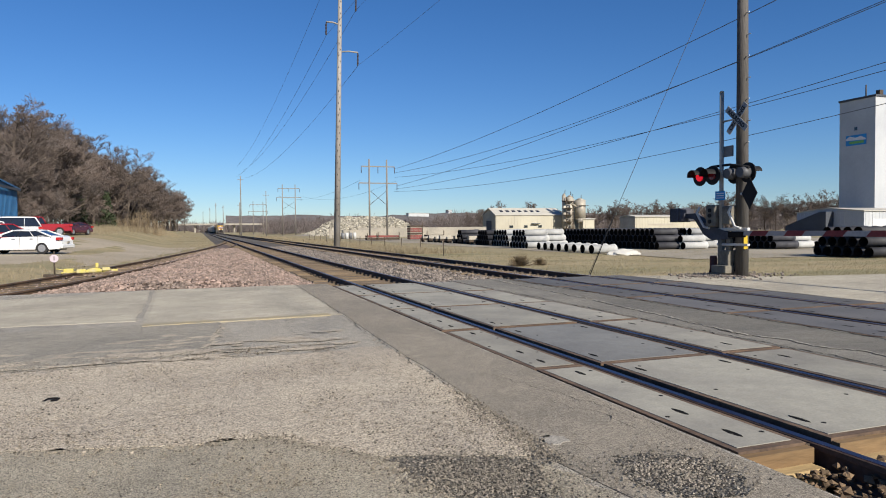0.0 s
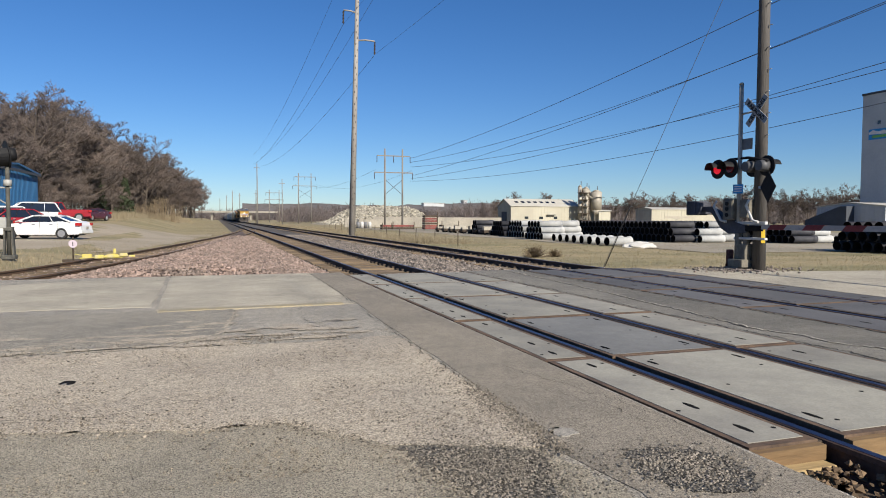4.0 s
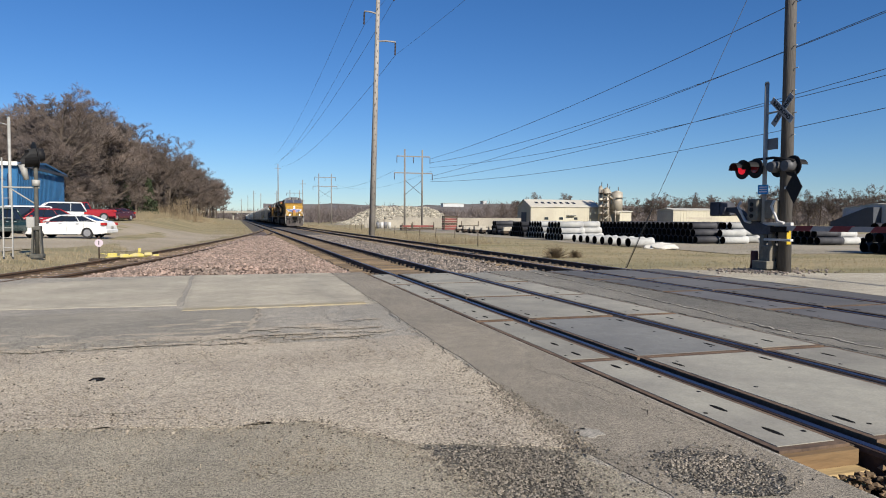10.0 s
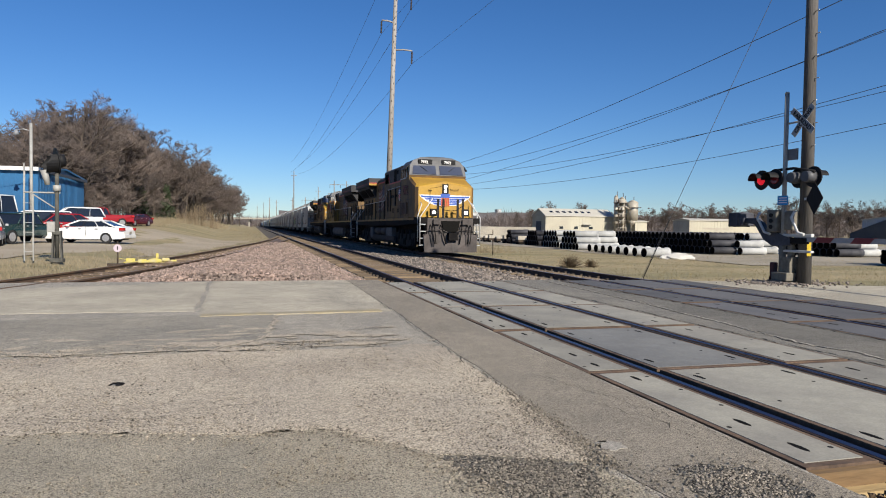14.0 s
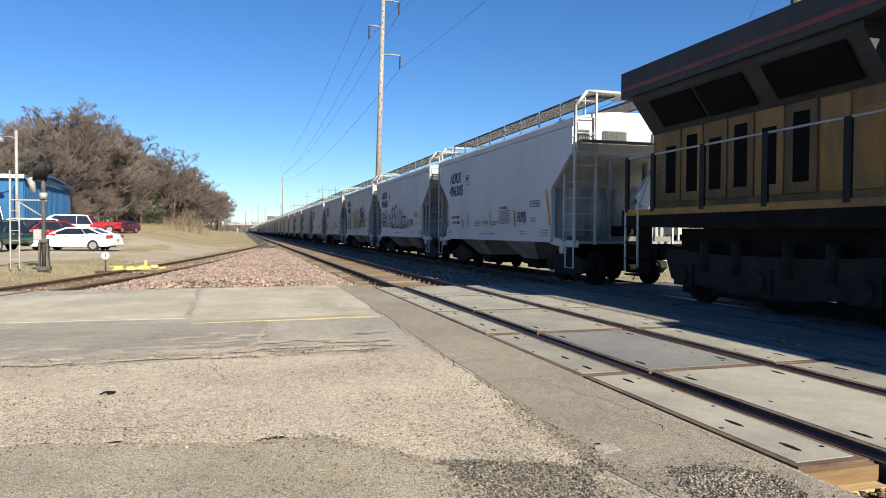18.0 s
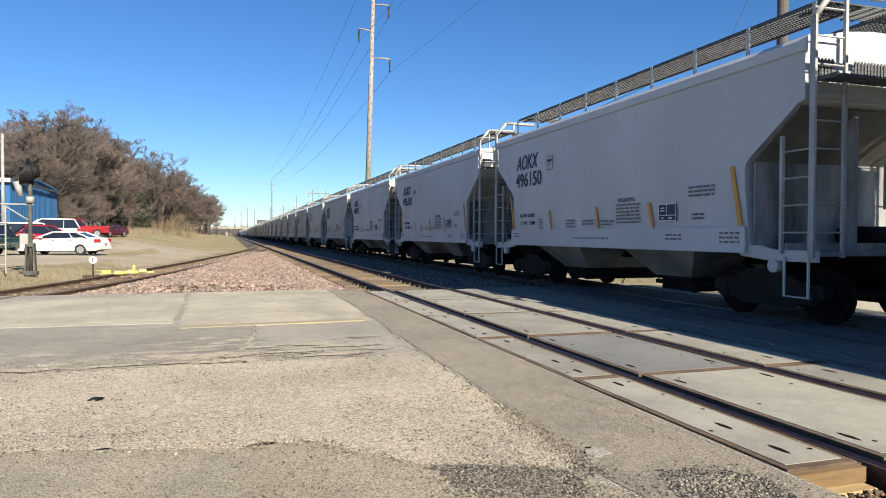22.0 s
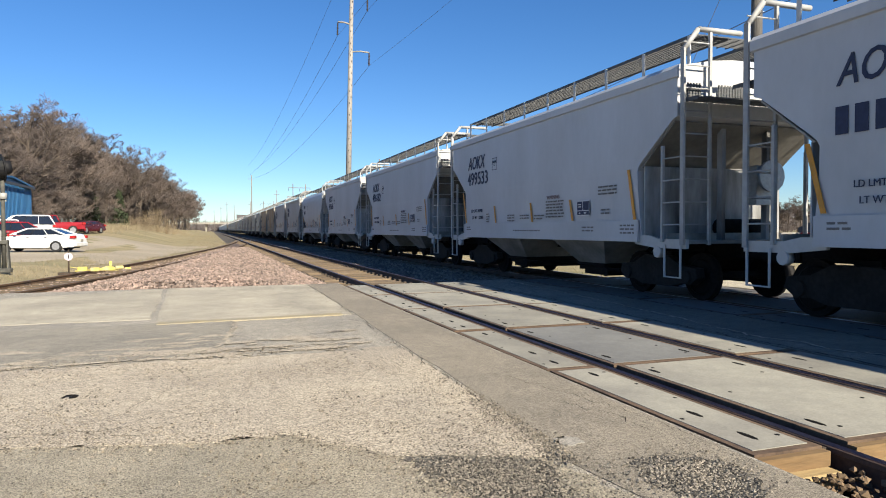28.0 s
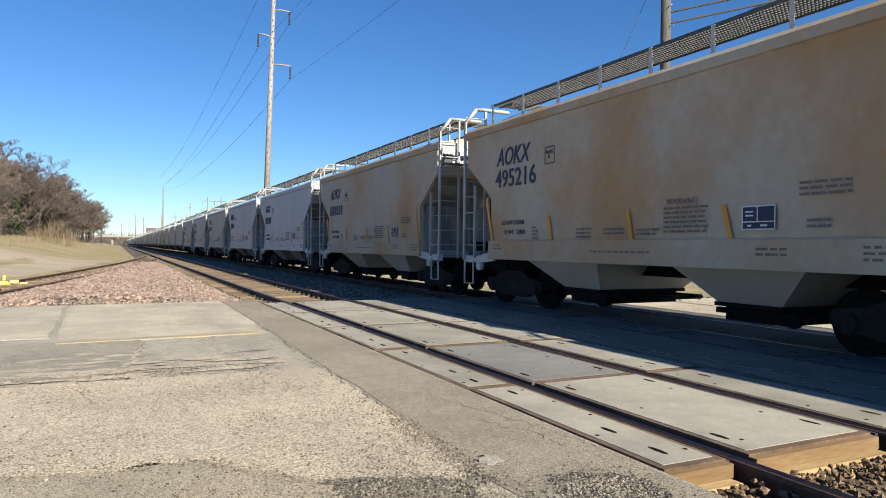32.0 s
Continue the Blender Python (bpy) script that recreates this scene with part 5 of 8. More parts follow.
    prism(bm, [(-0.95, 4.06), (0.95, 4.06), (0.93, 4.22), (0.7, 4.38), (-0.7, 4.38), (-0.93, 4.22)], "y", end - 0.02, 15.0)
    hood_top = part("hood_top", bm, GREY_GRIMY, loco, "dark grey hood top")
    bm = BM()
    prism(bm, [(-0.96, 3.3), (-1.45, 3.86), (-1.45, 3.96), (1.45, 3.96), (1.45, 3.86), (0.96, 3.3)], "y", 13.9, 19.2)
    rear = part("radiator_cabinet", bm, GREY_GRIMY, loco, "sooty dark flared radiator cabinet")
    bm = BM()
    prism(bm, [(13.5, 4.4), (13.5, 3.98), (13.75, 3.95), (19.5, 3.95), (19.5, 4.4)], "x", -1.55, 1.55)
    wing = part("radiator_wing", bm, GREY_GRIMY, loco, "dark grey overhanging radiator wing")
    part("wing_grille", box(BM(), -1.4, 1.4, 15.6, 19.3, 4.4, 4.43), GRATE, wing, "radiator grille on the roof")
    for k, y in enumerate((4.4, 6.0, 9.4, 11.0, 12.4)):
        bm = BM()
        box(bm, -0.3, 0.3, y, y + 0.7, 4.36, 4.47 + 0.02 * (k % 2))
        if y < 8:
            for s in (-1, 1):
                pipe_run(bm, [(s * 0.95, y - 0.3, 4.44), (s * 0.95, y - 0.3, 4.53), (s * 0.95, y + 0.9, 4.53), (s * 0.95, y + 0.9, 4.44)], 0.014, 5)
        part("roof_hatch", bm, DARK, loco)
    for s in (-1, 1):
        bm = BM()
        box(bm, s * 1.552 - 0.008, s * 1.552 + 0.008, 13.55, 19.45, 4.06, 4.13)
        part("red_line", bm, FLAG_RED, wing, "thin red stripe")
        for z0, z1, paint, lab in ((3.985, 4.09, YELLOW, "yellow front of the radiator wing"), (4.095, 4.14, RED, "red line round the wing front")):
            part("wing_front", box(BM(), min(s * 0.96, s * 1.545), max(s * 0.96, s * 1.545), 13.485, 13.498, z0, z1), paint, wing, lab)
        bm = BM()
        prism(bm, [(3.55, 3.64), (6.95, 3.64), (6.95, 3.7), (3.55, 3.7)] if older else [(3.55, 3.68), (6.75, 3.68), (7.08, 4.0), (7.08, 4.1), (6.72, 3.74), (3.55, 3.74)], "x", s * 1.452 - 0.008, s * 1.452 + 0.008)
        part("red_line", bm, RED, cabinet, "thin red stripe")
        # raised skirt panels, seams and doors of the cabinet
        for y0, y1 in ((3.62, 5.02), (5.06, 6.9)):
            bm = BM()
            box(bm, s * 1.455 - 0.02, s * 1.455 + 0.02, y0, y1, 1.82, 2.48)
            part("skirt_panel", bevel(bm, 0.01), side_paint, cabinet)
        for y0 in () if older else (6.95, 7.42, 7.9):
            bm = BM()
            box(bm, s * 1.452 - 0.012, s * 1.452 + 0.012, y0, y0 + 0.43, 1.9, 3.6)
            part("access_door", bevel(bm, 0.008), hood_paint if y0 > 7 else side_paint, cabinet)
        for y in (4.98, 6.4, 6.9):
            part("seam", box(BM(), s * 1.45 - 0.006, s * 1.45 + 0.006, y, y + 0.02, 2.48, 3.68), GREY_GRIMY, cabinet)
        for y0, y1, z0, z1 in ((4.92, 5.5, 3.76, 4.3), (4.38, 4.84, 4.08, 4.26), (7.1, 8.14, 3.76, 4.22))[:2 if older else 3]:
            bm = BM()
            box(bm, s * upper - 0.01, s * upper + 0.014, y0, y1, z0, z1)
            part("screen", bm, HOLE, cab_top, "dark air screen")
        for y in (5.62, 6.5, 4.86):
            part("seam", box(BM(), s * upper - 0.008, s * upper + 0.008, y, y + 0.02, 3.76, 4.32), BLACK, cab_top)
        if older:
            # white frame over the open cabinet top
            part("cable_rack", pipe_run(BM(), [(s * 1.4, 3.56, 4.16), (s * 1.4, 6.9, 4.16)], 0.03, 6), GALV, loco, "grey rail over the cabinet top")
            for y in (3.7, 4.5, 5.3, 6.1, 6.85):
                part("rack_post", tube(BM(), (s * 1.4, y, 3.68), (s * 1.4, y, 4.18), 0.035, n=6), LADDER_GREY, loco, "pale upright post")
            part("rack_brace", tube(BM(), (s * 1.4, 6.85, 4.16), (s * 1.4, 7.6, 3.5), 0.03, n=6), LADDER_GREY, loco, "pale diagonal brace")
        for y in (4.0, 5.3):
            bm = BM()
            for k in range(6):
                box(bm, s * 1.475 - 0.012, s * 1.475 + 0.012, y, y + 0.5, 2.08 + 0.045 * k, 2.105 + 0.045 * k)
            part("louvre", bm, DARK, cabinet)
        for k in range(-2 if older else 0, 8):
            y = 8.45 + 0.68 * k
            bm = BM()
            box(bm, s * 0.955 - 0.012, s * 0.955 + 0.012, y, y + 0.64, 1.9, 3.98)
            dr = part("hood_door", bevel(bm, 0.008), hood_paint, hood)
            bm = BM()
            for z in (2.2, 3.6):
                box(bm, s * 0.972 - 0.012, s * 0.972 + 0.012, y + 0.54, y + 0.6, z, z + 0.14)
            part("latch", bm, DARK, dr)
        bm = BM()
        box(bm, s * 0.955 - 0.01, s * 0.955 + 0.01, end + 0.02, 13.5, 4.03, 4.08)
        part("red_line", bm, RED, hood, "thin red stripe")
        for y0, z0, z1 in ((13.95, 1.9, 3.05), (14.5, 1.9, 3.28)):
            bm = BM()
            box(bm, s * 0.965 - 0.012, s * 0.965 + 0.012, y0, y0 + 0.5, z0, z1)
            part("access_door", bevel(bm, 0.008), YELLOW_DIRTY_SHADED, hood)
        for k in range(6):
            y = 15.06 + 0.645 * k
            bm = BM()
            box(bm, s * 0.965 - 0.015, s * 0.965 + 0.015, y, y + 0.6, 1.9, 3.3)
            dr = part("rear_door", bevel(bm, 0.008), (GRIMY_SHADED, SIDE_TAN, GRIMY_SHADED)[k % 3], hood)
            bm = BM()
            box(bm, s * 0.984 - 0.006, s * 0.984 + 0.006, y + 0.14, y + 0.44, 2.08, 3.0 if k % 2 else 3.15)
            part("screen", bm, HOLE, dr)
        for y0, y1 in ((14.2, 15.7), (16.15, 17.3), (17.42, 18.65)):
            bm = BM()
            prism(bm, [(s * 1.06, 3.40), (s * 1.42, 3.81), (s * 1.45, 3.79), (s * 1.09, 3.38)], "y", y0, y1)
            part("radiator_screen", bm, HOLE, rear, "dark radiator intake screen")
        # handrails
        hr = part("handrail", pipe_run(BM(), [(s * 1.5, 3.5, 3.46), (s * 1.5, 7.15, 3.42), (s * 1.5, 7.6, 3.1), (s * 1.5, 7.85, 2.84), (s * 1.5, 19.4, 2.8)], 0.02, 6), GALV, loco, "thin walkway handrail")
        for y, z0, z1 in ((4.92, 2.46, 3.48), (6.28, 2.18, 3.47), (7.1, 2.18, 3.44)):
            part("stanchion", box(BM(), s * 1.5 - 0.02, s * 1.5 + 0.02, y - 0.075, y + 0.075, z0, z1), BLACK, hr)
        for y in (8.12, 9.54, 11.14, 12.6, 14.05, 15.5, 16.95, 18.4, 19.3):
            part("stanchion", box(BM(), s * 1.5 - 0.02, s * 1.5 + 0.02, y - 0.06, y + 0.06, 1.7, 2.83), BLACK, hr)
        # steps at both ends
        for y0 in (-0.92, L - 0.6):
            bm = BM()
            for k in range(4):
                box(bm, s * 1.36 - 0.16, s * 1.36 + 0.16, y0, y0 + 0.42, 0.42 + 0.33 * k, 0.45 + 0.33 * k)
                part("tread_edge", box(BM(), s * 1.37 - 0.16, s * 1.37 + 0.16, y0 - 0.025 if y0 < 1 else y0 + 0.42, y0 if y0 < 1 else y0 + 0.445, 0.42 + 0.33 * k, 0.455 + 0.33 * k), GALV, loco)
            box(bm, s * 1.18 - 0.015, s * 1.18 + 0.015, y0, y0 + 0.45, 0.4, 1.7)
            part("steps", bm, DARK, loco, "black corner steps")
            e = -1 if y0 < 1 else 1
            yy = y0 - 0.04 if e < 0 else y0 + 0.45
            part("grab_rail", pipe_run(BM(), [(s * 1.5, yy, 0.5), (s * 1.5, yy, 1.78), (s * 0.88, yy - 0.04 * e, 2.66)], 0.025, 6), HOP_WHITE, loco, "white corner grab rail")
            part("grab_rail", pipe_run(BM(), [(s * 1.5, yy - 0.45 * e, 0.6), (s * 1.5, yy - 0.45 * e, 1.85), (s * 1.3, yy - 0.5 * e, 2.4), (s * 1.3, yy - 0.75 * e, 2.5)], 0.025, 6), HOP_WHITE, loco, "white corner grab rail")
        # tanks, trucks
        for y0, y1 in () if older else ((7.96, 10.14), (10.2, 12.3)):
            part("air_reservoir", rings(BM(), [[(s * 1.12 + r * math.cos(i * 0.3927), y, 1.02 + r * math.sin(i * 0.3927)) for i in range(16)] for y, r in ((y0, 0.16), (y0 + 0.1, 0.24), (y1 - 0.1, 0.24), (y1, 0.16))], smooth=True), PLOW if number != "8042" else RESERVOIR, loco, "grey air reservoir under the deck")
        for y0, y1, z0 in () if older else ((6.09, 7.79, 0.74), (12.41, 13.36, 0.6)):
            bm = BM()
            box(bm, s * 1.3 - 0.14, s * 1.3 + 0.14, y0, y1, z0, 1.25)
            part("equipment_box", bevel(bm, 0.02), RESERVOIR, loco)
    bm = BM()
    prism(bm, [(-1.42, 0.76), (-1.36, 0.5), (-1.1, 0.33), (1.1, 0.33), (1.36, 0.5), (1.42, 0.76)] + ([(1.4, 1.05), (1.3, 1.15), (-1.3, 1.15), (-1.4, 1.05)] if older else []), "y", 5.66, 13.4)
    part("fuel_tank", bm, RESERVOIR if older else PLOW, loco, "grimy fuel tank")
    part("underframe", box(BM(), -1.0, 1.0, 5.8, 13.8, 0.75, 1.4), DARK, loco)
    for y in (3.7, 15.9):
        tr = part("truck", box(BM(), -0.98, 0.98, y - 2.3, y + 2.3, 0.55, 1.38), DARK, loco, "grimy three-axle truck")
        for s in (-1, 1):
            bm = BM()
            prism(bm, [(y - 2.5, 0.85), (y - 2.3, 0.42), (y - 1.4, 0.34), (y - 0.5, 0.26), (y + 0.5, 0.26), (y + 1.4, 0.34), (y + 2.3, 0.42), (y + 2.5, 0.85), (y + 2.4, 1.0), (y + 1.2, 0.92), (y - 1.2, 0.92), (y - 2.4, 1.0)], "x", s * 1.12 - 0.08, s * 1.12 + 0.08)
            for k in (-1, 0, 1):
                tube(bm, (s * 1.1, y + k * 1.9, 0.52), (s * 1.3, y + k * 1.9, 0.52), 0.17, n=12)
                box(bm, s * 1.14 - 0.1, s * 1.14 + 0.1, y + k * 1.9 - 0.27, y + k * 1.9 + 0.27, 0.32, 0.72)
            for k in (-1.35, -0.55, 0.55, 1.35):
                tube(bm, (s * 1.16, y + k, 0.6), (s * 1.16, y + k, 1.15), 0.11, n=10)
            part("side_frame", bm, GEAR, tr, "dusty cast side frame")
            part("brake_rigging", bevel(box(BM(), s * 0.98 - 0.05, s * 0.98 + 0.05, y - 2.2, y + 2.2, 0.16, 0.3), 0.02), DARK, tr)
            for k in (-1, 0, 1):
                part("wheel", LOCO_WHEEL, DARK, tr, at=pose(s * GAUGE, y + k * 1.9, 0.52, 0, 0, 180 if s < 0 else 0))
    # front end: plow, coupler, lights, hoses
    bm = BM()
    rings(bm, [[(-1.3, -1.1, 0.1), (0, -1.45, 0.1), (1.3, -1.1, 0.1), (1.3, -0.95, 0.1), (-1.3, -0.95, 0.1)], [(-1.34, -1.02, 0.95), (0, -1.22, 0.95), (1.34, -1.02, 0.95), (1.34, -0.9, 0.95), (-1.34, -0.9, 0.95)]])
    part("plow", bm, PLOW if number == "7972" else DARK, loco, "snow plow")
    bm = BM()
    box(bm, -1.14, 1.14, -0.98, -0.86, 0.9, 1.73)
    part("pilot", bm, PLOW, loco, "grimy pilot plate")
    for x, d in ((-1.0, 0.12), (-0.86, 0.05), (-0.5, 0.16), (0.5, -0.16), (0.82, -0.08), (0.98, -0.12)):
        part("air_hose", pipe_run(BM(), [(x, -1.0, 1.4), (x, -1.22, 1.3), (x + d * 0.5, -1.34, 0.9), (x + d, -1.36, 0.5)], 0.028, 6), DARK, loco, "black air hose")
    for s in (-1, 1):
        part("uncoupling_lever", pipe_run(BM(), [(s * 0.2, -1.3, 1.05), (s * 0.5, -1.12, 1.2), (s * 1.2, -1.06, 1.12), (s * 1.3, -1.1, 0.95)], 0.022, 6), PLOW, loco)
        part("pilot_bracket", bevel(box(BM(), s * 0.72 - 0.16, s * 0.72 + 0.16, -1.12, -0.98, 1.42, 1.68), 0.02), PLOW, loco)
    bm = BM()
    prism(bm, [(-0.34, 1.08), (0.34, 1.08), (0.46, 1.6), (-0.46, 1.6)], "y", -1.06, -0.975)
    part("coupler_pocket", bm, HOLE, loco, "dark coupler pocket")
    part("front_chain", pipe_run(BM(), [(-0.62, -0.98, 2.35), (-0.3, -1.0, 2.12), (0.0, -1.0, 2.08), (0.3, -1.0, 2.12), (0.62, -0.98, 2.35)], 0.016, 5), DARK, loco)
    for y, e in ((-0.55, -1), (L, 1)):
        bm = BM()
        box(bm, -0.17, 0.17, min(y, y + e * 0.7), max(y, y + e * 0.7), 0.72, 1.0)
        box(bm, -0.22, 0.22, min(y + e * 0.6, y + e * 0.95), max(y + e * 0.6, y + e * 0.95), 0.68, 1.04)
        part("coupler", bm, DARK, loco)
    for s in (-1, 1):
        lit = number == "7972"
        bm = BM()
        box(bm, s * 0.8 - 0.17, s * 0.8 + 0.17, -0.86, -0.66, 1.84, 2.18)
        bevel(bm, 0.03)
        dl = part("ditch_light", bm, BLACK, loco, "round ditch light")
        part("lens", tube(BM(), (s * 0.8, -0.885, 2.01), (s * 0.8, -0.86, 2.01), 0.085, n=14), LIGHT_WHITE if lit else GALV, dl)
        part("front_post", box(BM(), s * 0.62 - 0.05, s * 0.62 + 0.05, -0.98, -0.92, 1.72, 2.66), BLACK, loco)
        part("front_post", box(BM(), s * 0.36 - 0.05, s * 0.36 + 0.05, -0.98, -0.92, 1.72, 2.66), BLACK, loco)
    bm = BM()
    box(bm, -0.16, 0.16, -0.035, 0.02, 2.95, 3.42)
    hl = part("headlight_box", bevel(bm, 0.01), BLACK, loco, "black headlight panel")
    for z in (3.08, 3.29):
        part("lens", tube(BM(), (0, -0.055, z), (0, -0.03, z), 0.07, n=14), LIGHT_WHITE if number == "7972" else GALV, hl)
    # nose door seam and grab irons
    part("nose_door_seam", pipe_run(BM(), [(-0.78, -0.004, 1.85), (-0.78, -0.004, 3.2), (-0.2, -0.004, 3.3)], 0.014, 4), DARK, loco)
    for x0, x1, z in ((0.26, 0.66, 3.14), (0.3, 0.62, 2.0), (-0.86, -0.72, 3.08)):
        part("grab_iron", pipe_run(BM(), [(x0, 0.01, z + 0.06), (x0, -0.07, z), (x1, -0.07, z), (x1, 0.01, z + 0.06)], 0.014, 5), DARK, loco)
    # winged emblem on the nose
    for s in (-1, 1):
        for k in range(4):
            bm = BM()
            z = 2.81 - 0.11 * k
            prism(bm, [(s * 0.22, z), (s * (1.27 - 0.21 * k), z + 0.03), (s * (1.2 - 0.21 * k), z - 0.06), (s * 0.22, z - 0.085)], "y", -0.012, 0.004)
            part("emblem_feather", bm, BLUE_PAINT, loco, "blue wing stripe of the nose emblem")
        bm = BM()
        prism(bm, [(s * 0.2, 2.88), (s * 1.31, 2.88), (s * 1.26, 2.77), (s * 1.05, 2.61), (s * 0.85, 2.51), (s * 0.58, 2.38), (s * 0.22, 2.36)], "y", -0.006, 0.002)
        part("emblem_ground", bm, WHITE, loco, "white wing field")
    bm = BM()
    prism(bm, [(-0.24, 2.93), (0, 2.97), (0.24, 2.93), (0.22, 2.75), (-0.22, 2.75)], "y", -0.02, 0.004)
    part("emblem_shield", bm, BLUE_PAINT, loco, "blue shield top")
    for k in range(5):
        bm = BM()
        box(bm, -0.2 + 0.09 * k, -0.155 + 0.09 * k, -0.02, 0.004, 2.33, 2.75)
        part("emblem_stripe", bm, RED, loco, "red shield stripe")
    # the upper works stand a little taller
    def lift(z):
        return z if z < 3.4 else 3.4 + (z - 3.4) * 1.18
    for o in loco.children_recursive:
        if o.matrix_basis == Matrix.Identity(4):
            for v in o.data.vertices:
                v.co.z = lift(v.co.z)
        else:
            o.matrix_basis.translation.z = lift(o.matrix_basis.translation.z)
    return loco


def loco_side(loco, number, back, s=-1):
    """Lettering, shield and flag on one side; back: seen with the cab to the rear."""
    def put(me, y, z, x, label=""):
        m = on_side(x, y, z) if s < 0 else Matrix.Translation((-x, y, z)) @ Matrix(((0, 0, 1, 0), (1, 0, 0, 0), (0, 1, 0, 0), (0, 0, 0, 1)))
        return part("lettering", me, RED, loco, label, at=m)
    e = 1 if s < 0 else -1
    size = 0.78 if number == "7490" else 0.64
    put(letters(number, size, BLACK, 0.003, 0, 0.035), 2.95 if s < 0 else 1.62, 2.98, -1.512)
    put(letters(number, size, RED if number == "7490" else FLAG_RED, 0.004, 0, 0.008), 2.95 if s < 0 else 1.62, 2.98, -1.516, "red cab number with dark outline")
    put(letters("BUILDING AMERICA", 0.225, BLACK, 0.003, 0, 0.004), 6.38 if s < 0 else 4.36, 2.93, -1.456, "dark slogan on the cabinet")
    x0 = s * 1.456
    bm = BM()
    prism(bm, [(3.66, 3.3), (3.9, 3.36), (4.16, 3.3), (4.18, 3.08), (3.64, 3.08)], "x", x0 - 0.012, x0 + 0.012)
    part("shield_top", bm, BLUE_PAINT, loco, "blue top of the shield emblem")
    bm = BM()
    for y0, y1, z in ((3.72, 4.1, 3.22), (3.69, 4.13, 3.12)):
        box(bm, x0 - 0.016, x0 + 0.016, y0, y1, z, z + 0.06)
    part("shield_bar", bm, WHITE, loco, "two white bars on the shield")
    bm = BM()
    prism(bm, [(3.64, 3.08), (4.18, 3.08), (4.16, 2.84), (3.91, 2.71), (3.66, 2.84)], "x", x0 - 0.008, x0 + 0.008)
    part("shield_field", bm, WHITE, loco, "white field of the shield emblem")
    for k in range(5):
        bm = BM()
        yb = 3.67 + 0.104 * k
        box(bm, x0 - 0.012, x0 + 0.012, yb, yb + 0.052, (2.86, 2.8, 2.76, 2.79, 2.85)[k], 3.08)
        part("shield_stripe", bm, RED, loco, "red stripe of the shield emblem")
    # waving flag: bands bent along the hood
    def wave(t):
        return 0.16 * math.sin(t * 5.2 + 0.6) - 0.12 * t
    fy, fl, fz = 9.95, 2.9, 2.5
    for k in range(11):
        bm = BM()
        pts = [(fy + fl * t / 16 + 0.05 * k * (1 - t / 16), fz + 0.125 * k + wave(t / 16)) for t in range(17)]
        if k > 5:
            pts = pts[8:]
        prism(bm, pts + [(y, z + 0.125) for y, z in pts[::-1]], "x", s * 0.97 - 0.003, s * 0.97 + 0.003)
        part("flag_band", bm, FLAG_RED if k % 2 == 0 else FLAG_PALE, loco, "faded band of a painted flag")
    bm = BM()
    pts = [(fy + 0.3 + fl * t / 16 - 0.02 * t, fz + 0.75 + wave(t / 16)) for t in range(9)]
    prism(bm, pts + [(y + 0.2 - 0.02 * i, z + 0.625) for i, (y, z) in list(enumerate(pts))[::-1]], "x", s * 0.97 - 0.004, s * 0.97 + 0.004)
    part("flag_canton", bm, FLAG_BLUE, loco, "faded blue canton of a painted flag")
    bm = BM()
    stroke(bm, [(fy - 0.3, 1.9), (fy + 0.5, 4.0)], 0.035, s * 0.972)
    part("flag_staff", bm, FADED, loco, "painted flag staff")


TRAIN = []
for number, y, turn, label in (("7972", 0.0, 0, "yellow and grey diesel locomotive leading the train"), ("7490", 41.6, 180, "grimy yellow diesel locomotive running cab last"), ("8042", 44.2, 0, "yellow and grey diesel locomotive, third in the train")):
    lo = locomotive(number, label)
    loco_side(lo, number, turn > 0, 1 if turn else -1)
    lo.matrix_basis = pose(MAIN, y, 0, 0, 0, turn)
    TRAIN.append((lo, y, turn))
for n, car in enumerate(cars, 1):
    TRAIN.append((car, 89.6 + 12.72 * (n - 2) - 5.66, 0))


def motions():
    """The whole train runs past at an almost steady speed; LAG is how far it hangs back."""
    for ob, offset, turn in TRAIN:
        walk(ob, [(t, pose(MAIN, NOSE_AT_13 - SPEED * (t - 13.0) + offset + lag, 0, 0, 0, turn)) for t, lag in LAG])

# ---- poles, wires and signals ----
WOOD = mat("grey_weathered_wood", (0.0851, 0.0777, 0.071), 0.9, alt=(0.0518, 0.0474, 0.0429), big=1.0, fine=14, var=0.3, bump=0.4, stretch=(3, 3, 0.25))
GREY_WOOD = mat("pale_weathered_wood", (0.2, 0.182, 0.16), 0.9, alt=(0.15, 0.136, 0.12), big=1.0, fine=14, var=0.2, bump=0.3, stretch=(3, 3, 0.25))
STEEL_POLE = mat("weathering_steel_pole", (0.275, 0.253, 0.231), 0.75, alt=(0.22, 0.201, 0.182), big=0.8, fine=10, var=0.15, bump=0.1)
WIRE = mat("aluminium_wire", (0.10, 0.10, 0.105), 0.6, 0.3, fine=10, var=0.1, bump=0)
SILO_GREY = mat("weathered_grey_casting", (0.165, 0.149, 0.119), 0.8, alt=(0.106, 0.0957, 0.0792), big=3, fine=15, var=0.2, bump=0.1)
INSUL = mat("dark_insulator", (0.06, 0.05, 0.05), 0.4, fine=10, var=0.2)
ALU = mat("dull_aluminium_mast", (0.322, 0.319, 0.301), 0.6, 0.1, alt=(0.252, 0.248, 0.234), big=2, fine=15, var=0.12, bump=0.05)
SIGN_BLUE = mat("blue_sign", (0.02, 0.22, 0.52), 0.5, fine=20, var=0.1)
SIGN_WHITE = mat("reflective_white_sheet", (0.238, 0.245, 0.259), 0.5, fine=20, var=0.08)
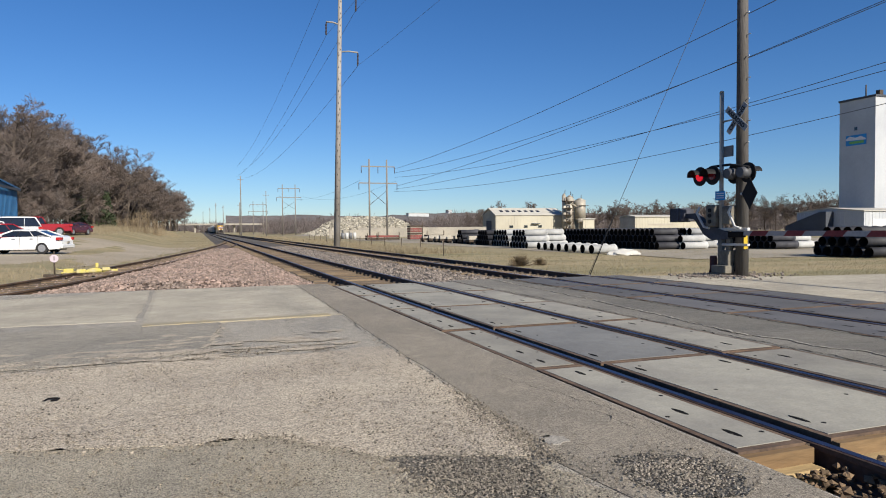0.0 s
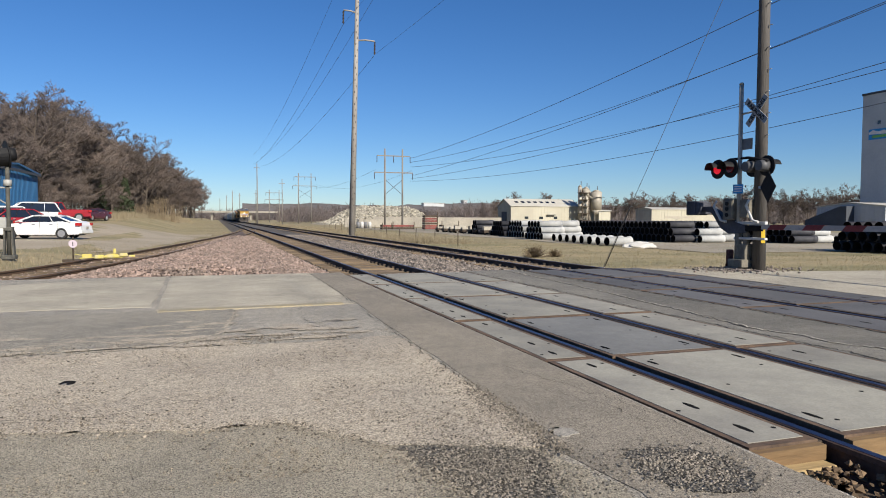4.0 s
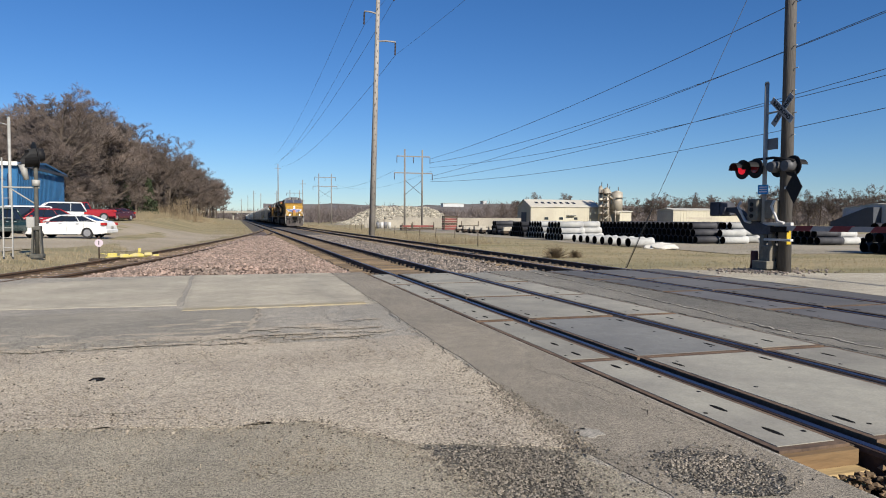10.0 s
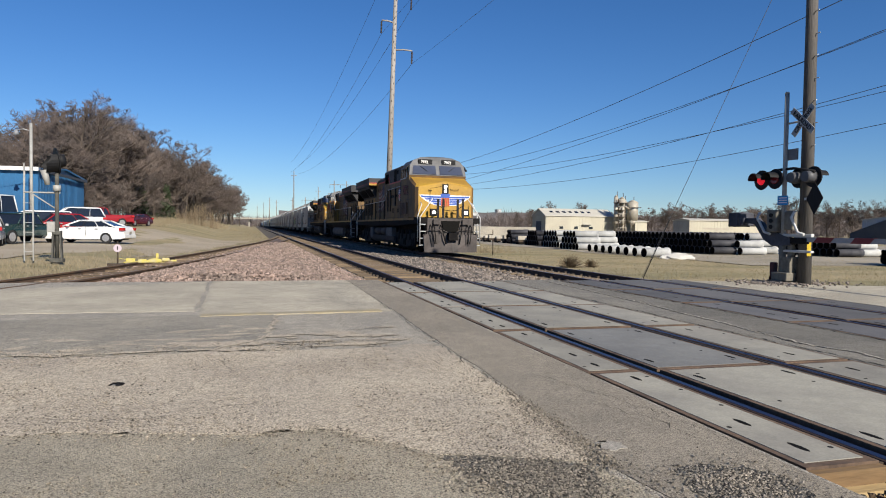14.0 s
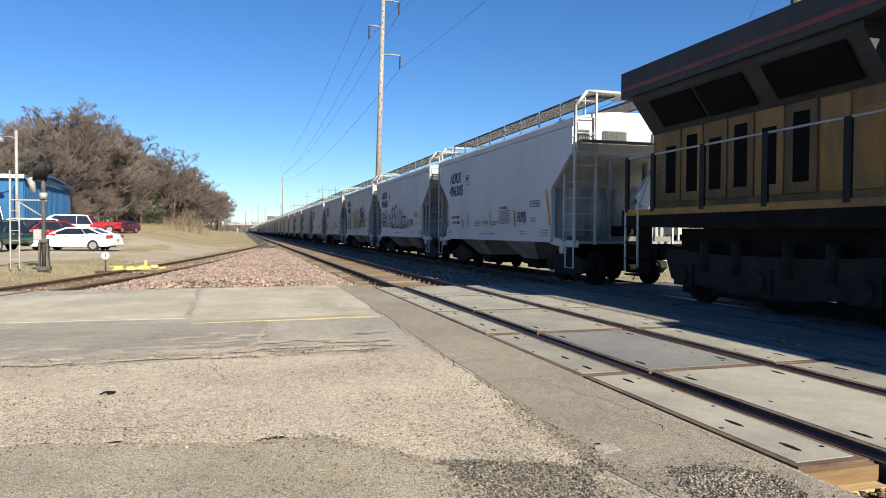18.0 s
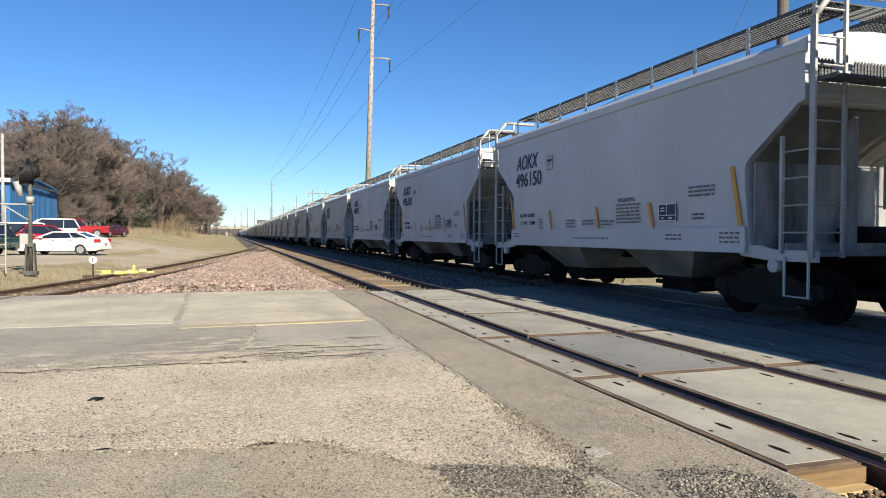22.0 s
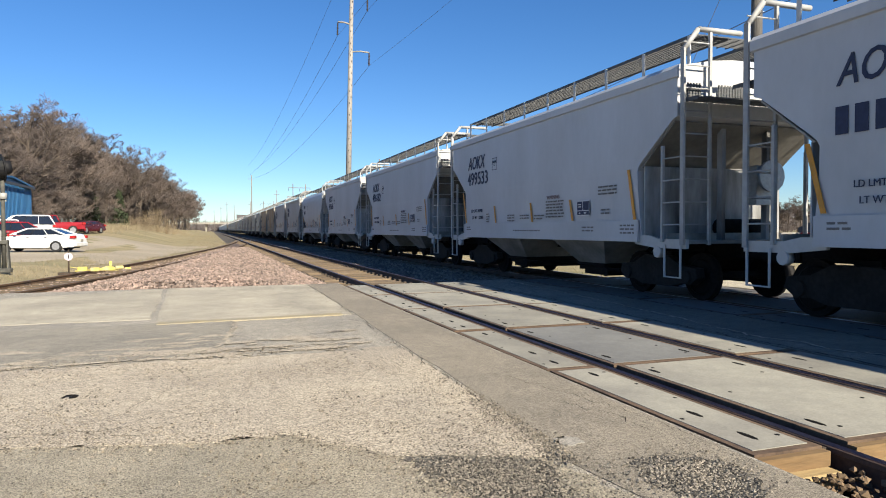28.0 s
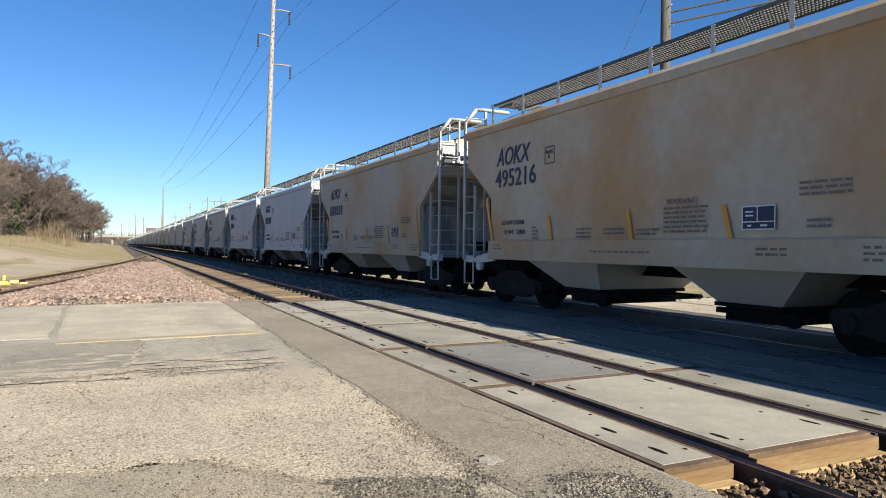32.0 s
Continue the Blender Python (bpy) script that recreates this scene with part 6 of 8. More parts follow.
DULL_RED = mat("dark_red_lens", (0.16, 0.01, 0.012), 0.2, fine=10, var=0.1, bump=0)


def wire(name, p, q, sag, r, label):
    p, q = Vector(p), Vector(q)
    bm = BM()
    n = 24
    pts = [p.lerp(q, k / n) - Vector((0, 0, 4 * sag * (k / n) * (1 - k / n))) for k in range(n + 1)]
    pipe_run(bm, pts, r, 4)
    return solid(name, bm, WIRE, label, "wire")


# tall steel transmission pole with davit arms
pole = thing("transmission_pole", "tall tapered steel transmission pole with short arms", "utility pole", pose(12.02, 62, -0.5, 0, 1.5, 0))
bm = BM()
tube(bm, (0, 0, 0), (0, 0, 26.5), 0.30, 0.16, n=12)
part("shaft", bm, STEEL_POLE, pole)
for z, e, w in ((20.9, -1, 1.25), (18.4, 1, 1.75), (23.4, 1, 1.5), (25.6, -1, 1.2)):
    arm = part("arm", pipe_run(BM(), [(0, 0, z - 0.12), (e * w * 0.5, 0, z + 0.02), (e * w, 0, z)], 0.07, 6), STEEL_POLE, pole)
    bm = BM()
    prof = [(0.05 if k % 2 else 0.10, z - 0.1 - 0.065 * k) for k in range(18)]
    rings(bm, [[(e * w + r_ * math.cos(i * 0.7854), r_ * math.sin(i * 0.7854), h_) for i in range(8)] for r_, h_ in prof])
    part("insulator", bm, INSUL, arm, "dark insulator string")
bm = BM()
for k in range(40):
    w = 0.30 - 0.14 * (3 + 0.55 * k) / 26.5
    e = (-1) ** k
    box(bm, e * w * 0.3 - 0.03, e * w * 0.3 + 0.03, -w - 0.012, -w * 0.6, 3 + 0.55 * k, 3.13 + 0.55 * k)
tagged(part("climbing_pegs", bm, WOOD, pole), kind="stuff")
for x, z, x2, z2 in ((11.32, 19.2, 9.3, 15.4), (14.3, 16.7, 11.2, 15.0), (14.08, 21.7, 11.0, 17.0), (11.4, 24.0, 9.4, 18.0)):
    wire("power_line", (x, 62, z), (x2, 182, z2), 2.2, 0.016, "thin power line strung between the poles")
    wire("power_line", (x, 62, z), (x + 0.4, -90, z + 1.0), 2.6, 0.010, "thin power line strung between the poles")
for x, y, z, r in ((10.2, 182, 15.6, 0.2), (6.6, 300, 13.2, 0.22), (9.6, 302, 12.2, 0.22), (13.0, 240, 11.0, 0.2), (5.8, 420, 15, 0.22), (15.5, 170, 11, 0.14), (2.0, 420, 13, 0.22)):
    p = thing("utility_pole", "plain wooden utility pole standing by the tracks", "utility pole", pose(x, y, -0.6), "line of utility poles")
    part("shaft", tube(BM(), (0, 0, 0), (0, 0, z + 0.6), r * 0.85, r * 0.55, n=8), GREY_WOOD, p)
    part("crossarm", box(BM(), -0.75, 0.75, -0.04, 0.04, z - 0.5, z - 0.4), GREY_WOOD, p)


def h_frame(x, y, h, gap, label):
    f = thing("h_frame_tower", label, "transmission tower", pose(x, y, -0.6), "wooden transmission towers")
    for e in (0, 1):
        part("pole", tube(BM(), (e * gap, 0, 0), (e * gap, 0, h + 0.6), 0.2, 0.15, n=8), GREY_WOOD, f)
    for z, o in ((h - 0.9, 1.6), (h - 4.2, 2.1)):
        part("crossarm", box(BM(), -o, gap + o, -0.08, 0.08, z, z + 0.2), GREY_WOOD, f)
    for a, b in (((0, h - 5.5), (gap, h - 8.5)), ((gap, h - 5.5), (0, h - 8.5))):
        part("brace", tube(BM(), (a[0], 0, a[1]), (b[0], 0, b[1]), 0.05, n=5), WOOD, f)
    for px, z in ((-1.6, h - 0.9), (gap + 1.6, h - 0.9), (gap / 2, h - 0.9), (-2.1, h - 4.2), (gap + 2.1, h - 4.2)):
        part("insulator", tube(BM(), (px, 0, z), (px, 0, z - 1.2), 0.07, n=6), INSUL, f)
    return f


h_frame(31.8, 130, 15.2, 3.6, "tall wooden H-frame transmission tower in the field")
h_frame(28.6, 250, 18.0, 4.6, "distant wooden H-frame transmission tower")
h_frame(24.0, 330, 15.0, 4.6, "distant wooden H-frame transmission tower")
for x0, z0, x, z, sag in ((36.99, 13.41, 38.14, 17.89, 1.57), (37.0, 12.62, 48.57, 19.58, 2.67), (37.59, 10.04, 48.56, 18.97, 1.63), (37.0, 11.72, 48.78, 14.32, 2.14), (37.0, 9.34, 48.75, 14.62, 1.83), (37.0, 8.89, 48.88, 11.96, 2.38)):
    p, q = Vector((x0, 130, z0)), Vector((x, 40, z))
    wire("power_line", p, p + (q - p) * 1.3, sag, 0.03, "thin power line crossing the pipe yard")
for x in (-1, 1):
    wire("power_line", (33.6 + 3.7 * x, 130, 11), (31 + 4 * x, 250, 14), 2.5, 0.02, "thin power line strung between the towers")

# wooden pole beside the crossing, with its guy
wp = thing("utility_pole", "thick weathered wooden utility pole beside the crossing gate", "utility pole", pose(13.32, 13.7, -0.3, 0, -0.1, 0))
part("shaft", tube(BM(), (0, 0, 0), (0, 0, 11.5), 0.165, 0.12, n=14), WOOD, wp)
part("marker_strip", box(BM(), 0.0, 0.09, -0.205, -0.185, 1.0, 1.42), mat("yellow_marker", (0.6, 0.42, 0.03), 0.5, fine=20, var=0.1), wp, "yellow plastic marker strip", at=pose(0, 0, 0, 0, 0, -32))
for k in range(14):
    part("pole_step", tube(BM(), (0, -0.1, 3.2 + 0.55 * k), (0.03 * (-1) ** k, -0.25, 3.2 + 0.55 * k), 0.012, n=5), GALV, wp)
wire("guy_wire", (11.2, 17.7, -0.2), (13.5, 13.35, 10.2), 0.0, 0.007, "thin steel guy wire anchored in the grass")
part("guy_guard", tube(BM(), (11.2, 17.7, -0.3), (11.6, 16.92, 1.6), 0.013, n=6), BLACK, bpy.data.objects["guy_wire"])
for z in (7.4, 7.7, 9.8):
    wire("overhead_cable", (13.3, 13.7, z), (40, -14, z + 9), 1.2, 0.03 if z < 9 else 0.018, "black overhead cable leaving the pole")

# crossing signal with gate
MAROON_GEAR = mat("dark_red_gear", (0.07, 0.022, 0.022), 0.7, fine=20, var=0.25, bump=0.1)
sig = thing("crossing_signal", "grey crossing signal mast with red lights and lowered gate", "crossing signal", pose(13.1, 14.2, 0))
part("mast", tube(BM(), (0, 0, -0.1), (0, 0, 4.82), 0.056, n=14), ALU, sig, "dull aluminium mast")
part("mast_cap", tube(BM(), (0, 0, 4.82), (0, 0, 4.87), 0.064, 0.04, n=14), ALU, sig)
base = BM()
box(base, -0.24, 0.24, -0.24, 0.24, -0.1, 0.05)
tube(base, (0, 0, 0.04), (0, 0, 0.95), 0.10, 0.085, n=12)
for a_ in range(4):
    tube(base, (0.2 * math.cos(a_ * 1.571 + 0.78), 0.2 * math.sin(a_ * 1.571 + 0.78), 0.02), (0.2 * math.cos(a_ * 1.571 + 0.78), 0.2 * math.sin(a_ * 1.571 + 0.78), 0.16), 0.03, n=6)
box(base, -0.08, 0.24, -0.33, -0.03, 0.05, 0.66)
box(base, -0.2, 0.28, -0.36, 0.16, 0.05, 0.26)
part("base", bevel(base, 0.015), SILO_GREY, sig, "weathered cast mast base")
part("junction_box", bevel(box(BM(), -0.02, 0.14, -0.30, -0.16, 0.2, 1.1), 0.02), SILO_GREY, sig, "weathered narrow junction box")
part("cable", pipe_run(BM(), [(0.05, -0.2, 1.2), (0.1, -0.34, 0.9), (0.08, -0.3, 0.5), (0.1, -0.36, 0.1)], 0.014, 6), BLACK, sig, "loose black cable")
part("latch_gear", bevel(box(BM(), -0.08, 0.08, 0.22, 0.36, 0.12, 0.5), 0.02), MAROON_GEAR, sig, "dark red latch gear")
part("latch_lever", tube(BM(), (0, 0.3, 0.45), (0, 0.42, 0.02), 0.035, n=6), MAROON_GEAR, sig)
# crossbuck: two lettered blades that face the near road
for a, word in ((42, "RAILROAD"), (-48, "CROSSING")):
    m = Matrix.Translation((-0.08 - 0.02 * (a > 0), -0.62, 4.05)) @ Matrix.Rotation(radians(a), 4, "X") @ Matrix.Scale(0.74, 4)
    bm = BM()
    box(bm, -0.008, 0.008, -0.61, 0.61, -0.115, 0.115)
    bl = part("crossbuck_blade", bm, SIGN_WHITE, sig, "white crossbuck blade with black letters", at=m)
    me = letters(word, 0.2, BLACK, 0.003, 0, 0.006)
    w = max(v.co.x for v in me.vertices)
    part("lettering", me, BLACK, bl, at=Matrix.Translation((0, 0, -0.07)) @ on_side(-0.012, w / 2, 0))
bm = BM()
box(bm, 0.02, 0.06, -0.36, 0.1, 3.12, 3.4)
part("sign_back", bm, LOCO_GREY, sig, "grey back of a small sign")
part("sign_bracket", tube(BM(), (0, 0, 4.05), (-0.06, -0.62, 4.05), 0.025, n=6), ALU, sig)
part("light_arm", pipe_run(BM(), [(0, 0.85, 2.78), (0, 0.3, 2.9), (0, -0.3, 2.9), (0, -0.95, 2.78)], 0.035, 6), BLACK, sig)
for y, e, lit in ((0.68, -1, True), (0.2, -1, False), (-0.34, 1, False), (-0.8, 1, False)):
    bm = BM()
    tube(bm, (e * 0.10, y, 2.66), (e * 0.13, y, 2.66), 0.26, n=20)
    disc = part("backing_disc", bm, BLACK, sig, "black backing disc")
    part("lamp_housing", tube(BM(), (-e * 0.16, y, 2.66), (e * 0.1, y, 2.66), 0.13, 0.16, n=14), CAB_GREY if e > 0 else BLACK, disc)
    part("lens", tube(BM(), (e * 0.13, y, 2.66), (e * 0.16, y, 2.66), 0.135, 0.12, n=16), LIGHT_RED if lit else DULL_RED, disc, "red lens")
    hood = BM()
    for k in range(9):
        a0, a1 = math.pi * k / 9 - 0.15, math.pi * (k + 1) / 9 - 0.15
        v = [hood.verts.new((e * x, y + 0.17 * math.cos(a), 2.66 + 0.17 * math.sin(a))) for x, a in ((0.13, a0), (0.13, a1), (0.42, a1), (0.42, a0))]
        hood.faces.new(v)
    part("visor", hood, BLACK, disc, "black lamp visor")
bm = BM()
box(bm, -0.09, -0.075, -0.13, 0.13, 1.98, 2.22)
sb = part("notice_plate", bm, SIGN_BLUE, sig, "small blue notice plate with illegible lines", at=pose(0, 0, 0, 0, 0, 25))
bm = BM()
for k in range(3):
    box(bm, -0.092, -0.0905, -0.1, 0.1, 2.03 + 0.06 * k, 2.055 + 0.06 * k)
part("notice_line", bm, WHITE, sb)
# gate machine and arm: the arm lies across the road, the counterweight reaches the other way
COUNTER = mat("dark_blue_grey_iron", (0.055, 0.058, 0.075), 0.75, alt=(0.035, 0.036, 0.045), big=2, fine=15, var=0.2, bump=0.1)
gm = part("gate_machine", bevel(box(BM(), -0.17, 0.17, 0.06, 0.42, 1.28, 1.86), 0.03), SILO_GREY, sig, "grey gate mechanism")
bm = BM()
for z in (1.42, 1.58, 1.72):
    tube(bm, (-0.2, 0.24, z), (-0.165, 0.24, z), 0.055, n=10)
part("cable_gland", bm, BLACK, gm)
part("motor_box", bevel(box(BM(), -0.12, 0.12, -0.42, -0.14, 1.34, 1.82), 0.02), SILO_GREY, gm, "small grey motor box")
part("gate_bracket", bevel(box(BM(), -0.05, 0.05, -0.95, 0.55, 1.17, 1.25), 0.01), HOP_WHITE, gm, "white gate bracket")
part("gate_bracket", bevel(box(BM(), -0.05, 0.05, -0.95, 0.12, 0.78, 0.84), 0.01), HOP_WHITE, gm, "white gate bracket")
for y0, y1 in ((0.5, 0.78), (-0.62, -0.4)):
    part("counter_arm", pipe_run(BM(), [(-0.14, y0 - 0.2, 1.24), (-0.14, y0, 1.28), (-0.14, y1, 1.66), (-0.14, y1 - 0.1, 1.8)], 0.034, 8), HOP_WHITE, gm, "white bent counterweight arm")
bm = BM()
prism(bm, [(-0.3, 0.95), (0.3, 0.92), (0.62, 1.08), (0.95, 1.5), (1.4, 1.54), (1.4, 1.66), (0.9, 1.66), (0.5, 1.36), (-0.3, 1.14)], "x", -0.07, 0.07)
part("counter_beam", bevel(bm, 0.01), COUNTER, gm, "dark curved counterweight beam")
part("counterweight", bevel(box(BM(), -0.2, 0.2, 1.4, 1.85, 1.42, 1.82), 0.02), COUNTER, gm, "dark iron counterweight")
for y in (1.36, 1.46):
    part("weight_plate", bevel(box(BM(), -0.23, 0.23, y - 0.035, y + 0.035, 1.45, 1.79), 0.012), COUNTER, gm)
part("gate_pivot", bevel(box(BM(), -0.06, 0.06, -0.8, 0.16, 1.0, 1.15), 0.01), DARK, gm)
GATE_RED = mat("dull_red_sheet", (0.15, 0.0188, 0.0225), 0.6, fine=15, var=0.15)
GATE_WHITE = mat("dull_white_sheet", (0.28, 0.273, 0.28), 0.6, fine=15, var=0.12)
arm = part("gate_arm", box(BM(), -0.03, 0.03, -10.5, -0.4, 1.05, 1.17), GATE_WHITE, sig, "lowered red and white gate arm")
for k in range(9):
    y = -1.0 - 1.05 * k
    bm = BM()
    prism(bm, [(y, 1.045), (y - 0.5, 1.045), (y - 0.62, 1.175), (y - 0.12, 1.175)], "x", -0.036, 0.036)
    part("red_band", bm, GATE_RED, arm, "red band")
rnd = random.Random(8)
stones("gravel_patch", [(13.2 + rnd.gauss(0, 0.7), 14.1 + rnd.gauss(0, 0.45), 0.0) for _ in range(500)], 0.02, 0.05, GREY_BALLAST, "loose gravel round the signal's foot", 12)
bm = BM()
prism(bm, [(0, 0.3), (0.28, 0), (0, -0.3), (-0.28, 0)], "x", -0.006, 0.006)
dia = thing("warning_sign", "black back of a diamond warning sign on the pole", "sign", pose(13.13, 13.26, 2.12, 0, 0, -5))
part("plate", bm, BLACK, dia, at=Matrix.Scale(1.35, 4, (0, 0, 1)))
part("bracket", box(BM(), 0.007, 0.1, 0.1, 0.36, -0.03, 0.03), GALV, dia)

# older signal on the near side of the siding
IRON_BASE = mat("weathered_dark_iron", (0.085, 0.083, 0.072), 0.8, alt=(0.05, 0.048, 0.042), big=3, fine=15, var=0.25, bump=0.1)
s2 = thing("crossing_signal", "old crossing signal with black hooded light and ladder", "crossing signal", pose(-6.27, 24.8, 0.0))
part("mast", tube(BM(), (0, 0, 0), (0, 0, 3.3), 0.062, n=12), IRON_BASE, s2, "dull grey mast")
for e in (-1, 1):
    part("base_leg", prism(BM(), [(e * 0.17, 0), (e * 0.12, 0), (e * 0.075, 0.98), (e * 0.12, 0.98)], "y", -0.1, 0.1), IRON_BASE, s2, "dark iron base leg")
part("base", bevel(box(BM(), -0.2, 0.2, -0.16, 0.16, -0.05, 0.09), 0.02), IRON_BASE, s2, "cast iron foot")
part("base_collar", bevel(box(BM(), -0.13, 0.13, -0.12, 0.12, 0.86, 1.0), 0.02), IRON_BASE, s2)
part("base_box", bevel(box(BM(), -0.28, -0.04, -0.14, 0.14, 0.95, 1.3), 0.02), ALU, s2)
aim = Vector((-0.9, -0.42, -0.14)).normalized()
across = Vector((-aim.y, aim.x, 0)).normalized()
above = aim.cross(across) * -1
centre = Vector((0.02, 0, 3.3))
bm = BM()
tube(bm, centre, centre + aim * 0.035, 0.44, n=24)
tube(bm, centre - aim * 0.22, centre, 0.2, 0.24, n=16)
shield = part("hooded_light", bm, BLACK, s2, "black round signal shield")
hood = BM()
outer = []
for out in (0.03, 0.4):
    arc = [radians(-35 + 250 * k / 16) for k in range(17)]
    ring = [(0.36, a_) for a_ in arc] + [(0.345, a_) for a_ in reversed(arc)]
    outer.append([centre + aim * (out - (0.16 if out > 0.1 and math.sin(a_) < 0.2 else 0.0)) + across * r_ * math.cos(a_) + above * r_ * math.sin(a_) for r_, a_ in ring])
part("visor", rings(hood, outer), BLACK, shield, "long black tunnel visor")
part("lens", tube(BM(), centre + aim * 0.035, centre + aim * 0.06, 0.2, n=16), DULL_RED, shield, "dark lens")
part("lamp", tube(BM(), (-0.24, -0.1, 2.5), (-0.34, -0.14, 2.98), 0.075, 0.12, n=12), ALU, s2, "grey lamp")
part("lamp_cap", tube(BM(), (0, 0, 2.3), (0, 0, 2.5), 0.12, n=12), ALU, s2)
part("bracket", pipe_run(BM(), [(0.1, 0, 2.25), (-0.95, 0, 2.25), (-0.95, 0, 2.95)], 0.03, 6), ALU, s2)
part("brace", tube(BM(), (0, 0, 1.7), (-0.75, 0, 2.22), 0.025, n=6), ALU, s2)
lad = part("ladder", box(BM(), -0.98, -0.94, -0.02, 0.02, 0.0, 3.2), ALU, s2, "narrow grey ladder")
part("ladder_rail", box(BM(), -0.72, -0.68, -0.02, 0.02, 0.0, 2.2), ALU, lad)
for k in range(6):
    part("rung", tube(BM(), (-0.96, 0, 0.3 + 0.32 * k), (-0.7, 0, 0.3 + 0.32 * k), 0.012, n=5), ALU, lad)

# switch stand target, throw gear and derail
st = thing("switch_marker", "low switch marker with a pale disc on a post", "switch stand", pose(-4.3, 24.0, -0.1))
part("post", tube(BM(), (0, 0, 0), (0, 0, 0.78), 0.025, n=8), RUST, st)
part("disc", tube(BM(), (0, -0.03, 0.56), (0, -0.015, 0.56), 0.125, n=18), mat("pale_pink_sheet", (0.465, 0.39, 0.435), 0.6, fine=20, var=0.1), st, "pale round target")
part("mark", box(BM(), -0.012, 0.012, -0.036, -0.03, 0.5, 0.63), BLACK, st)
part("foot", box(BM(), -0.3, 0.2, -0.1, 0.1, -0.02, 0.06), RUST, st)
SAFETY = mat("safety_yellow_paint", (0.465, 0.39, 0.09), 0.7, alt=(0.413, 0.36, 0.195), big=4, fine=20, var=0.12)
dr = thing("derail", "bright yellow derail clamped over the siding rail", "derail", pose(-3.1, 23.6, 0.0, 0, 0, 8) @ Matrix.Scale(0.62, 4))
bm = BM()
prism(bm, [(-0.5, 0.02), (0.5, 0.02), (0.46, 0.12), (0.2, 0.17), (0.05, 0.27), (-0.12, 0.2), (-0.4, 0.16)], "y", -0.13, 0.13)
part("wedge_block", bevel(bm, 0.04, 2), SAFETY, dr)
part("clamp", bevel(box(BM(), -0.85, -0.4, -0.3, -0.05, 0.0, 0.2), 0.04), SAFETY, dr)
part("clamp", bevel(box(BM(), 0.3, 0.7, -0.2, 0.06, 0.08, 0.26), 0.04), SAFETY, dr)
part("flag", bevel(box(BM(), 0.02, 0.16, -0.03, 0.03, 0.25, 0.5), 0.02), SAFETY, dr)
part("lever", box(BM(), 0.75, 1.05, 0.28, 0.36, 0.05, 0.14), SAFETY, dr)
part("throw_rod", tube(BM(), (-0.8, -0.2, 0.08), (-1.5, -0.5, 0.06), 0.035, n=6), SAFETY, dr)
dr2 = thing("derail_stand", "small yellow derail stand beside the rail", "derail", pose(-4.1, 25.2, -0.05) @ Matrix.Scale(0.75, 4))
part("housing", bevel(box(BM(), -0.2, 0.2, -0.12, 0.12, 0, 0.16), 0.02), SAFETY, dr2)
part("handle", tube(BM(), (-0.2, 0, 0.1), (-0.5, 0, 0.16), 0.02, n=6), SAFETY, dr2)
hk = solid("metal_hook", pipe_run(BM(), [(-0.09, 0.0, 0.02), (-0.03, 0.07, 0.025), (0.06, 0.07, 0.02), (0.1, 0.01, 0.02), (0.06, -0.05, 0.02), (-0.02, -0.05, 0.02)], 0.012, 6), DARK, "rusty bent metal hook lying on the road", "scrap", pose(-1.04, 5.69, 0.012, 0, 0, 20) @ Matrix.Scale(0.55, 4))

# ---- buildings ----
BLUE_WALL = mat("blue_ribbed_sheet", (0.016, 0.104, 0.24), 0.5, alt=(0.02, 0.088, 0.2), big=0.3, fine=6, var=0.1, bump=0.05)
CREAM = mat("cream_ribbed_sheet", (0.4, 0.373, 0.293), 0.6, alt=(0.347, 0.32, 0.253), big=0.2, fine=4, var=0.08, bump=0.05)
PALE = mat("pale_grey_sheet", (0.406, 0.42, 0.433), 0.6, alt=(0.35, 0.363, 0.385), big=0.15, fine=3, var=0.06, bump=0.05)
ROOF_PALE = mat("pale_metal_roof", (0.429, 0.406, 0.351), 0.55, fine=4, var=0.1, bump=0.05)
ROOF_DARK = mat("dark_roof", (0.049, 0.056, 0.07), 0.7, fine=4, var=0.15)
SILO = mat("silo_steel", (0.36, 0.331, 0.274), 0.55, 0.2, alt=(0.288, 0.259, 0.216), big=0.5, fine=5, var=0.1, bump=0.05)


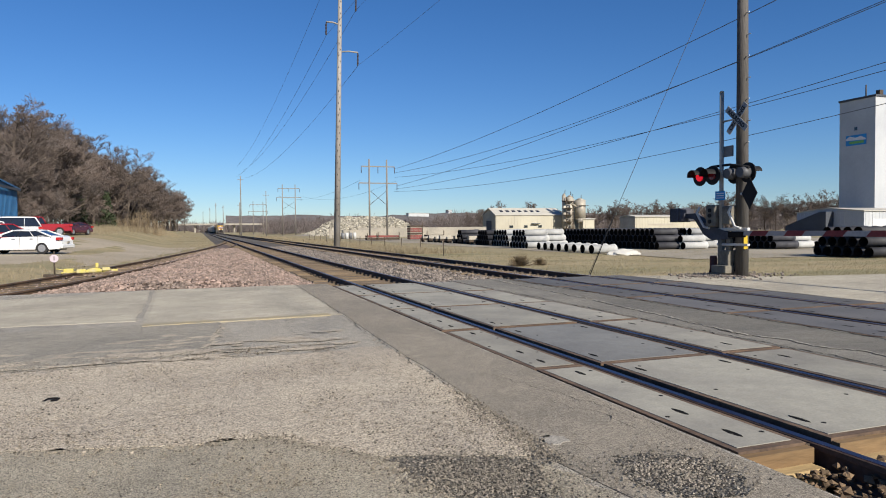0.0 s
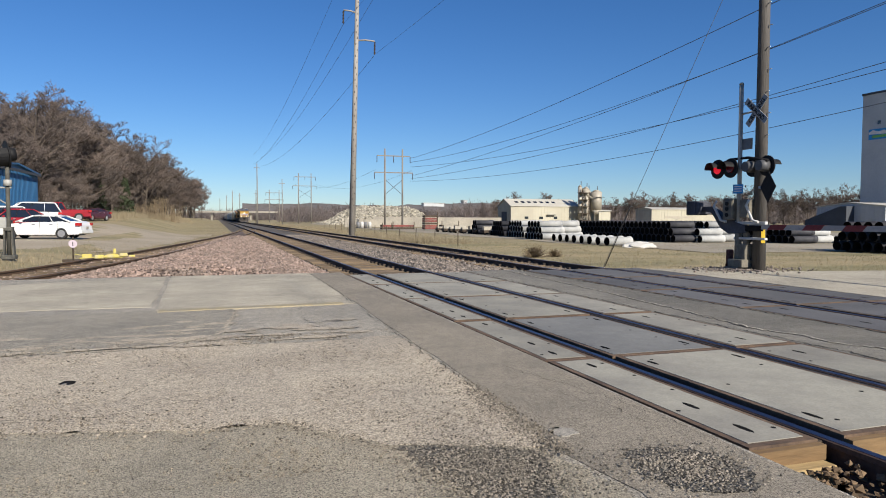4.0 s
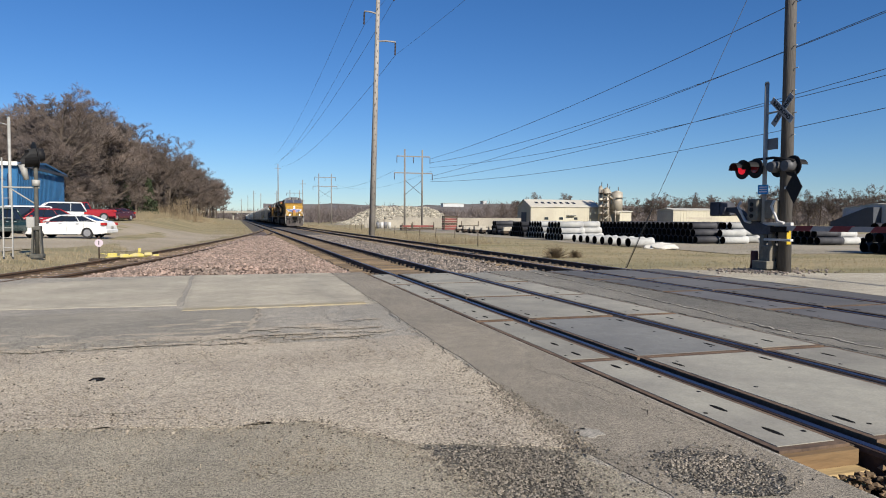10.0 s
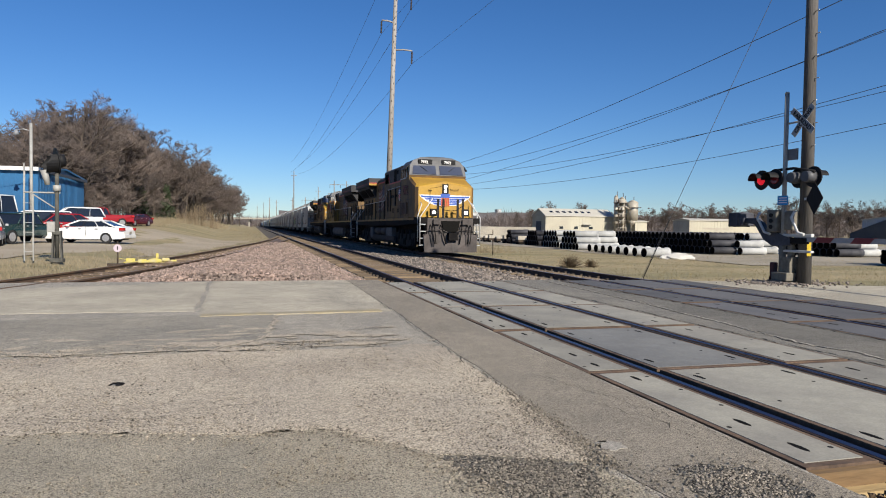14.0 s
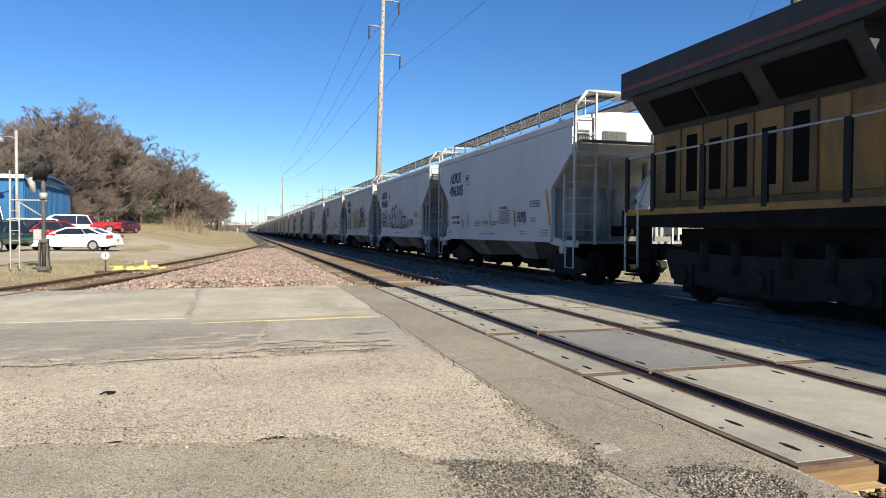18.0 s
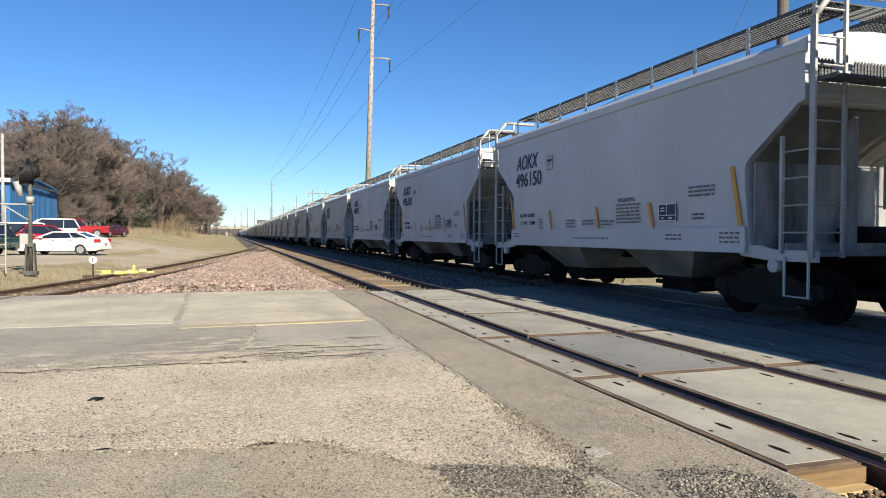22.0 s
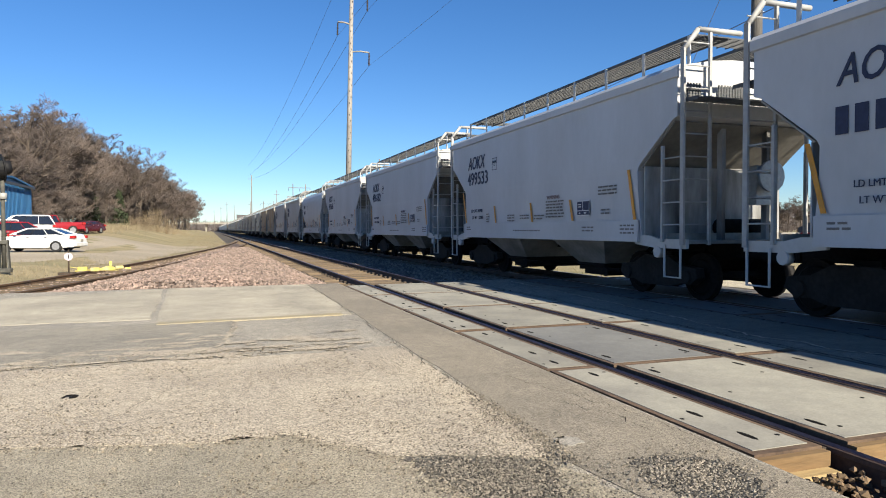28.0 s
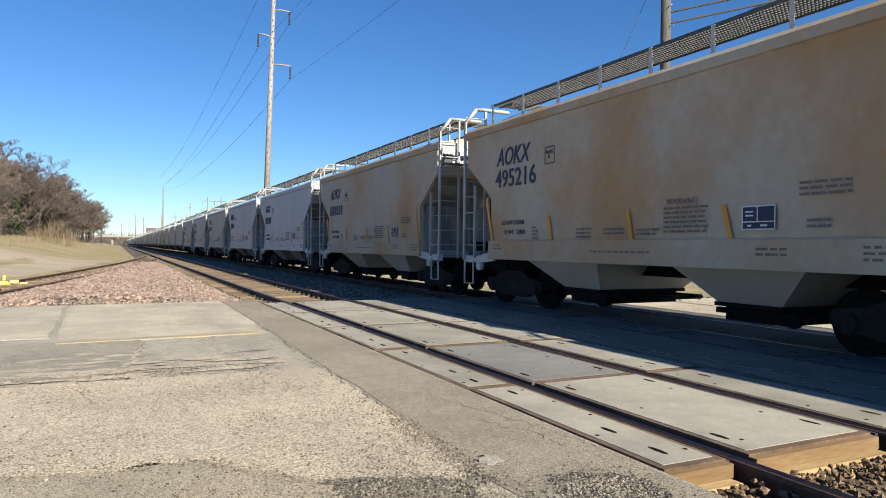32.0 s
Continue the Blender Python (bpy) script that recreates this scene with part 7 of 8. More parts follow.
def building(name, label, x0, x1, y0, y1, z0, eave, ridge, wall, roof, axis="x", ribs=0, bands=True):
    b = thing(name, label, "building")
    wl = part("wall", box(BM(), x0, x1, y0, y1, z0, eave), wall, b)
    bm = BM()
    o = 0.25
    if axis == "x":
        ym = (y0 + y1) / 2
        prism(bm, [(y0 - o, eave - 0.02), (ym, ridge), (y1 + o, eave - 0.02), (y1 + o, eave + 0.14), (ym, ridge + 0.16), (y0 - o, eave + 0.14)], "x", x0 - o, x1 + o)
        g = BM()
        prism(g, [(y0, eave), (ym, ridge), (y1, eave)], "x", x0 + 0.01, x1 - 0.01)
        part("gable", g, wall, b)
    else:
        xm = (x0 + x1) / 2
        prism(bm, [(x0 - o, eave - 0.02), (xm, ridge), (x1 + o, eave - 0.02), (x1 + o, eave + 0.14), (xm, ridge + 0.16), (x0 - o, eave + 0.14)], "y", y0 - o, y1 + o)
        g = BM()
        prism(g, [(x0, eave), (xm, ridge), (x1, eave)], "y", y0 + 0.01, y1 - 0.01)
        part("gable", g, wall, b)
    part("roof", bm, roof, b)
    if ribs:
        bm = BM()
        for k in range(int((x1 - x0) / ribs)):
            box(bm, x0 + ribs * (k + 0.4), x0 + ribs * (k + 0.6), y0 - 0.035, y0 - 0.004, z0, eave)
        for k in range(int((y1 - y0) / ribs)):
            box(bm, x1 + 0.004, x1 + 0.035, y0 + ribs * (k + 0.4), y0 + ribs * (k + 0.6), z0, eave)
            box(bm, x0 - 0.035, x0 - 0.004, y0 + ribs * (k + 0.4), y0 + ribs * (k + 0.6), z0, eave)
        tagged(part("wall_ribs", bm, wall, wl), kind="stuff")
    return b


bb = building("workshop_building", "blue ribbed metal workshop building behind parked cars", -42, -17.6, 64, 80, 0.2, 5.7, 6.25, BLUE_WALL, BLUE_WALL, "x", 0.45)
part("fascia", box(BM(), -42.2, -17.45, 63.6, 63.72, 5.58, 5.9), WHITE, bb, "white fascia board")
part("fascia", box(BM(), -17.4, -17.3, 63.7, 80.2, 5.55, 5.8), ROOF_DARK, bb, "dark eave trim")
part("sign_panel", box(BM(), -27, -22.5, 63.4, 63.5, 4.3, 5.2), SIGN_BLUE, bb, "small sign panel")
wh = building("warehouse", "cream metal warehouse with skylight strip on its roof", 68.3, 87, 150, 158, -0.6, 4.5, 6.3, CREAM, ROOF_PALE, "x", 0.8)
for k in range(7):
    part("skylight", box(BM(), 70.2 + 1.7 * k, 71.1 + 1.7 * k, -0.02, 0.02, -0.5, 0.5), GLASS, wh, "dark roof skylight", at=Matrix.Translation((0, 151.9, 5.58)) @ Matrix.Rotation(radians(-65), 4, "X"))
part("door", box(BM(), 68.22, 68.3, 152.5, 155.5, -0.5, 3.2), ROOF_DARK, wh, "dark open doorway")
for k in range(3):
    part("window", box(BM(), 72 + 4 * k, 73 + 4 * k, 149.94, 150, 1.4, 2.0), GLASS, wh)
part("canopy", box(BM(), 78.0, 80.2, 149.3, 150, 2.3, 2.5), ROOF_DARK, wh)
for x, y, r, z0, z1, cone in ((90.3, 147, 1.35, 3.6, 8.2, True), (87.6, 147.5, 0.75, 1.0, 9.0, False), (88.8, 148.5, 0.7, 0.5, 8.4, False), (86.0, 147.6, 0.5, 0.3, 9.4, False)):
    s = thing("silo", "pale steel silo of the batching plant", "silo", pose(x, y, -0.6), "batching plant silos")
    part("shell", tube(BM(), (0, 0, z0 + 0.6), (0, 0, z1 + 0.6), r, n=18), SILO, s)
    part("cap", tube(BM(), (0, 0, z1 + 0.6), (0, 0, z1 + 1.1), r, r * 0.25, n=18), SILO, s)
    part("cone", tube(BM(), (0, 0, max(0.0, z0 - 1.2) + 0.6), (0, 0, z0 + 0.6), r * 0.3, r, n=18), SILO, s)
    for k in range(4):
        a = math.tau * (k + 0.5) / 4
        part("leg", tube(BM(), (r * math.cos(a), r * math.sin(a), 0), (r * math.cos(a), r * math.sin(a), z0 + 0.8), 0.07, n=6), SILO, s)
    part("vent_pipe", tube(BM(), (0.3, 0, z1), (0.3, 0, z1 + 2.0), 0.08, n=6), RUST, s)
    part("platform", box(BM(), -r - 0.5, r + 0.2, -r - 0.3, -r + 0.1, z1 - 0.8, z1 - 0.7), RUST, s)
tower = thing("batching_tower", "rusty steel lattice tower of the batching plant", "steel tower", pose(86.6, 146.6, -0.6))
for x in (-0.9, 0.9):
    for y in (-0.8, 0.8):
        part("post", box(BM(), x - 0.09, x + 0.09, y - 0.09, y + 0.09, 0, 8.6), RUST, tower)
for k in range(5):
    part("floor_beam", bevel(box(BM(), -1.1, 1.1, -1.0, 1.0, 1.6 + 1.7 * k, 1.75 + 1.7 * k), 0.02), RUST, tower)
    part("brace", tube(BM(), (-0.9, -0.85, 0.1 + 1.7 * k), (0.9, -0.85, 1.6 + 1.7 * k), 0.05, n=5), SILO, tower)
    part("railing", box(BM(), -1.1, 1.1, -1.0, -0.95, 2.5 + 1.7 * k, 2.57 + 1.7 * k), SILO, tower)
part("feed_chute", tube(BM(), (0.2, 0, 8.4), (2.4, 0.3, 7.2), 0.28, n=10), SILO, tower)
part("vent_stack", tube(BM(), (-0.5, 0, 8.4), (-0.5, 0, 9.6), 0.14, n=8), RUST, tower)
bx = building("plant_house", "low cream plant house under the silos", 90.5, 93.8, 146, 150, -0.6, 3.4, 3.6, CREAM, ROOF_PALE)
b2 = building("long_shed", "long low cream metal shed with a faded emblem", 109, 125.5, 150, 157, -0.6, 4.0, 4.5, CREAM, ROOF_PALE, "x", 0.9)
part("faded_emblem", prism(BM(), [(113, 2.2), (121, 2.2), (121, 1.8), (118, 1.7), (117, 1.3), (116, 1.7), (113, 1.8)], "y", 149.95, 149.98), SILO, b2, "faded grey emblem on the wall")
part("lower_wing", box(BM(), 125.6, 131.8, 150.5, 156, -0.6, 2.7), CREAM, b2)
part("end_wall", box(BM(), 108.9, 108.99, 150, 157, -0.6, 3.9), SILO, b2)
s3 = building("storage_shed", "pale grey metal shed with a dark roof lean-to", 128.6, 150, 100, 116.5, -1.0, 4.2, 5.0, PALE, ROOF_PALE, "x", 1.0)
part("lean_to_roof", prism(BM(), [(107, -0.9), (117.5, -0.9), (117.5, 1.3), (108.5, 4.3), (107, 4.3)], "x", 126.3, 128.55), ROOF_DARK, s3, "dark blue-grey sloping roof")
part("roller_door", box(BM(), 131, 137, 99.93, 99.99, -0.6, 2.6), WHITE, s3)
tw = thing("grain_elevator", "tall white concrete grain elevator with a green and blue emblem", "grain elevator")
part("tower", box(BM(), 150, 166, 114, 123.4, -1, 32), PALE, tw)
part("parapet", box(BM(), 149.8, 166.2, 113.8, 123.6, 31.6, 32.1), ROOF_DARK, tw, "dark roof edge")
em = part("emblem_panel", box(BM(), 149.93, 149.99, 116.2, 121.6, 20.7, 23.2), SIGN_BLUE, tw, "blue and green emblem panel")
part("emblem_hill", prism(BM(), [(116.3, 22.1), (117.6, 22.8), (119.0, 22.5), (120.5, 23.0), (121.5, 22.4), (121.5, 22.0), (116.3, 21.8)], "x", 149.9, 149.935), WHITE, em, "white shape on the emblem")
part("emblem_bar", box(BM(), 149.88, 149.925, 116.8, 120.6, 21.1, 21.7), SPRAY_GREEN, em, "green band on the emblem")
part("roof_vent", box(BM(), 154, 155.2, 116, 117, 32, 33.8), RUST, tw)
part("roof_vent", tube(BM(), (152, 118, 32), (152, 118, 35.2), 0.15, n=8), RUST, tw)
part("window", box(BM(), 149.95, 150, 118.6, 119.4, 24.3, 25.1), GLASS, tw)
hp = BM()
gx = []
for j in range(14):
    gx.append([hp.verts.new((31 + 2.87 * i, 210 + 3 * j, -0.6 + 5.8 * max(0.0, math.sin(math.pi * j / 13)) ** 0.6 * smooth01(min(i, 1.6 * (15 - i)), 0, 6) * (1 + 0.18 * noise.noise((i * 0.6, j * 0.5, 2))))) for i in range(16)])
for r0, r1 in zip(gx, gx[1:]):
    for i in range(15):
        hp.faces.new((r0[i], r0[i + 1], r1[i + 1], r1[i]))
solid("rubble_heap", hp, mat("rubble", (0.322, 0.294, 0.238), 0.95, alt=(0.196, 0.175, 0.14), big=0.8, fine=3, var=0.35, bump=1.0), "large pale heap of concrete rubble", "heap", kind="stuff")
rnd = random.Random(61)
spots = []
for k in range(2600):
    x, v = rnd.uniform(33, 73), rnd.uniform(0.0, 0.6)
    i = (x - 31) / 2.87
    spots.append((x, 210 + 39 * v, -0.55 + 5.8 * max(0.0, math.sin(math.pi * v)) ** 0.6 * smooth01(min(i, 1.6 * (15 - i)), 0, 6) * (1 + 0.18 * noise.noise((i * 0.6, v * 6.5, 2)))))
stones("rubble_blocks", spots, 0.2, 0.7, island(mat("broken_concrete", (0.36, 0.33, 0.27), 0.95, alt=(0.27, 0.25, 0.2), big=0.6, fine=3, var=0.25, bump=0.5), 0.5, 1.3), "broken concrete blocks strewn over the rubble bank", 62)
SITE_TAN = mat("weathered_site_wall", (0.298, 0.272, 0.227), 0.85, alt=(0.233, 0.214, 0.182), big=0.3, fine=4, var=0.15, bump=0.1)
solid("site_wall", box(BM(), 34, 66, 150.5, 150.8, -0.6, 1.7), SITE_TAN, "low pale boundary wall of the yard", "wall")
solid("site_wall", box(BM(), 27, 40, 148, 148.3, -0.6, 1.2), SITE_TAN, "low pale boundary wall of the yard", "wall")
br = thing("overpass", "grey road overpass far along the tracks", "bridge")
part("deck", box(BM(), -60, 70, 640, 652, 6.5, 8.0), SITE_TAN, br)
for x in (-20, -4, 14, 30):
    part("pier", box(BM(), x - 0.7, x + 0.7, 644, 648, -1, 6.5), SITE_TAN, br)
FORM_RED = mat("maroon_form_paint", (0.192, 0.0448, 0.0384), 0.7, alt=(0.102, 0.0384, 0.0333), big=1.0, fine=8, var=0.25, bump=0.1)
for k, (x, w, h) in enumerate(((29.4, 3.6, 1.0), (34.2, 2.2, 2.6), (37.6, 3.0, 1.2), (26.6, 1.6, 0.8))):
    rk = thing("steel_form_rack", "red steel form stacked on a rack", "steel forms", pose(x, 108, -0.45), "red steel forms in the yard")
    for j in range(max(2, int(h / 0.4))):
        part("form", bevel(box(BM(), -w / 2, w / 2, -0.8, 0.8, 0.4 * j + 0.03, 0.4 * j + 0.36), 0.03), FORM_RED if (j + k) % 3 else RUST, rk)
    for e in (-1, 1):
        part("upright", box(BM(), e * w / 2 - 0.06, e * w / 2 + 0.06, -0.9, -0.82, 0, h + 0.3), RUST, rk)
for k in range(9):
    x = 40 + 2.1 * k
    fm = thing("form_trailer", "low rusty form cradle with pale timbers", "steel forms", pose(31.4 + 0.1 * (k % 3), 93 - 2.5 * k, -0.6), "form cradles in the yard")
    part("bed", box(BM(), -0.9, 0.9, -0.6, 0.6, 0.25, 0.55), RUST, fm)
    for e in (-0.7, 0.7):
        part("leg", box(BM(), e - 0.08, e + 0.08, -0.5, 0.5, 0, 0.25), DARK, fm)
    part("timber", box(BM(), -0.8, 0.8, -0.3, 0.3, 0.55, 0.8 + 0.2 * (k % 2)), SILO, fm)
for k in range(4):
    tk = thing("storage_tank", "small pale upright tank in the yard", "tank", pose(27.2 + 0.8 * k, 134, -0.6))
    part("shell", tube(BM(), (0, 0, 0), (0, 0, 1.3), 0.35, n=10), HOP_WHITE if k % 2 else LOCO_GREY, tk)

# ---- pipe yard ----
PIPE_BLACK = mat("black_pipe", (0.028, 0.028, 0.034), 0.7, alt=(0.05, 0.05, 0.055), big=1.2, fine=10, var=0.2, bump=0.05, each=0.3)
PIPE_GREY = mat("pale_concrete_pipe", (0.451, 0.451, 0.435), 0.85, alt=(0.339, 0.339, 0.328), big=1.0, fine=10, var=0.12, bump=0.15, each=0.15)

# paler rim colour stands for sunlight on the black pipes' end rings
PIPE_RIM = mat("sunlit_pipe_rim", (0.12, 0.125, 0.14), 0.7, fine=10, var=0.2, bump=0.05, each=0.3)


def pipe_mesh(name, r, length, material, wall=0.1):
    bm = BM()
    n = 16
    prof = [(r, 0), (r, length * 0.86), (r * 1.16, length * 0.9), (r * 1.16, length), (r * (1 - wall) * 1.1, length), (r * (1 - wall), length * 0.88), (r * (1 - wall), 0)]
    levels = [[(a * math.cos(k * math.tau / n), y, a * math.sin(k * math.tau / n)) for k in range(n)] for a, y in prof]
    rings(bm, levels + [levels[0]], caps=False, smooth=True)
    bmesh.ops.remove_doubles(bm, verts=bm.verts[:], dist=1e-4)
    for f in bm.faces:
        c = f.calc_center_median()
        d = math.hypot(c.x, c.z)
        # bore coloured black as if in full shade, black pipes' rims paler as if lit
        if d < r * (1 - wall) * 1.06:
            f.material_index = 1
        elif abs(f.normal.y) > 0.9 and material is PIPE_BLACK:
            f.material_index = 2
    me = mesh(name, bm, material)
    me.materials.append(HOLE)
    me.materials.append(PIPE_RIM)
    return me


PB, PG, PL = pipe_mesh("black_pipe", 0.29, 2.4, PIPE_BLACK), pipe_mesh("grey_pipe", 0.30, 2.4, PIPE_GREY), pipe_mesh("large_grey_pipe", 0.31, 2.1, PIPE_GREY)


def stack(me, kind, x, y, cols, rows, r, turn=0.0, dx=None):
    z0 = ground_z(x, y)
    for j in range(rows):
        for i in range(cols - j):
            u = (i + 0.5 * j) * r * 2.08
            c, s = math.cos(radians(turn)), math.sin(radians(turn))
            o = solid("concrete_pipe", me, None, "black drain pipe stacked in the yard" if kind == "b" else "pale concrete pipe lying in the yard", "pipe",
                      pose(x + u * c, y + u * s, z0 + r * 1.1 + j * r * 1.82, 0, 0, turn), "black pipes" if kind == "b" else "concrete pipes")


# rows run towards the road, open ends towards the tracks
stack(PB, "b", 35.6, 61.5, 25, 3, 0.31, -90)
stack(PG, "g", 37.6, 45.9, 2, 2, 0.31, -88)
stack(PG, "g", 40.0, 48.6, 4, 3, 0.31, -90)
stack(PG, "g", 37.4, 63.4, 2, 2, 0.31, -90)
stack(PB, "b", 47.5, 62.0, 12, 3, 0.31, -90)
stack(PG, "g", 49.8, 55.2, 3, 2, 0.31, -90)
stack(PB, "b", 50.5, 53.0, 6, 2, 0.31, -90)
stack(PG, "g", 52.6, 51.5, 3, 2, 0.31, -90)
stack(PB, "b", 43.6, 47.5, 10, 2, 0.31, -90)
stack(PG, "g", 46.0, 43.6, 3, 2, 0.31, -88)
stack(PG, "g", 48.6, 42.6, 3, 1, 0.31, -92)
stack(PB, "b", 36.2, 31.2, 6, 3, 0.33, -90)
stack(PG, "g", 28.3, 58.5, 6, 3, 0.31, -90)
stack(PG, "g", 29.7, 66.0, 7, 3, 0.31, -90)
stack(PG, "g", 31.0, 59.6, 5, 3, 0.31, -86)
stack(PB, "b", 30.4, 72.0, 6, 3, 0.31, -90)
stack(PB, "b", 30.6, 79.0, 4, 3, 0.31, -90)
stack(PG, "g", 33.0, 74.0, 6, 3, 0.31, -90)
for k in range(8):
    solid("concrete_pipe", PL, None, "pale concrete pipe lying in the yard", "pipe", pose(27.6 - 0.2 * k, 51.6 - 1.5 * k, ground_z(27, 48) + 0.35, 0, 0, -86 + 3 * math.sin(3.0 * k)), "concrete pipes")
sand = BM()
bmesh.ops.create_icosphere(sand, subdivisions=4, radius=1.0)
for v in sand.verts:
    v.co = Vector((v.co.x * 2.3, v.co.y * 1.5, v.co.z * 0.75)) * (1 + 0.22 * noise.noise(v.co * 2.2))
solid("sand_heap", sand, mat("white_sand", (0.496, 0.48, 0.44), 0.95, fine=9, var=0.12, bump=0.5), "small heap of white sand beside the pipes", "heap", pose(27.4, 38.9, -0.62) @ Matrix.Scale(0.55, 4), kind="stuff")
rnd = random.Random(17)
for k in range(13):
    y = 40 + 5.0 * k
    p = solid("fence_post", tube(BM(), (0, 0, 0), (rnd.uniform(-0.06, 0.06), 0, 1.1), 0.03, n=6), RUST, "thin rusty fence post in the grass", "fence post", pose(14.6 + 0.06 * k, y, ground_z(14.6, y) - 0.05), "fence posts along the track")

# ---- lot and parked vehicles ----
YARD = mat("dull_yard_gravel", (0.29, 0.254, 0.196), 0.95, alt=(0.218, 0.192, 0.145), big=0.15, fine=6, var=0.2, bump=0.3)
bm = BM()
lot_rows = []
for j in range(22):
    y = 27 + 2.2 * j
    lo, hi = -45.0, siding_x(y) - 3.2 - 1.2 * noise.noise((j * 0.4, 2, 2)) if y > 33 else -8.5
    lot_rows.append([bm.verts.new((lo + (hi - lo) * i / 14 + (0.5 * noise.noise((j * 0.7, 1, 1)) if i == 14 else 0), y, ground_z(lo + (hi - lo) * i / 14, y) + 0.03)) for i in range(15)])
for r0, r1 in zip(lot_rows, lot_rows[1:]):
    for i in range(14):
        bm.faces.new((r0[i], r0[i + 1], r1[i + 1], r1[i])).smooth = True
solid("gravel_lot", bm, LOT, "tan gravel parking lot beside the woods", "parking lot", kind="structure")
bm = BM()
rows_ = []
for j in range(18):
    y = 31 + 6.0 * j
    rows_.append([bm.verts.new((26.6 + 7 * i + 0.7 * math.sin(1.7 * j), y, ground_z(26.6 + 7 * i, y) + 0.03)) for i in range(12)])
for r0, r1 in zip(rows_, rows_[1:]):
    for i in range(9):
        bm.faces.new((r0[i], r0[i + 1], r1[i + 1], r1[i])).smooth = True
solid("yard_gravel", bm, YARD, "pale gravel of the pipe yard", "gravel", kind="structure")
TYRE = mat("tyre_rubber", (0.02, 0.02, 0.021), 0.85, fine=20, var=0.2)
RIM = mat("alloy_rim", (0.45, 0.45, 0.46), 0.35, 0.7, fine=10, var=0.1)
TAIL = mat("red_tail_lamp", (0.35, 0.02, 0.02), 0.25, fine=10, var=0.1, bump=0)


def car_paint(name, col):
    return mat(name, col, 0.25, 0.0, fine=3, var=0.04, bump=0.0, spec=0.6)


def vehicle(name, label, lower, cabin, width, wheels, r, paint, m, bed=None):
    """A parked car: lower and cabin outlines are (length, height) seen from its side; x runs along the car."""
    v = thing(name, label, "car" if name != "pickup_truck" else "truck", m, "parked vehicles")
    # side outline with the wheel arches cut out of its lower edge
    low = lower[0][1]
    side = [lower[0]]
    for x in wheels:
        R = r * 1.14
        a0 = math.asin(max(-1.0, min(1.0, (low - r) / R)))
        side += [(x - R * math.cos(t), r + R * math.sin(t)) for t in [a0 + (math.pi - 2 * a0) * k / 10 for k in range(11)]]
    bm = BM()
    prism(bm, side + list(lower[1:]), "y", -width / 2, width / 2)
    crest = max(p[1] for p in lower)
    for q in bm.verts:
        up = max(0.0, q.co.z - 0.62) / (crest - 0.62)
        ends = smooth01(abs(q.co.x), 1.7, 2.6)
        q.co.y *= (1 - 0.07 * up ** 1.5) * (1 - 0.09 * ends)
    part("body", bevel(bm, 0.03, 2), paint, v)
    part("floor_pan", box(BM(), lower[0][0] + 0.25, lower[1][0] - 0.25, -width / 2 + 0.22, width / 2 - 0.22, low - 0.04, low + 0.3), BLACK, v)
    (a, b, c, d, top, waist) = cabin
    bm = BM()
    w0, w1 = width / 2 - 0.05, width / 2 - 0.24
    rings(bm, [[(a, -w0, waist), (d, -w0, waist), (d, w0, waist), (a, w0, waist)], [(b, -w1, top - 0.05), (c, -w1, top - 0.05), (c, w1, top - 0.05), (b, w1, top - 0.05)]])
    gl = part("glazing", bm, GLASS, v, "dark tinted windows")
    bm = BM()
    rings(bm, [[(b - p, -w1 - e_, z), (c + p, -w1 - e_, z), (c + p, w1 + e_, z), (b - p, w1 + e_, z)] for p, e_, z in ((0.1, 0.045, top - 0.09), (0.04, 0.02, top - 0.04), (-0.1, -0.06, top), (-0.45, -0.3, top + 0.025))], smooth=True)
    part("roof", bm, paint, v)
    for t in (0.0, 0.36, 0.68, 1.0):
        for e in (-1, 1):
            lo = Vector((a + (d - a) * t, e * (w0 + 0.005), waist))
            hi = Vector((b + (c - b) * t, e * (w1 + 0.01), top - 0.05))
            part("pillar", tube(BM(), lo, hi, 0.02 if 0 < t < 1 else 0.05, n=6), BLACK if 0 < t < 0.5 else paint, gl)
    for x in wheels:
        for e in (-1, 1):
            wh_ = part("wheel", tube(BM(), (x, e * (width / 2 - 0.24), r), (x, e * (width / 2 - 0.02), r), r, n=20), TYRE, v)
            part("rim", tube(BM(), (x, e * (width / 2 - 0.03), r), (x, e * (width / 2 - 0.008), r), r * 0.66, n=16), RIM, wh_)
    x0, x1 = min(p[0] for p in lower), max(p[0] for p in lower)
    for e in (-1, 1):
        part("tail_lamp", box(BM(), x1 - 0.28, x1 + 0.01, e * (width / 2 - 0.12) - 0.135, e * (width / 2 - 0.12) + 0.135, waist - 0.22, waist - 0.05), TAIL, v, "red tail lamp")
        part("headlamp", box(BM(), x0 - 0.01, x0 + 0.2, e * (width / 2 - 0.2) - 0.17, e * (width / 2 - 0.2) + 0.17, waist - 0.3, waist - 0.15), GALV, v)
        part("mirror", bevel(box(BM(), a + 0.3, a + 0.45, e * (width / 2 + 0.1) - 0.08, e * (width / 2 + 0.1) + 0.08, waist, waist + 0.13), 0.02), paint, v)
        for t in (0.3, 0.62):
            part("door_handle", box(BM(), a + (d - a) * t, a + (d - a) * t + 0.18, e * (width / 2 + 0.005) - 0.012, e * (width / 2 + 0.005) + 0.012, waist - 0.14, waist - 0.1), GALV, v)
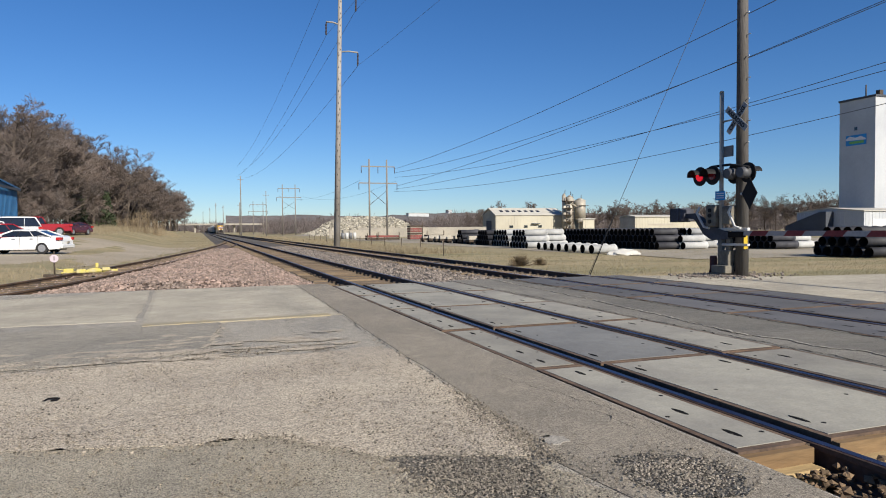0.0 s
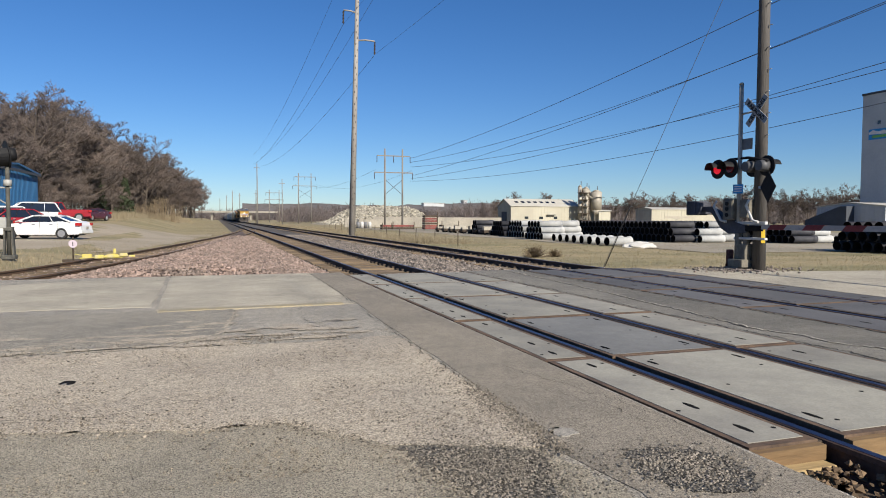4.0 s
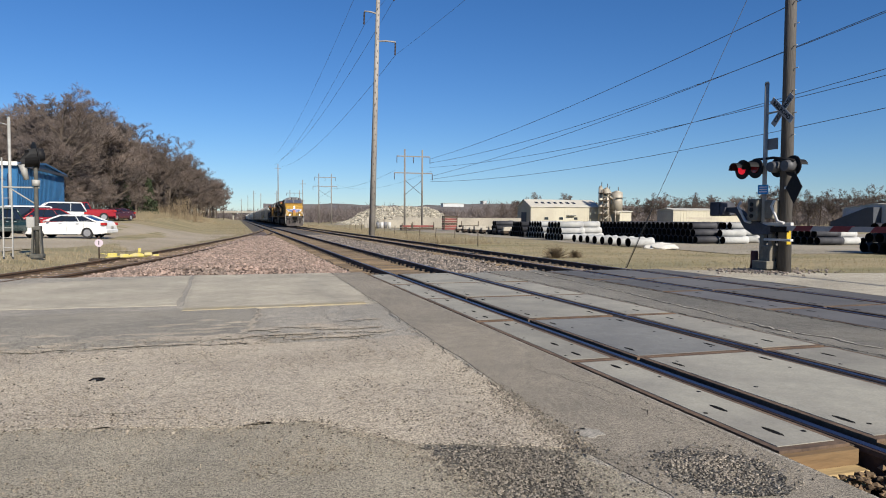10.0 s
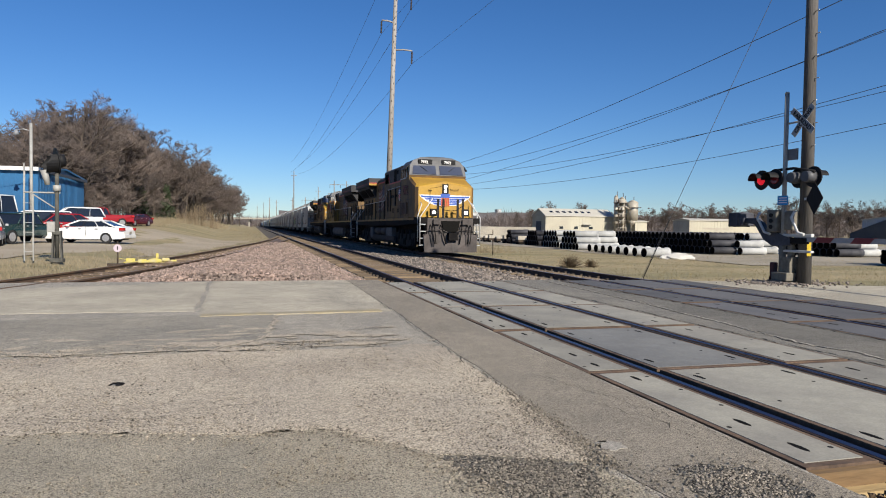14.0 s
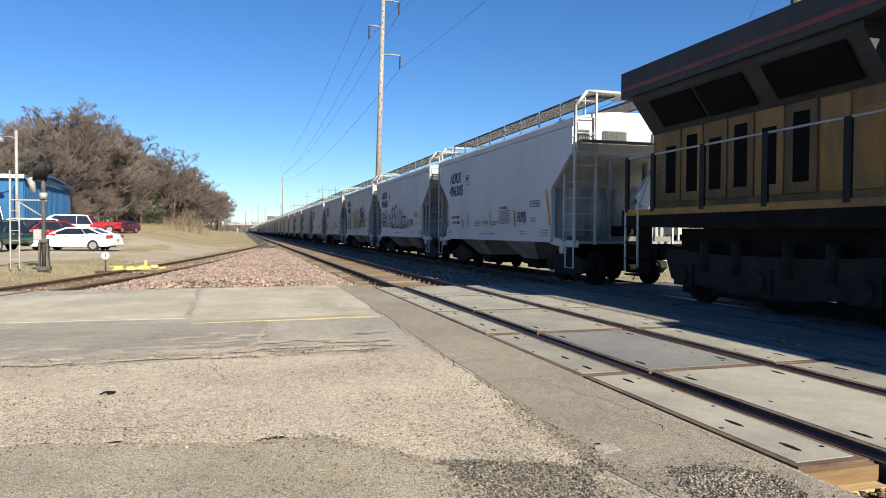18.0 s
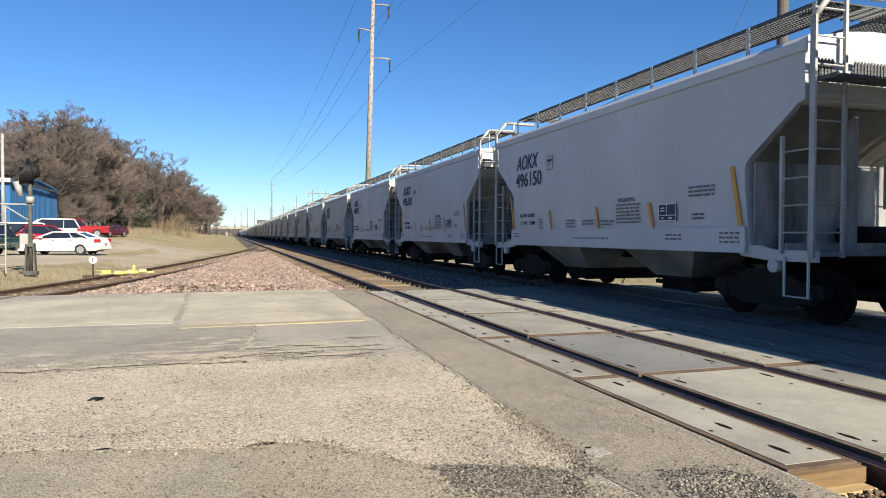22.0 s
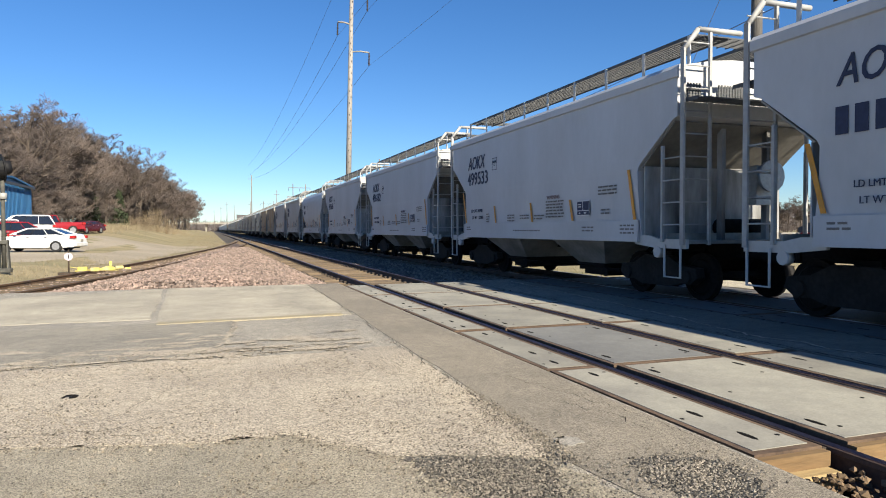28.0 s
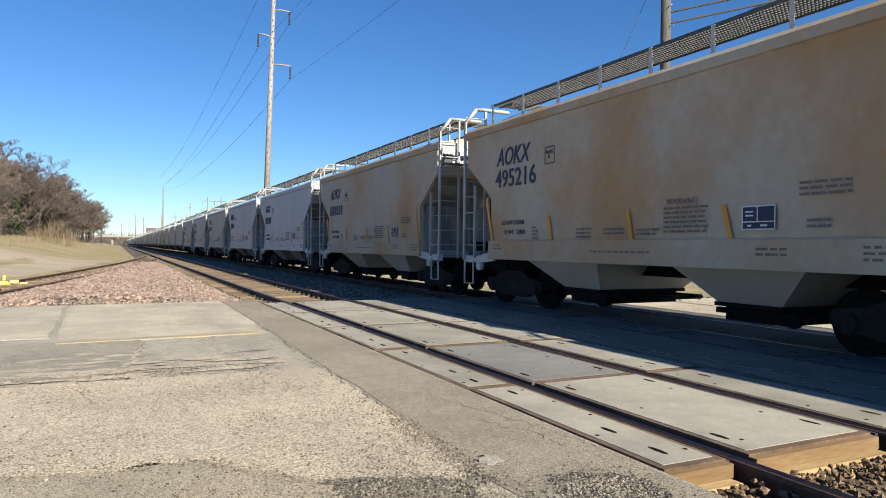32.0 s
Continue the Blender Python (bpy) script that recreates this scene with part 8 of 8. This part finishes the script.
            part("door_seam", box(BM(), a + (d - a) * (t + 0.14), a + (d - a) * (t + 0.14) + 0.012, e * width / 2 - 0.004, e * width / 2 + 0.004, 0.35, waist), BLACK, v)
    part("bumper", bevel(box(BM(), x1 - 0.1, x1 + 0.05, -width / 2 + 0.06, width / 2 - 0.06, 0.32, 0.55), 0.03), paint, v)
    part("plate", box(BM(), x1 + 0.05, x1 + 0.06, -0.15, 0.15, 0.6, 0.75), SILO, v)
    return v


SEDAN = [(-2.42, 0.24), (2.42, 0.28), (2.54, 0.5), (2.52, 0.8), (2.42, 1.0), (2.2, 1.08), (1.5, 1.08), (-0.9, 0.99), (-1.9, 0.86), (-2.36, 0.74), (-2.52, 0.5)]
SUV = [(-2.4, 0.35), (2.35, 0.38), (2.4, 0.9), (2.35, 1.15), (-1.0, 1.12), (-2.2, 0.98), (-2.42, 0.7)]
PICKUP = [(-2.8, 0.45), (2.9, 0.48), (2.92, 1.15), (0.55, 1.17), (-1.2, 1.17), (-2.6, 1.08), (-2.82, 0.8)]
VAN = [(-2.7, 0.35), (2.6, 0.38), (2.65, 1.2), (-1.5, 1.15), (-2.5, 0.95), (-2.72, 0.7)]
WHITE_PAINT = car_paint("white_car_paint", (0.64, 0.64, 0.631))
RED_PAINT = car_paint("red_car_paint", (0.24, 0.0128, 0.016))
MAROON = car_paint("maroon_car_paint", (0.065, 0.010, 0.013))
GREEN_PAINT = car_paint("dark_green_car_paint", (0.012, 0.03, 0.028))
SILVER = car_paint("silver_car_paint", (0.32, 0.33, 0.34))


def lot_pose(x, y, a):
    return pose(x, y, ground_z(x, y) + 0.04, 0, 0, a)


vehicle("sedan", "white four-door sedan parked on the gravel lot", SEDAN, (-1.2, -0.25, 1.05, 1.98, 1.46, 1.03), 1.86, (-1.52, 1.43), 0.33, WHITE_PAINT, lot_pose(-10.1, 47.2, -13))
vehicle("suv", "white sport utility vehicle parked beside a red car", SUV, (-1.2, -0.3, 1.95, 2.3, 1.85, 1.12), 1.9, (-1.45, 1.4), 0.37, WHITE_PAINT, lot_pose(-14.0, 59.5, 20))
vehicle("hatchback", "dark red car parked behind the white sedan", SUV, (-1.2, -0.4, 1.2, 2.1, 1.72, 1.1), 1.8, (-1.4, 1.4), 0.34, RED_PAINT, lot_pose(-13.9, 55.5, 32))
vehicle("pickup_truck", "red pickup truck parked at the edge of the woods", PICKUP, (-1.3, -0.6, 0.35, 0.6, 1.85, 1.16), 1.95, (-1.8, 1.75), 0.4, RED_PAINT, lot_pose(-14.7, 73.5, 28))
vehicle("sedan", "maroon sedan parked at the edge of the woods", SEDAN, (-1.15, -0.2, 1.0, 1.95, 1.34, 1.0), 1.8, (-1.5, 1.45), 0.33, MAROON, lot_pose(-12.9, 82, 70))
vehicle("pickup_truck", "dark green pickup truck parked on the lot", PICKUP, (-1.3, -0.6, 0.6, 0.9, 1.85, 1.16), 1.95, (-1.8, 1.75), 0.4, GREEN_PAINT, lot_pose(-13.7, 46, 70))
vehicle("minivan", "white minivan parked on the lot", VAN, (-1.7, -0.7, 2.2, 2.6, 1.85, 1.15), 1.95, (-1.6, 1.6), 0.36, WHITE_PAINT, lot_pose(-15.6, 56, 20))
vehicle("hatchback", "silver car with its tail lamps towards the road", SUV, (-1.2, -0.4, 1.6, 2.2, 1.6, 1.05), 1.8, (-1.4, 1.4), 0.34, SILVER, lot_pose(-14.0, 41.5, 285))
vehicle("delivery_van", "tall white van with a dark rear window", VAN, (-2.0, -1.4, 2.4, 2.62, 2.7, 1.2), 2.1, (-1.6, 1.6), 0.38, WHITE_PAINT, lot_pose(-20.6, 60, 60))
lamp = thing("street_lamp", "grey pole lamp with a curved arm beside the lot", "street lamp", pose(-16.4, 58, 0.2))
part("pole", tube(BM(), (0, 0, 0), (0, 0, 8.6), 0.13, 0.1, n=10), ALU, lamp)
part("arm", pipe_run(BM(), [(0, 0, 8.0), (-0.5, 0, 8.15), (-1.0, 0, 8.05)], 0.03, 6), GALV, lamp)
part("lamp_head", tube(BM(), (-1.0, 0, 8.06), (-1.0, 0, 7.7), 0.08, 0.22, n=12), SIGN_WHITE, lamp, "pale lamp head")
wire("service_cable", (-16.4, 58, 8.5), (-45, 50, 9.2), 0.6, 0.02, "thin service cable leading from the lamp pole")

# ---- trees ----
BARK = mat("grey_brown_bark", (0.106, 0.0837, 0.067), 0.95, alt=(0.0558, 0.0446, 0.0363), big=1.0, fine=8, var=0.3, bump=0.5, stretch=(2, 2, 0.4))
TWIG = mat("reddish_bare_twigs", (0.128, 0.0986, 0.0849), 0.95, alt=(0.101, 0.0849, 0.0766), big=0.25, fine=3, var=0.2, bump=0, each=0.2)
REED = mat("dry_tall_grass", (0.223, 0.187, 0.123), 0.9, alt=(0.179, 0.145, 0.0918), big=0.8, fine=5, var=0.2, bump=0)
CEDAR = mat("dark_cedar_green", (0.021, 0.033, 0.012), 0.9, alt=(0.03, 0.036, 0.018), big=1.5, fine=8, var=0.3, bump=0.2)


def twig(verts, faces, p, q, r0, r1):
    d = (q - p).normalized()
    a = d.orthogonal().normalized()
    b = d.cross(a)
    o = len(verts)
    for c, r in ((p, r0), (q, r1)):
        for k in range(3):
            verts.append(c + (a * math.cos(k * 2.0944) + b * math.sin(k * 2.0944)) * r)
    for k in range(3):
        faces.append((o + k, o + (k + 1) % 3, o + 3 + (k + 1) % 3, o + 3 + k))


def bare_tree(seed, h, spread_):
    """Two meshes: the trunk with its limbs, and the crown of thin twigs."""
    rnd = random.Random(seed)
    tv, tf, cv, cf = [], [], [], []

    def grow(p, d, length, r, level):
        q = p + d * length
        mid = p.lerp(q, 0.5) + Vector((rnd.gauss(0, 1), rnd.gauss(0, 1), 0)) * length * 0.05
        vs, fs = (tv, tf) if level < 3 else (cv, cf)
        twig(vs, fs, p, mid, r, r * 0.8)
        twig(vs, fs, mid, q, r * 0.8, r * 0.55)
        if level == 5:
            return
        n = (9, 6, 5, 5, 5)[level]
        for k in range(n):
            t = rnd.uniform(0.3, 1.0) if level else 0.22 + 0.78 * (k + rnd.random()) / n
            base = p.lerp(mid, t * 2) if t < 0.5 else mid.lerp(q, t * 2 - 1)
            side = Vector((rnd.gauss(0, 1), rnd.gauss(0, 1), rnd.gauss(0.15, 0.5))).normalized()
            nd = (d * rnd.uniform(0.35, 0.8) + side * spread_).normalized()
            nd.z = nd.z * 0.9 + 0.26
            grow(base, nd.normalized(), length * rnd.uniform(0.42, 0.62) * (1.0 if level else 1.05 - 0.35 * t), max(0.022, r * 0.47), level + 1)

    grow(Vector((0, 0, 0)), Vector((rnd.gauss(0, 0.04), rnd.gauss(0, 0.04), 1)).normalized(), h * 0.74, h * 0.0145, 0)
    out = []
    for nm, v, f, m in (("trunk", tv, tf, BARK), ("crown", cv, cf, TWIG)):
        me = bpy.data.meshes.new(nm)
        me.from_pydata([tuple(c) for c in v], [], f)
        me.materials.append(m)
        out.append(me)
    return out


KINDS = [bare_tree(40 + k, 14 + 0.6 * k, 0.8 + 0.05 * k) for k in range(6)]


def tree(x, y, size, k, turn, label="bare grey-brown deciduous tree without leaves", group="bare trees of the wood"):
    t = thing("bare_tree", label, "tree", pose(x, y, ground_z(x, y) - 0.1, 0, 0, turn) @ Matrix.Scale(size, 4), group)
    part("trunk", KINDS[k][0], BARK, t)
    part("crown", KINDS[k][1], TWIG, t)
    return t


rnd = random.Random(31)
for k in range(150):
    u = (k / 150) ** 1.35
    y = 84 + 300 * u + rnd.uniform(-3, 3)
    x = -18.5 - rnd.uniform(0, 1) ** 1.2 * 30 * (1 - 0.4 * u) + 11.5 * u
    if x < -34 and y < 96:
        y += 10
    grown = 0.74 if y < 96 else 0.93 if y < 118 else 1.1
    az = math.degrees(math.atan2(x, y))
    grown *= 0.76 if az < -15.6 else 1.04 if az < -10 else 1.0
    tree(x, y, rnd.uniform(0.9, 1.1) * grown, k % 6, rnd.uniform(0, 360))
for k in range(70):
    y = 80 + 190 * rnd.random() ** 1.5
    tree(-16.5 - rnd.uniform(0, 6), y, rnd.uniform(0.25, 0.48), k % 6, rnd.uniform(0, 360), "bare brush at the edge of the wood", "brush at the wood's edge")
for k in range(120):
    a = radians(22 + 42 * k / 120 + rnd.uniform(-0.4, 0.4))
    d = rnd.uniform(225, 330)
    tree(d * math.sin(a) * 1.02, d * math.cos(a), rnd.uniform(0.55, 0.85) * (0.8 + 0.35 * k / 120), k % 6, rnd.uniform(0, 360), "distant bare tree behind the yard", "distant bare trees")
far_v, far_f = [], []
for k in range(3000):
    a = radians(rnd.uniform(5, 70))
    d = rnd.uniform(300, 540)
    h = rnd.uniform(8, 14) * (0.75 + 0.4 * noise.noise((a * 9, 1, 1)))
    p = Vector((d * math.sin(a), d * math.cos(a), -1))
    for j in range(30):
        q = p + Vector((rnd.gauss(0, 1.5), rnd.gauss(0, 1.5), h * rnd.uniform(0.05, 0.72)))
        twig(far_v, far_f, q, q + Vector((rnd.gauss(0, 1.0), rnd.gauss(0, 1.0), h * rnd.uniform(0.12, 0.3))), rnd.uniform(0.07, 0.16), 0.05)
for k in range(900):
    a, d = radians(rnd.uniform(-9, 6)), rnd.uniform(690, 900)
    p = Vector((d * math.sin(a), d * math.cos(a), -1))
    h = rnd.uniform(9, 15)
    for j in range(9):
        q = p + Vector((0, 0, h * rnd.uniform(0.0, 0.5)))
        twig(far_v, far_f, q, q + Vector((rnd.gauss(0, 2.2), rnd.gauss(0, 2.2), h * rnd.uniform(0.25, 0.5))), rnd.uniform(0.2, 0.4), 0.1)
me = bpy.data.meshes.new("far_wood")
me.from_pydata([tuple(c) for c in far_v], [], far_f)
# twig colour lightened to stand for the haze of distance
me.materials.append(mat("haze_paled_far_twigs", (0.175, 0.145, 0.135), 0.95, alt=(0.125, 0.108, 0.105), big=0.06, fine=1, var=0.25, bump=0))
tagged(new("far_wood", me), "hazy brown leafless wood on the horizon", "wood", kind="stuff")
hills = BM()
ridge = []
for k in range(90):
    a = radians(2 + 81 * k / 89)
    d = 1500
    ridge.append([hills.verts.new((d * f * math.sin(a), d * f * math.cos(a), z)) for f, z in ((0.9, -3), (1.0, 34 + 12 * noise.noise((k * 0.12, 3, 1)) + 3 * noise.noise((k * 0.7, 5, 2))), (1.2, 5))])
for r0, r1 in zip(ridge, ridge[1:]):
    for i in range(2):
        hills.faces.new((r0[i], r0[i + 1], r1[i + 1], r1[i]))
solid("far_hills", hills, mat("hazy_brown_hill", (0.128, 0.112, 0.105), 0.95, alt=(0.0975, 0.09, 0.09), big=0.01, fine=0.08, var=0.3, bump=0), "low wooded hills on the horizon", "hills", kind="structure")
for x, y, z, w in ((242, 790, 17, 18), (262, 800, 17, 10), (298, 800, 21, 5)):
    b = thing("distant_building", "white building on the far hill", "building", pose(x, y, 0))
    part("wall", box(BM(), 0, w, 0, 10, z, z + 4), PALE, b)
    part("roof", box(BM(), -0.5, w + 0.5, -0.5, 10.5, z + 4.05, z + 4.4), ROOF_PALE, b)


def cedar(x, y, h, seed):
    rnd_ = random.Random(seed)
    t = thing("cedar_tree", "small dark green cedar among bare trees", "tree", pose(x, y, ground_z(x, y)))
    part("trunk", tube(BM(), (0, 0, 0), (0, 0, h * 0.9), 0.12, 0.03, n=6), BARK, t)
    v, f = [], []
    for k in range(1400):
        z = h * rnd_.random() ** 0.8
        r = (h - z) * 0.27 * rnd_.uniform(0.35, 1.1) + 0.1
        a = rnd_.uniform(0, math.tau)
        c = Vector((r * math.cos(a), r * math.sin(a), z + 0.2))
        o = len(v)
        for _ in range(3):
            v.append(tuple(c + Vector((rnd_.gauss(0, 0.22), rnd_.gauss(0, 0.22), rnd_.gauss(0, 0.3)))))
        f.append((o, o + 1, o + 2))
    me_ = bpy.data.meshes.new("foliage")
    me_.from_pydata(v, [], f)
    me_.materials.append(CEDAR)
    part("foliage", me_, CEDAR, t)


for x, y, h in ((-19.5, 92, 6.0), (-22, 88, 5), (-18, 118, 7), (-25, 96, 6.5), (-17.5, 150, 7.5)):
    cedar(x, y, h, int(y))


def blades(name, spots, lo, hi, lean, material, label):
    v, f = [], []
    r_ = random.Random(len(spots))
    for x, y, z in spots:
        h = r_.uniform(lo, hi)
        a = r_.uniform(0, math.tau)
        w = Vector((math.cos(a), math.sin(a), 0)) * 0.008 * (1 + h)
        tip = Vector((x + r_.gauss(0, lean) * h, y + r_.gauss(0, lean) * h, z + h))
        o = len(v)
        v += [(x - w.x, y - w.y, z), (x + w.x, y + w.y, z), tuple(tip)]
        f.append((o, o + 1, o + 2))
    me_ = bpy.data.meshes.new(name)
    me_.from_pydata(v, [], f)
    me_.materials.append(material)
    return tagged(new(name, me_), label, "grass", kind="stuff")


spots = []
for k in range(26000):
    x, y = 12.6 + abs(rnd.gauss(0, 2.6)), 44 + 130 * rnd.random() ** 1.5
    spots.append((x, y, ground_z(x, y) - 0.02))
blades("dry_grass", spots, 0.12, 0.6, 0.3, REED, "tall dry grass along the main track")
spots = []
for k in range(15000):
    y = 18 + 190 * rnd.random() ** 1.8
    x = siding_x(y) - 1.6 - abs(rnd.gauss(0, 2.2)) if y < 90 else 1.5 - abs(rnd.gauss(0, 5))
    spots.append((x, y, ground_z(x, y) - 0.02))
blades("dry_grass", spots, 0.04, 0.2, 0.5, REED, "short dry grass along the siding")
spots = []
for k in range(16000):
    y = 84 + 115 * rnd.random() ** 1.4
    x = -15.5 + rnd.gauss(0, 2.2) + 6 * smooth01(y, 90, 190)
    spots.append((x, y, ground_z(x, y)))
blades("dry_reeds", spots, 0.25, 1.25, 0.2, REED, "tall pale reeds before the wood")
spots = []
for k in range(30000):
    x, y = 13 + 26 * rnd.random(), 15.5 + 30 * rnd.random() ** 1.3
    spots.append((x, y, ground_z(x, y) - 0.02))
blades("field_grass", spots, 0.04, 0.13, 0.6, GRASS, "short dormant field grass")
BUSH = mat("brown_dry_stems", (0.105, 0.075, 0.045), 0.95, alt=(0.15, 0.115, 0.07), big=4, fine=20, var=0.3, bump=0)
for x, y, s in ((13.6, 27.2, 1.0), (14.9, 27.7, 0.6)):
    t = thing("dry_bush", "dense brown leafless bush in the dry grass", "bush", pose(x, y, ground_z(x, y) - 0.03))
    v, f = [], []
    for k in range(420):
        a, e = rnd.uniform(0, math.tau), rnd.uniform(0.15, 1.4)
        d = Vector((math.cos(a) * math.cos(e), math.sin(a) * math.cos(e), math.sin(e)))
        p = d * rnd.uniform(0.0, 0.25) * s
        twig(v, f, p, p + (d + Vector((rnd.gauss(0, 0.2), rnd.gauss(0, 0.2), 0))) * s * rnd.uniform(0.25, 0.55), 0.007, 0.004)
    me_ = bpy.data.meshes.new("crown")
    me_.from_pydata([tuple(c) for c in v], [], f)
    me_.materials.append(BUSH)
    part("crown", me_, BUSH, t)
SHRUB = mat("pale_shrub_stems", (0.30, 0.235, 0.15), 0.95, alt=(0.2, 0.15, 0.1), big=2, fine=20, var=0.3, bump=0)
for x, y, s in ((-10.6, 128, 3.9), (-9.2, 132, 4.6), (-7.6, 137, 3.6), (-12.2, 126, 2.6)):
    t = thing("dry_shrub", "tall pale leafless shrub at the foot of the wood", "bush", pose(x, y, ground_z(x, y) - 0.03), "pale shrubs before the wood")
    v, f = [], []
    for k in range(70):
        p = Vector((rnd.gauss(0, 0.45), rnd.gauss(0, 0.45), 0))
        q = p * 1.7 + Vector((rnd.gauss(0, 0.25), rnd.gauss(0, 0.25), s * rnd.uniform(0.45, 1.0)))
        twig(v, f, p, q, 0.02, 0.008)
        for j in range(3):
            h = p.lerp(q, rnd.uniform(0.4, 0.9))
            twig(v, f, h, h + Vector((rnd.gauss(0, 0.22), rnd.gauss(0, 0.22), rnd.uniform(0.2, 0.7))), 0.01, 0.005)
    me_ = bpy.data.meshes.new("crown")
    me_.from_pydata([tuple(c) for c in v], [], f)
    me_.materials.append(SHRUB)
    part("crown", me_, SHRUB, t)
for x, y in ((17.0, 15.0), (16.6, 15.2)):
    bm = BM()
    bmesh.ops.create_icosphere(bm, subdivisions=2, radius=0.2)
    for v in bm.verts:
        v.co = Vector((v.co.x * 1.6, v.co.y, v.co.z * 0.35)) * (1 + 0.5 * noise.noise(v.co * 9))
    solid("plastic_scrap", bm, WHITE, "crumpled white plastic scrap in the grass", "litter", pose(x, y, ground_z(x, y) + 0.03))
# loose grit on the worn apron
spots = []
for k in range(34000):
    x, y = rnd.uniform(-6.0, 1.95), 3.3 + 4.2 * rnd.random() ** 1.3
    if noise.noise((x * 1.4, y * 1.4, 4.0)) < rnd.uniform(-0.35, 0.5):
        continue
    spots.append((x, y, 0.0107))
stones("road_grit", spots, 0.0035, 0.0085, island(mat("grit_stones", (0.194, 0.162, 0.119), 0.9, fine=40, var=0.3), 0.3, 1.7), "loose grit scattered on the worn apron", 15)
spots = []
for k in range(6000):
    x, y = rnd.uniform(-4.0, 2.0), 2.0 + 2.2 * rnd.random()
    spots.append((x, y, 0.0088))
stones("road_grit", spots, 0.003, 0.007, island(mat("dark_grit_stones", (0.144, 0.126, 0.101), 0.9, fine=40, var=0.3), 0.3, 2.2), "fine grit scattered on the dark asphalt", 19)
spots = []
for k in range(6500):
    x, y = rnd.uniform(-6.0, 1.9), 3.8 + 3.7 * rnd.random() ** 1.3
    if noise.noise((x * 1.4, y * 1.4, 4.0)) < rnd.uniform(-0.35, 0.5):
        continue
    spots.append((x, y, 0.0108))
stones("loose_pebbles", spots, 0.006, 0.0135, island(mat("loose_pebble", (0.102, 0.087, 0.069), 0.9, fine=40, var=0.3), 0.3, 3.2), "scattered dark pebbles on the worn apron", 23)
EDGE = ((-3.0, 4.8), (-1.08, 4.48), (-0.62, 4.36), (-0.06, 4.2), (0.2, 4.24), (0.46, 4.18), (0.62, 3.98), (0.78, 3.83), (0.96, 3.5), (1.06, 3.17), (1.15, 2.92), (1.2, 2.6), (1.79, 3.29), (1.84, 3.49), (1.82, 3.7), (1.88, 4.32), (1.9, 4.9))
spots = []
for k in range(1500):
    u = rnd.random() * (len(EDGE) - 1.001)
    p, q = EDGE[int(u)], EDGE[int(u) + 1]
    t = u - int(u)
    spots.append((p[0] + (q[0] - p[0]) * t + rnd.gauss(0, 0.05), p[1] + (q[1] - p[1]) * t + rnd.gauss(0, 0.07), 0.0105))
stones("edge_gravel", spots, 0.004, 0.011, island(mat("edge_gravel_stone", (0.158, 0.135, 0.105), 0.9, fine=40, var=0.3), 0.25, 2.0), "loose gravel along the broken chipseal edge", 24)
CRUMBLE = mat("crumbled_asphalt", (0.108, 0.098, 0.082), 0.95, alt=(0.16, 0.145, 0.12), big=5, fine=30, var=0.4, bump=1.0, speck=(75, 0.7, 0.25))
patch("crumbled_patch", [(2.16, 3.07), (2.3, 3.1), (2.42, 3.08), (2.6, 2.95), (2.66, 2.8), (2.62, 2.6), (2.5, 2.44), (2.16, 2.5), (2.07, 2.78)], 0.0092, CRUMBLE, "dark patch of crumbled asphalt", 0.03, 0.05, 0.03, 31, category="road")
patch("crumbled_patch", [(1.0, 3.54), (1.25, 3.52), (1.5, 3.4), (1.76, 3.27), (1.68, 3.0), (1.6, 2.85), (1.52, 2.55), (1.4, 2.3), (1.2, 2.4), (1.16, 2.92), (1.06, 3.17)], 0.0095, CRUMBLE, "dark patch of crumbled asphalt", 0.03, 0.05, 0.03, 32, category="road")
spots = []
for k in range(7500):
    a = rnd.random()
    x, y = (1.38 + rnd.gauss(0, 0.2), 3.05 + rnd.gauss(0, 0.27)) if a < 0.62 else (rnd.gauss(2.36, 0.16), rnd.gauss(2.8, 0.16)) if a < 0.85 else (1.84 + rnd.gauss(0, 0.05), rnd.uniform(3.15, 4.6))
    if x < 2.8:
        spots.append((x, y, 0.0115))
stones("broken_asphalt", spots, 0.0035, 0.0095, island(mat("dark_gravel", (0.155, 0.136, 0.111), 0.9, fine=40, var=0.35), 0.2, 2.2), "crumbled asphalt and gravel at the broken road edge", 16)



motions()
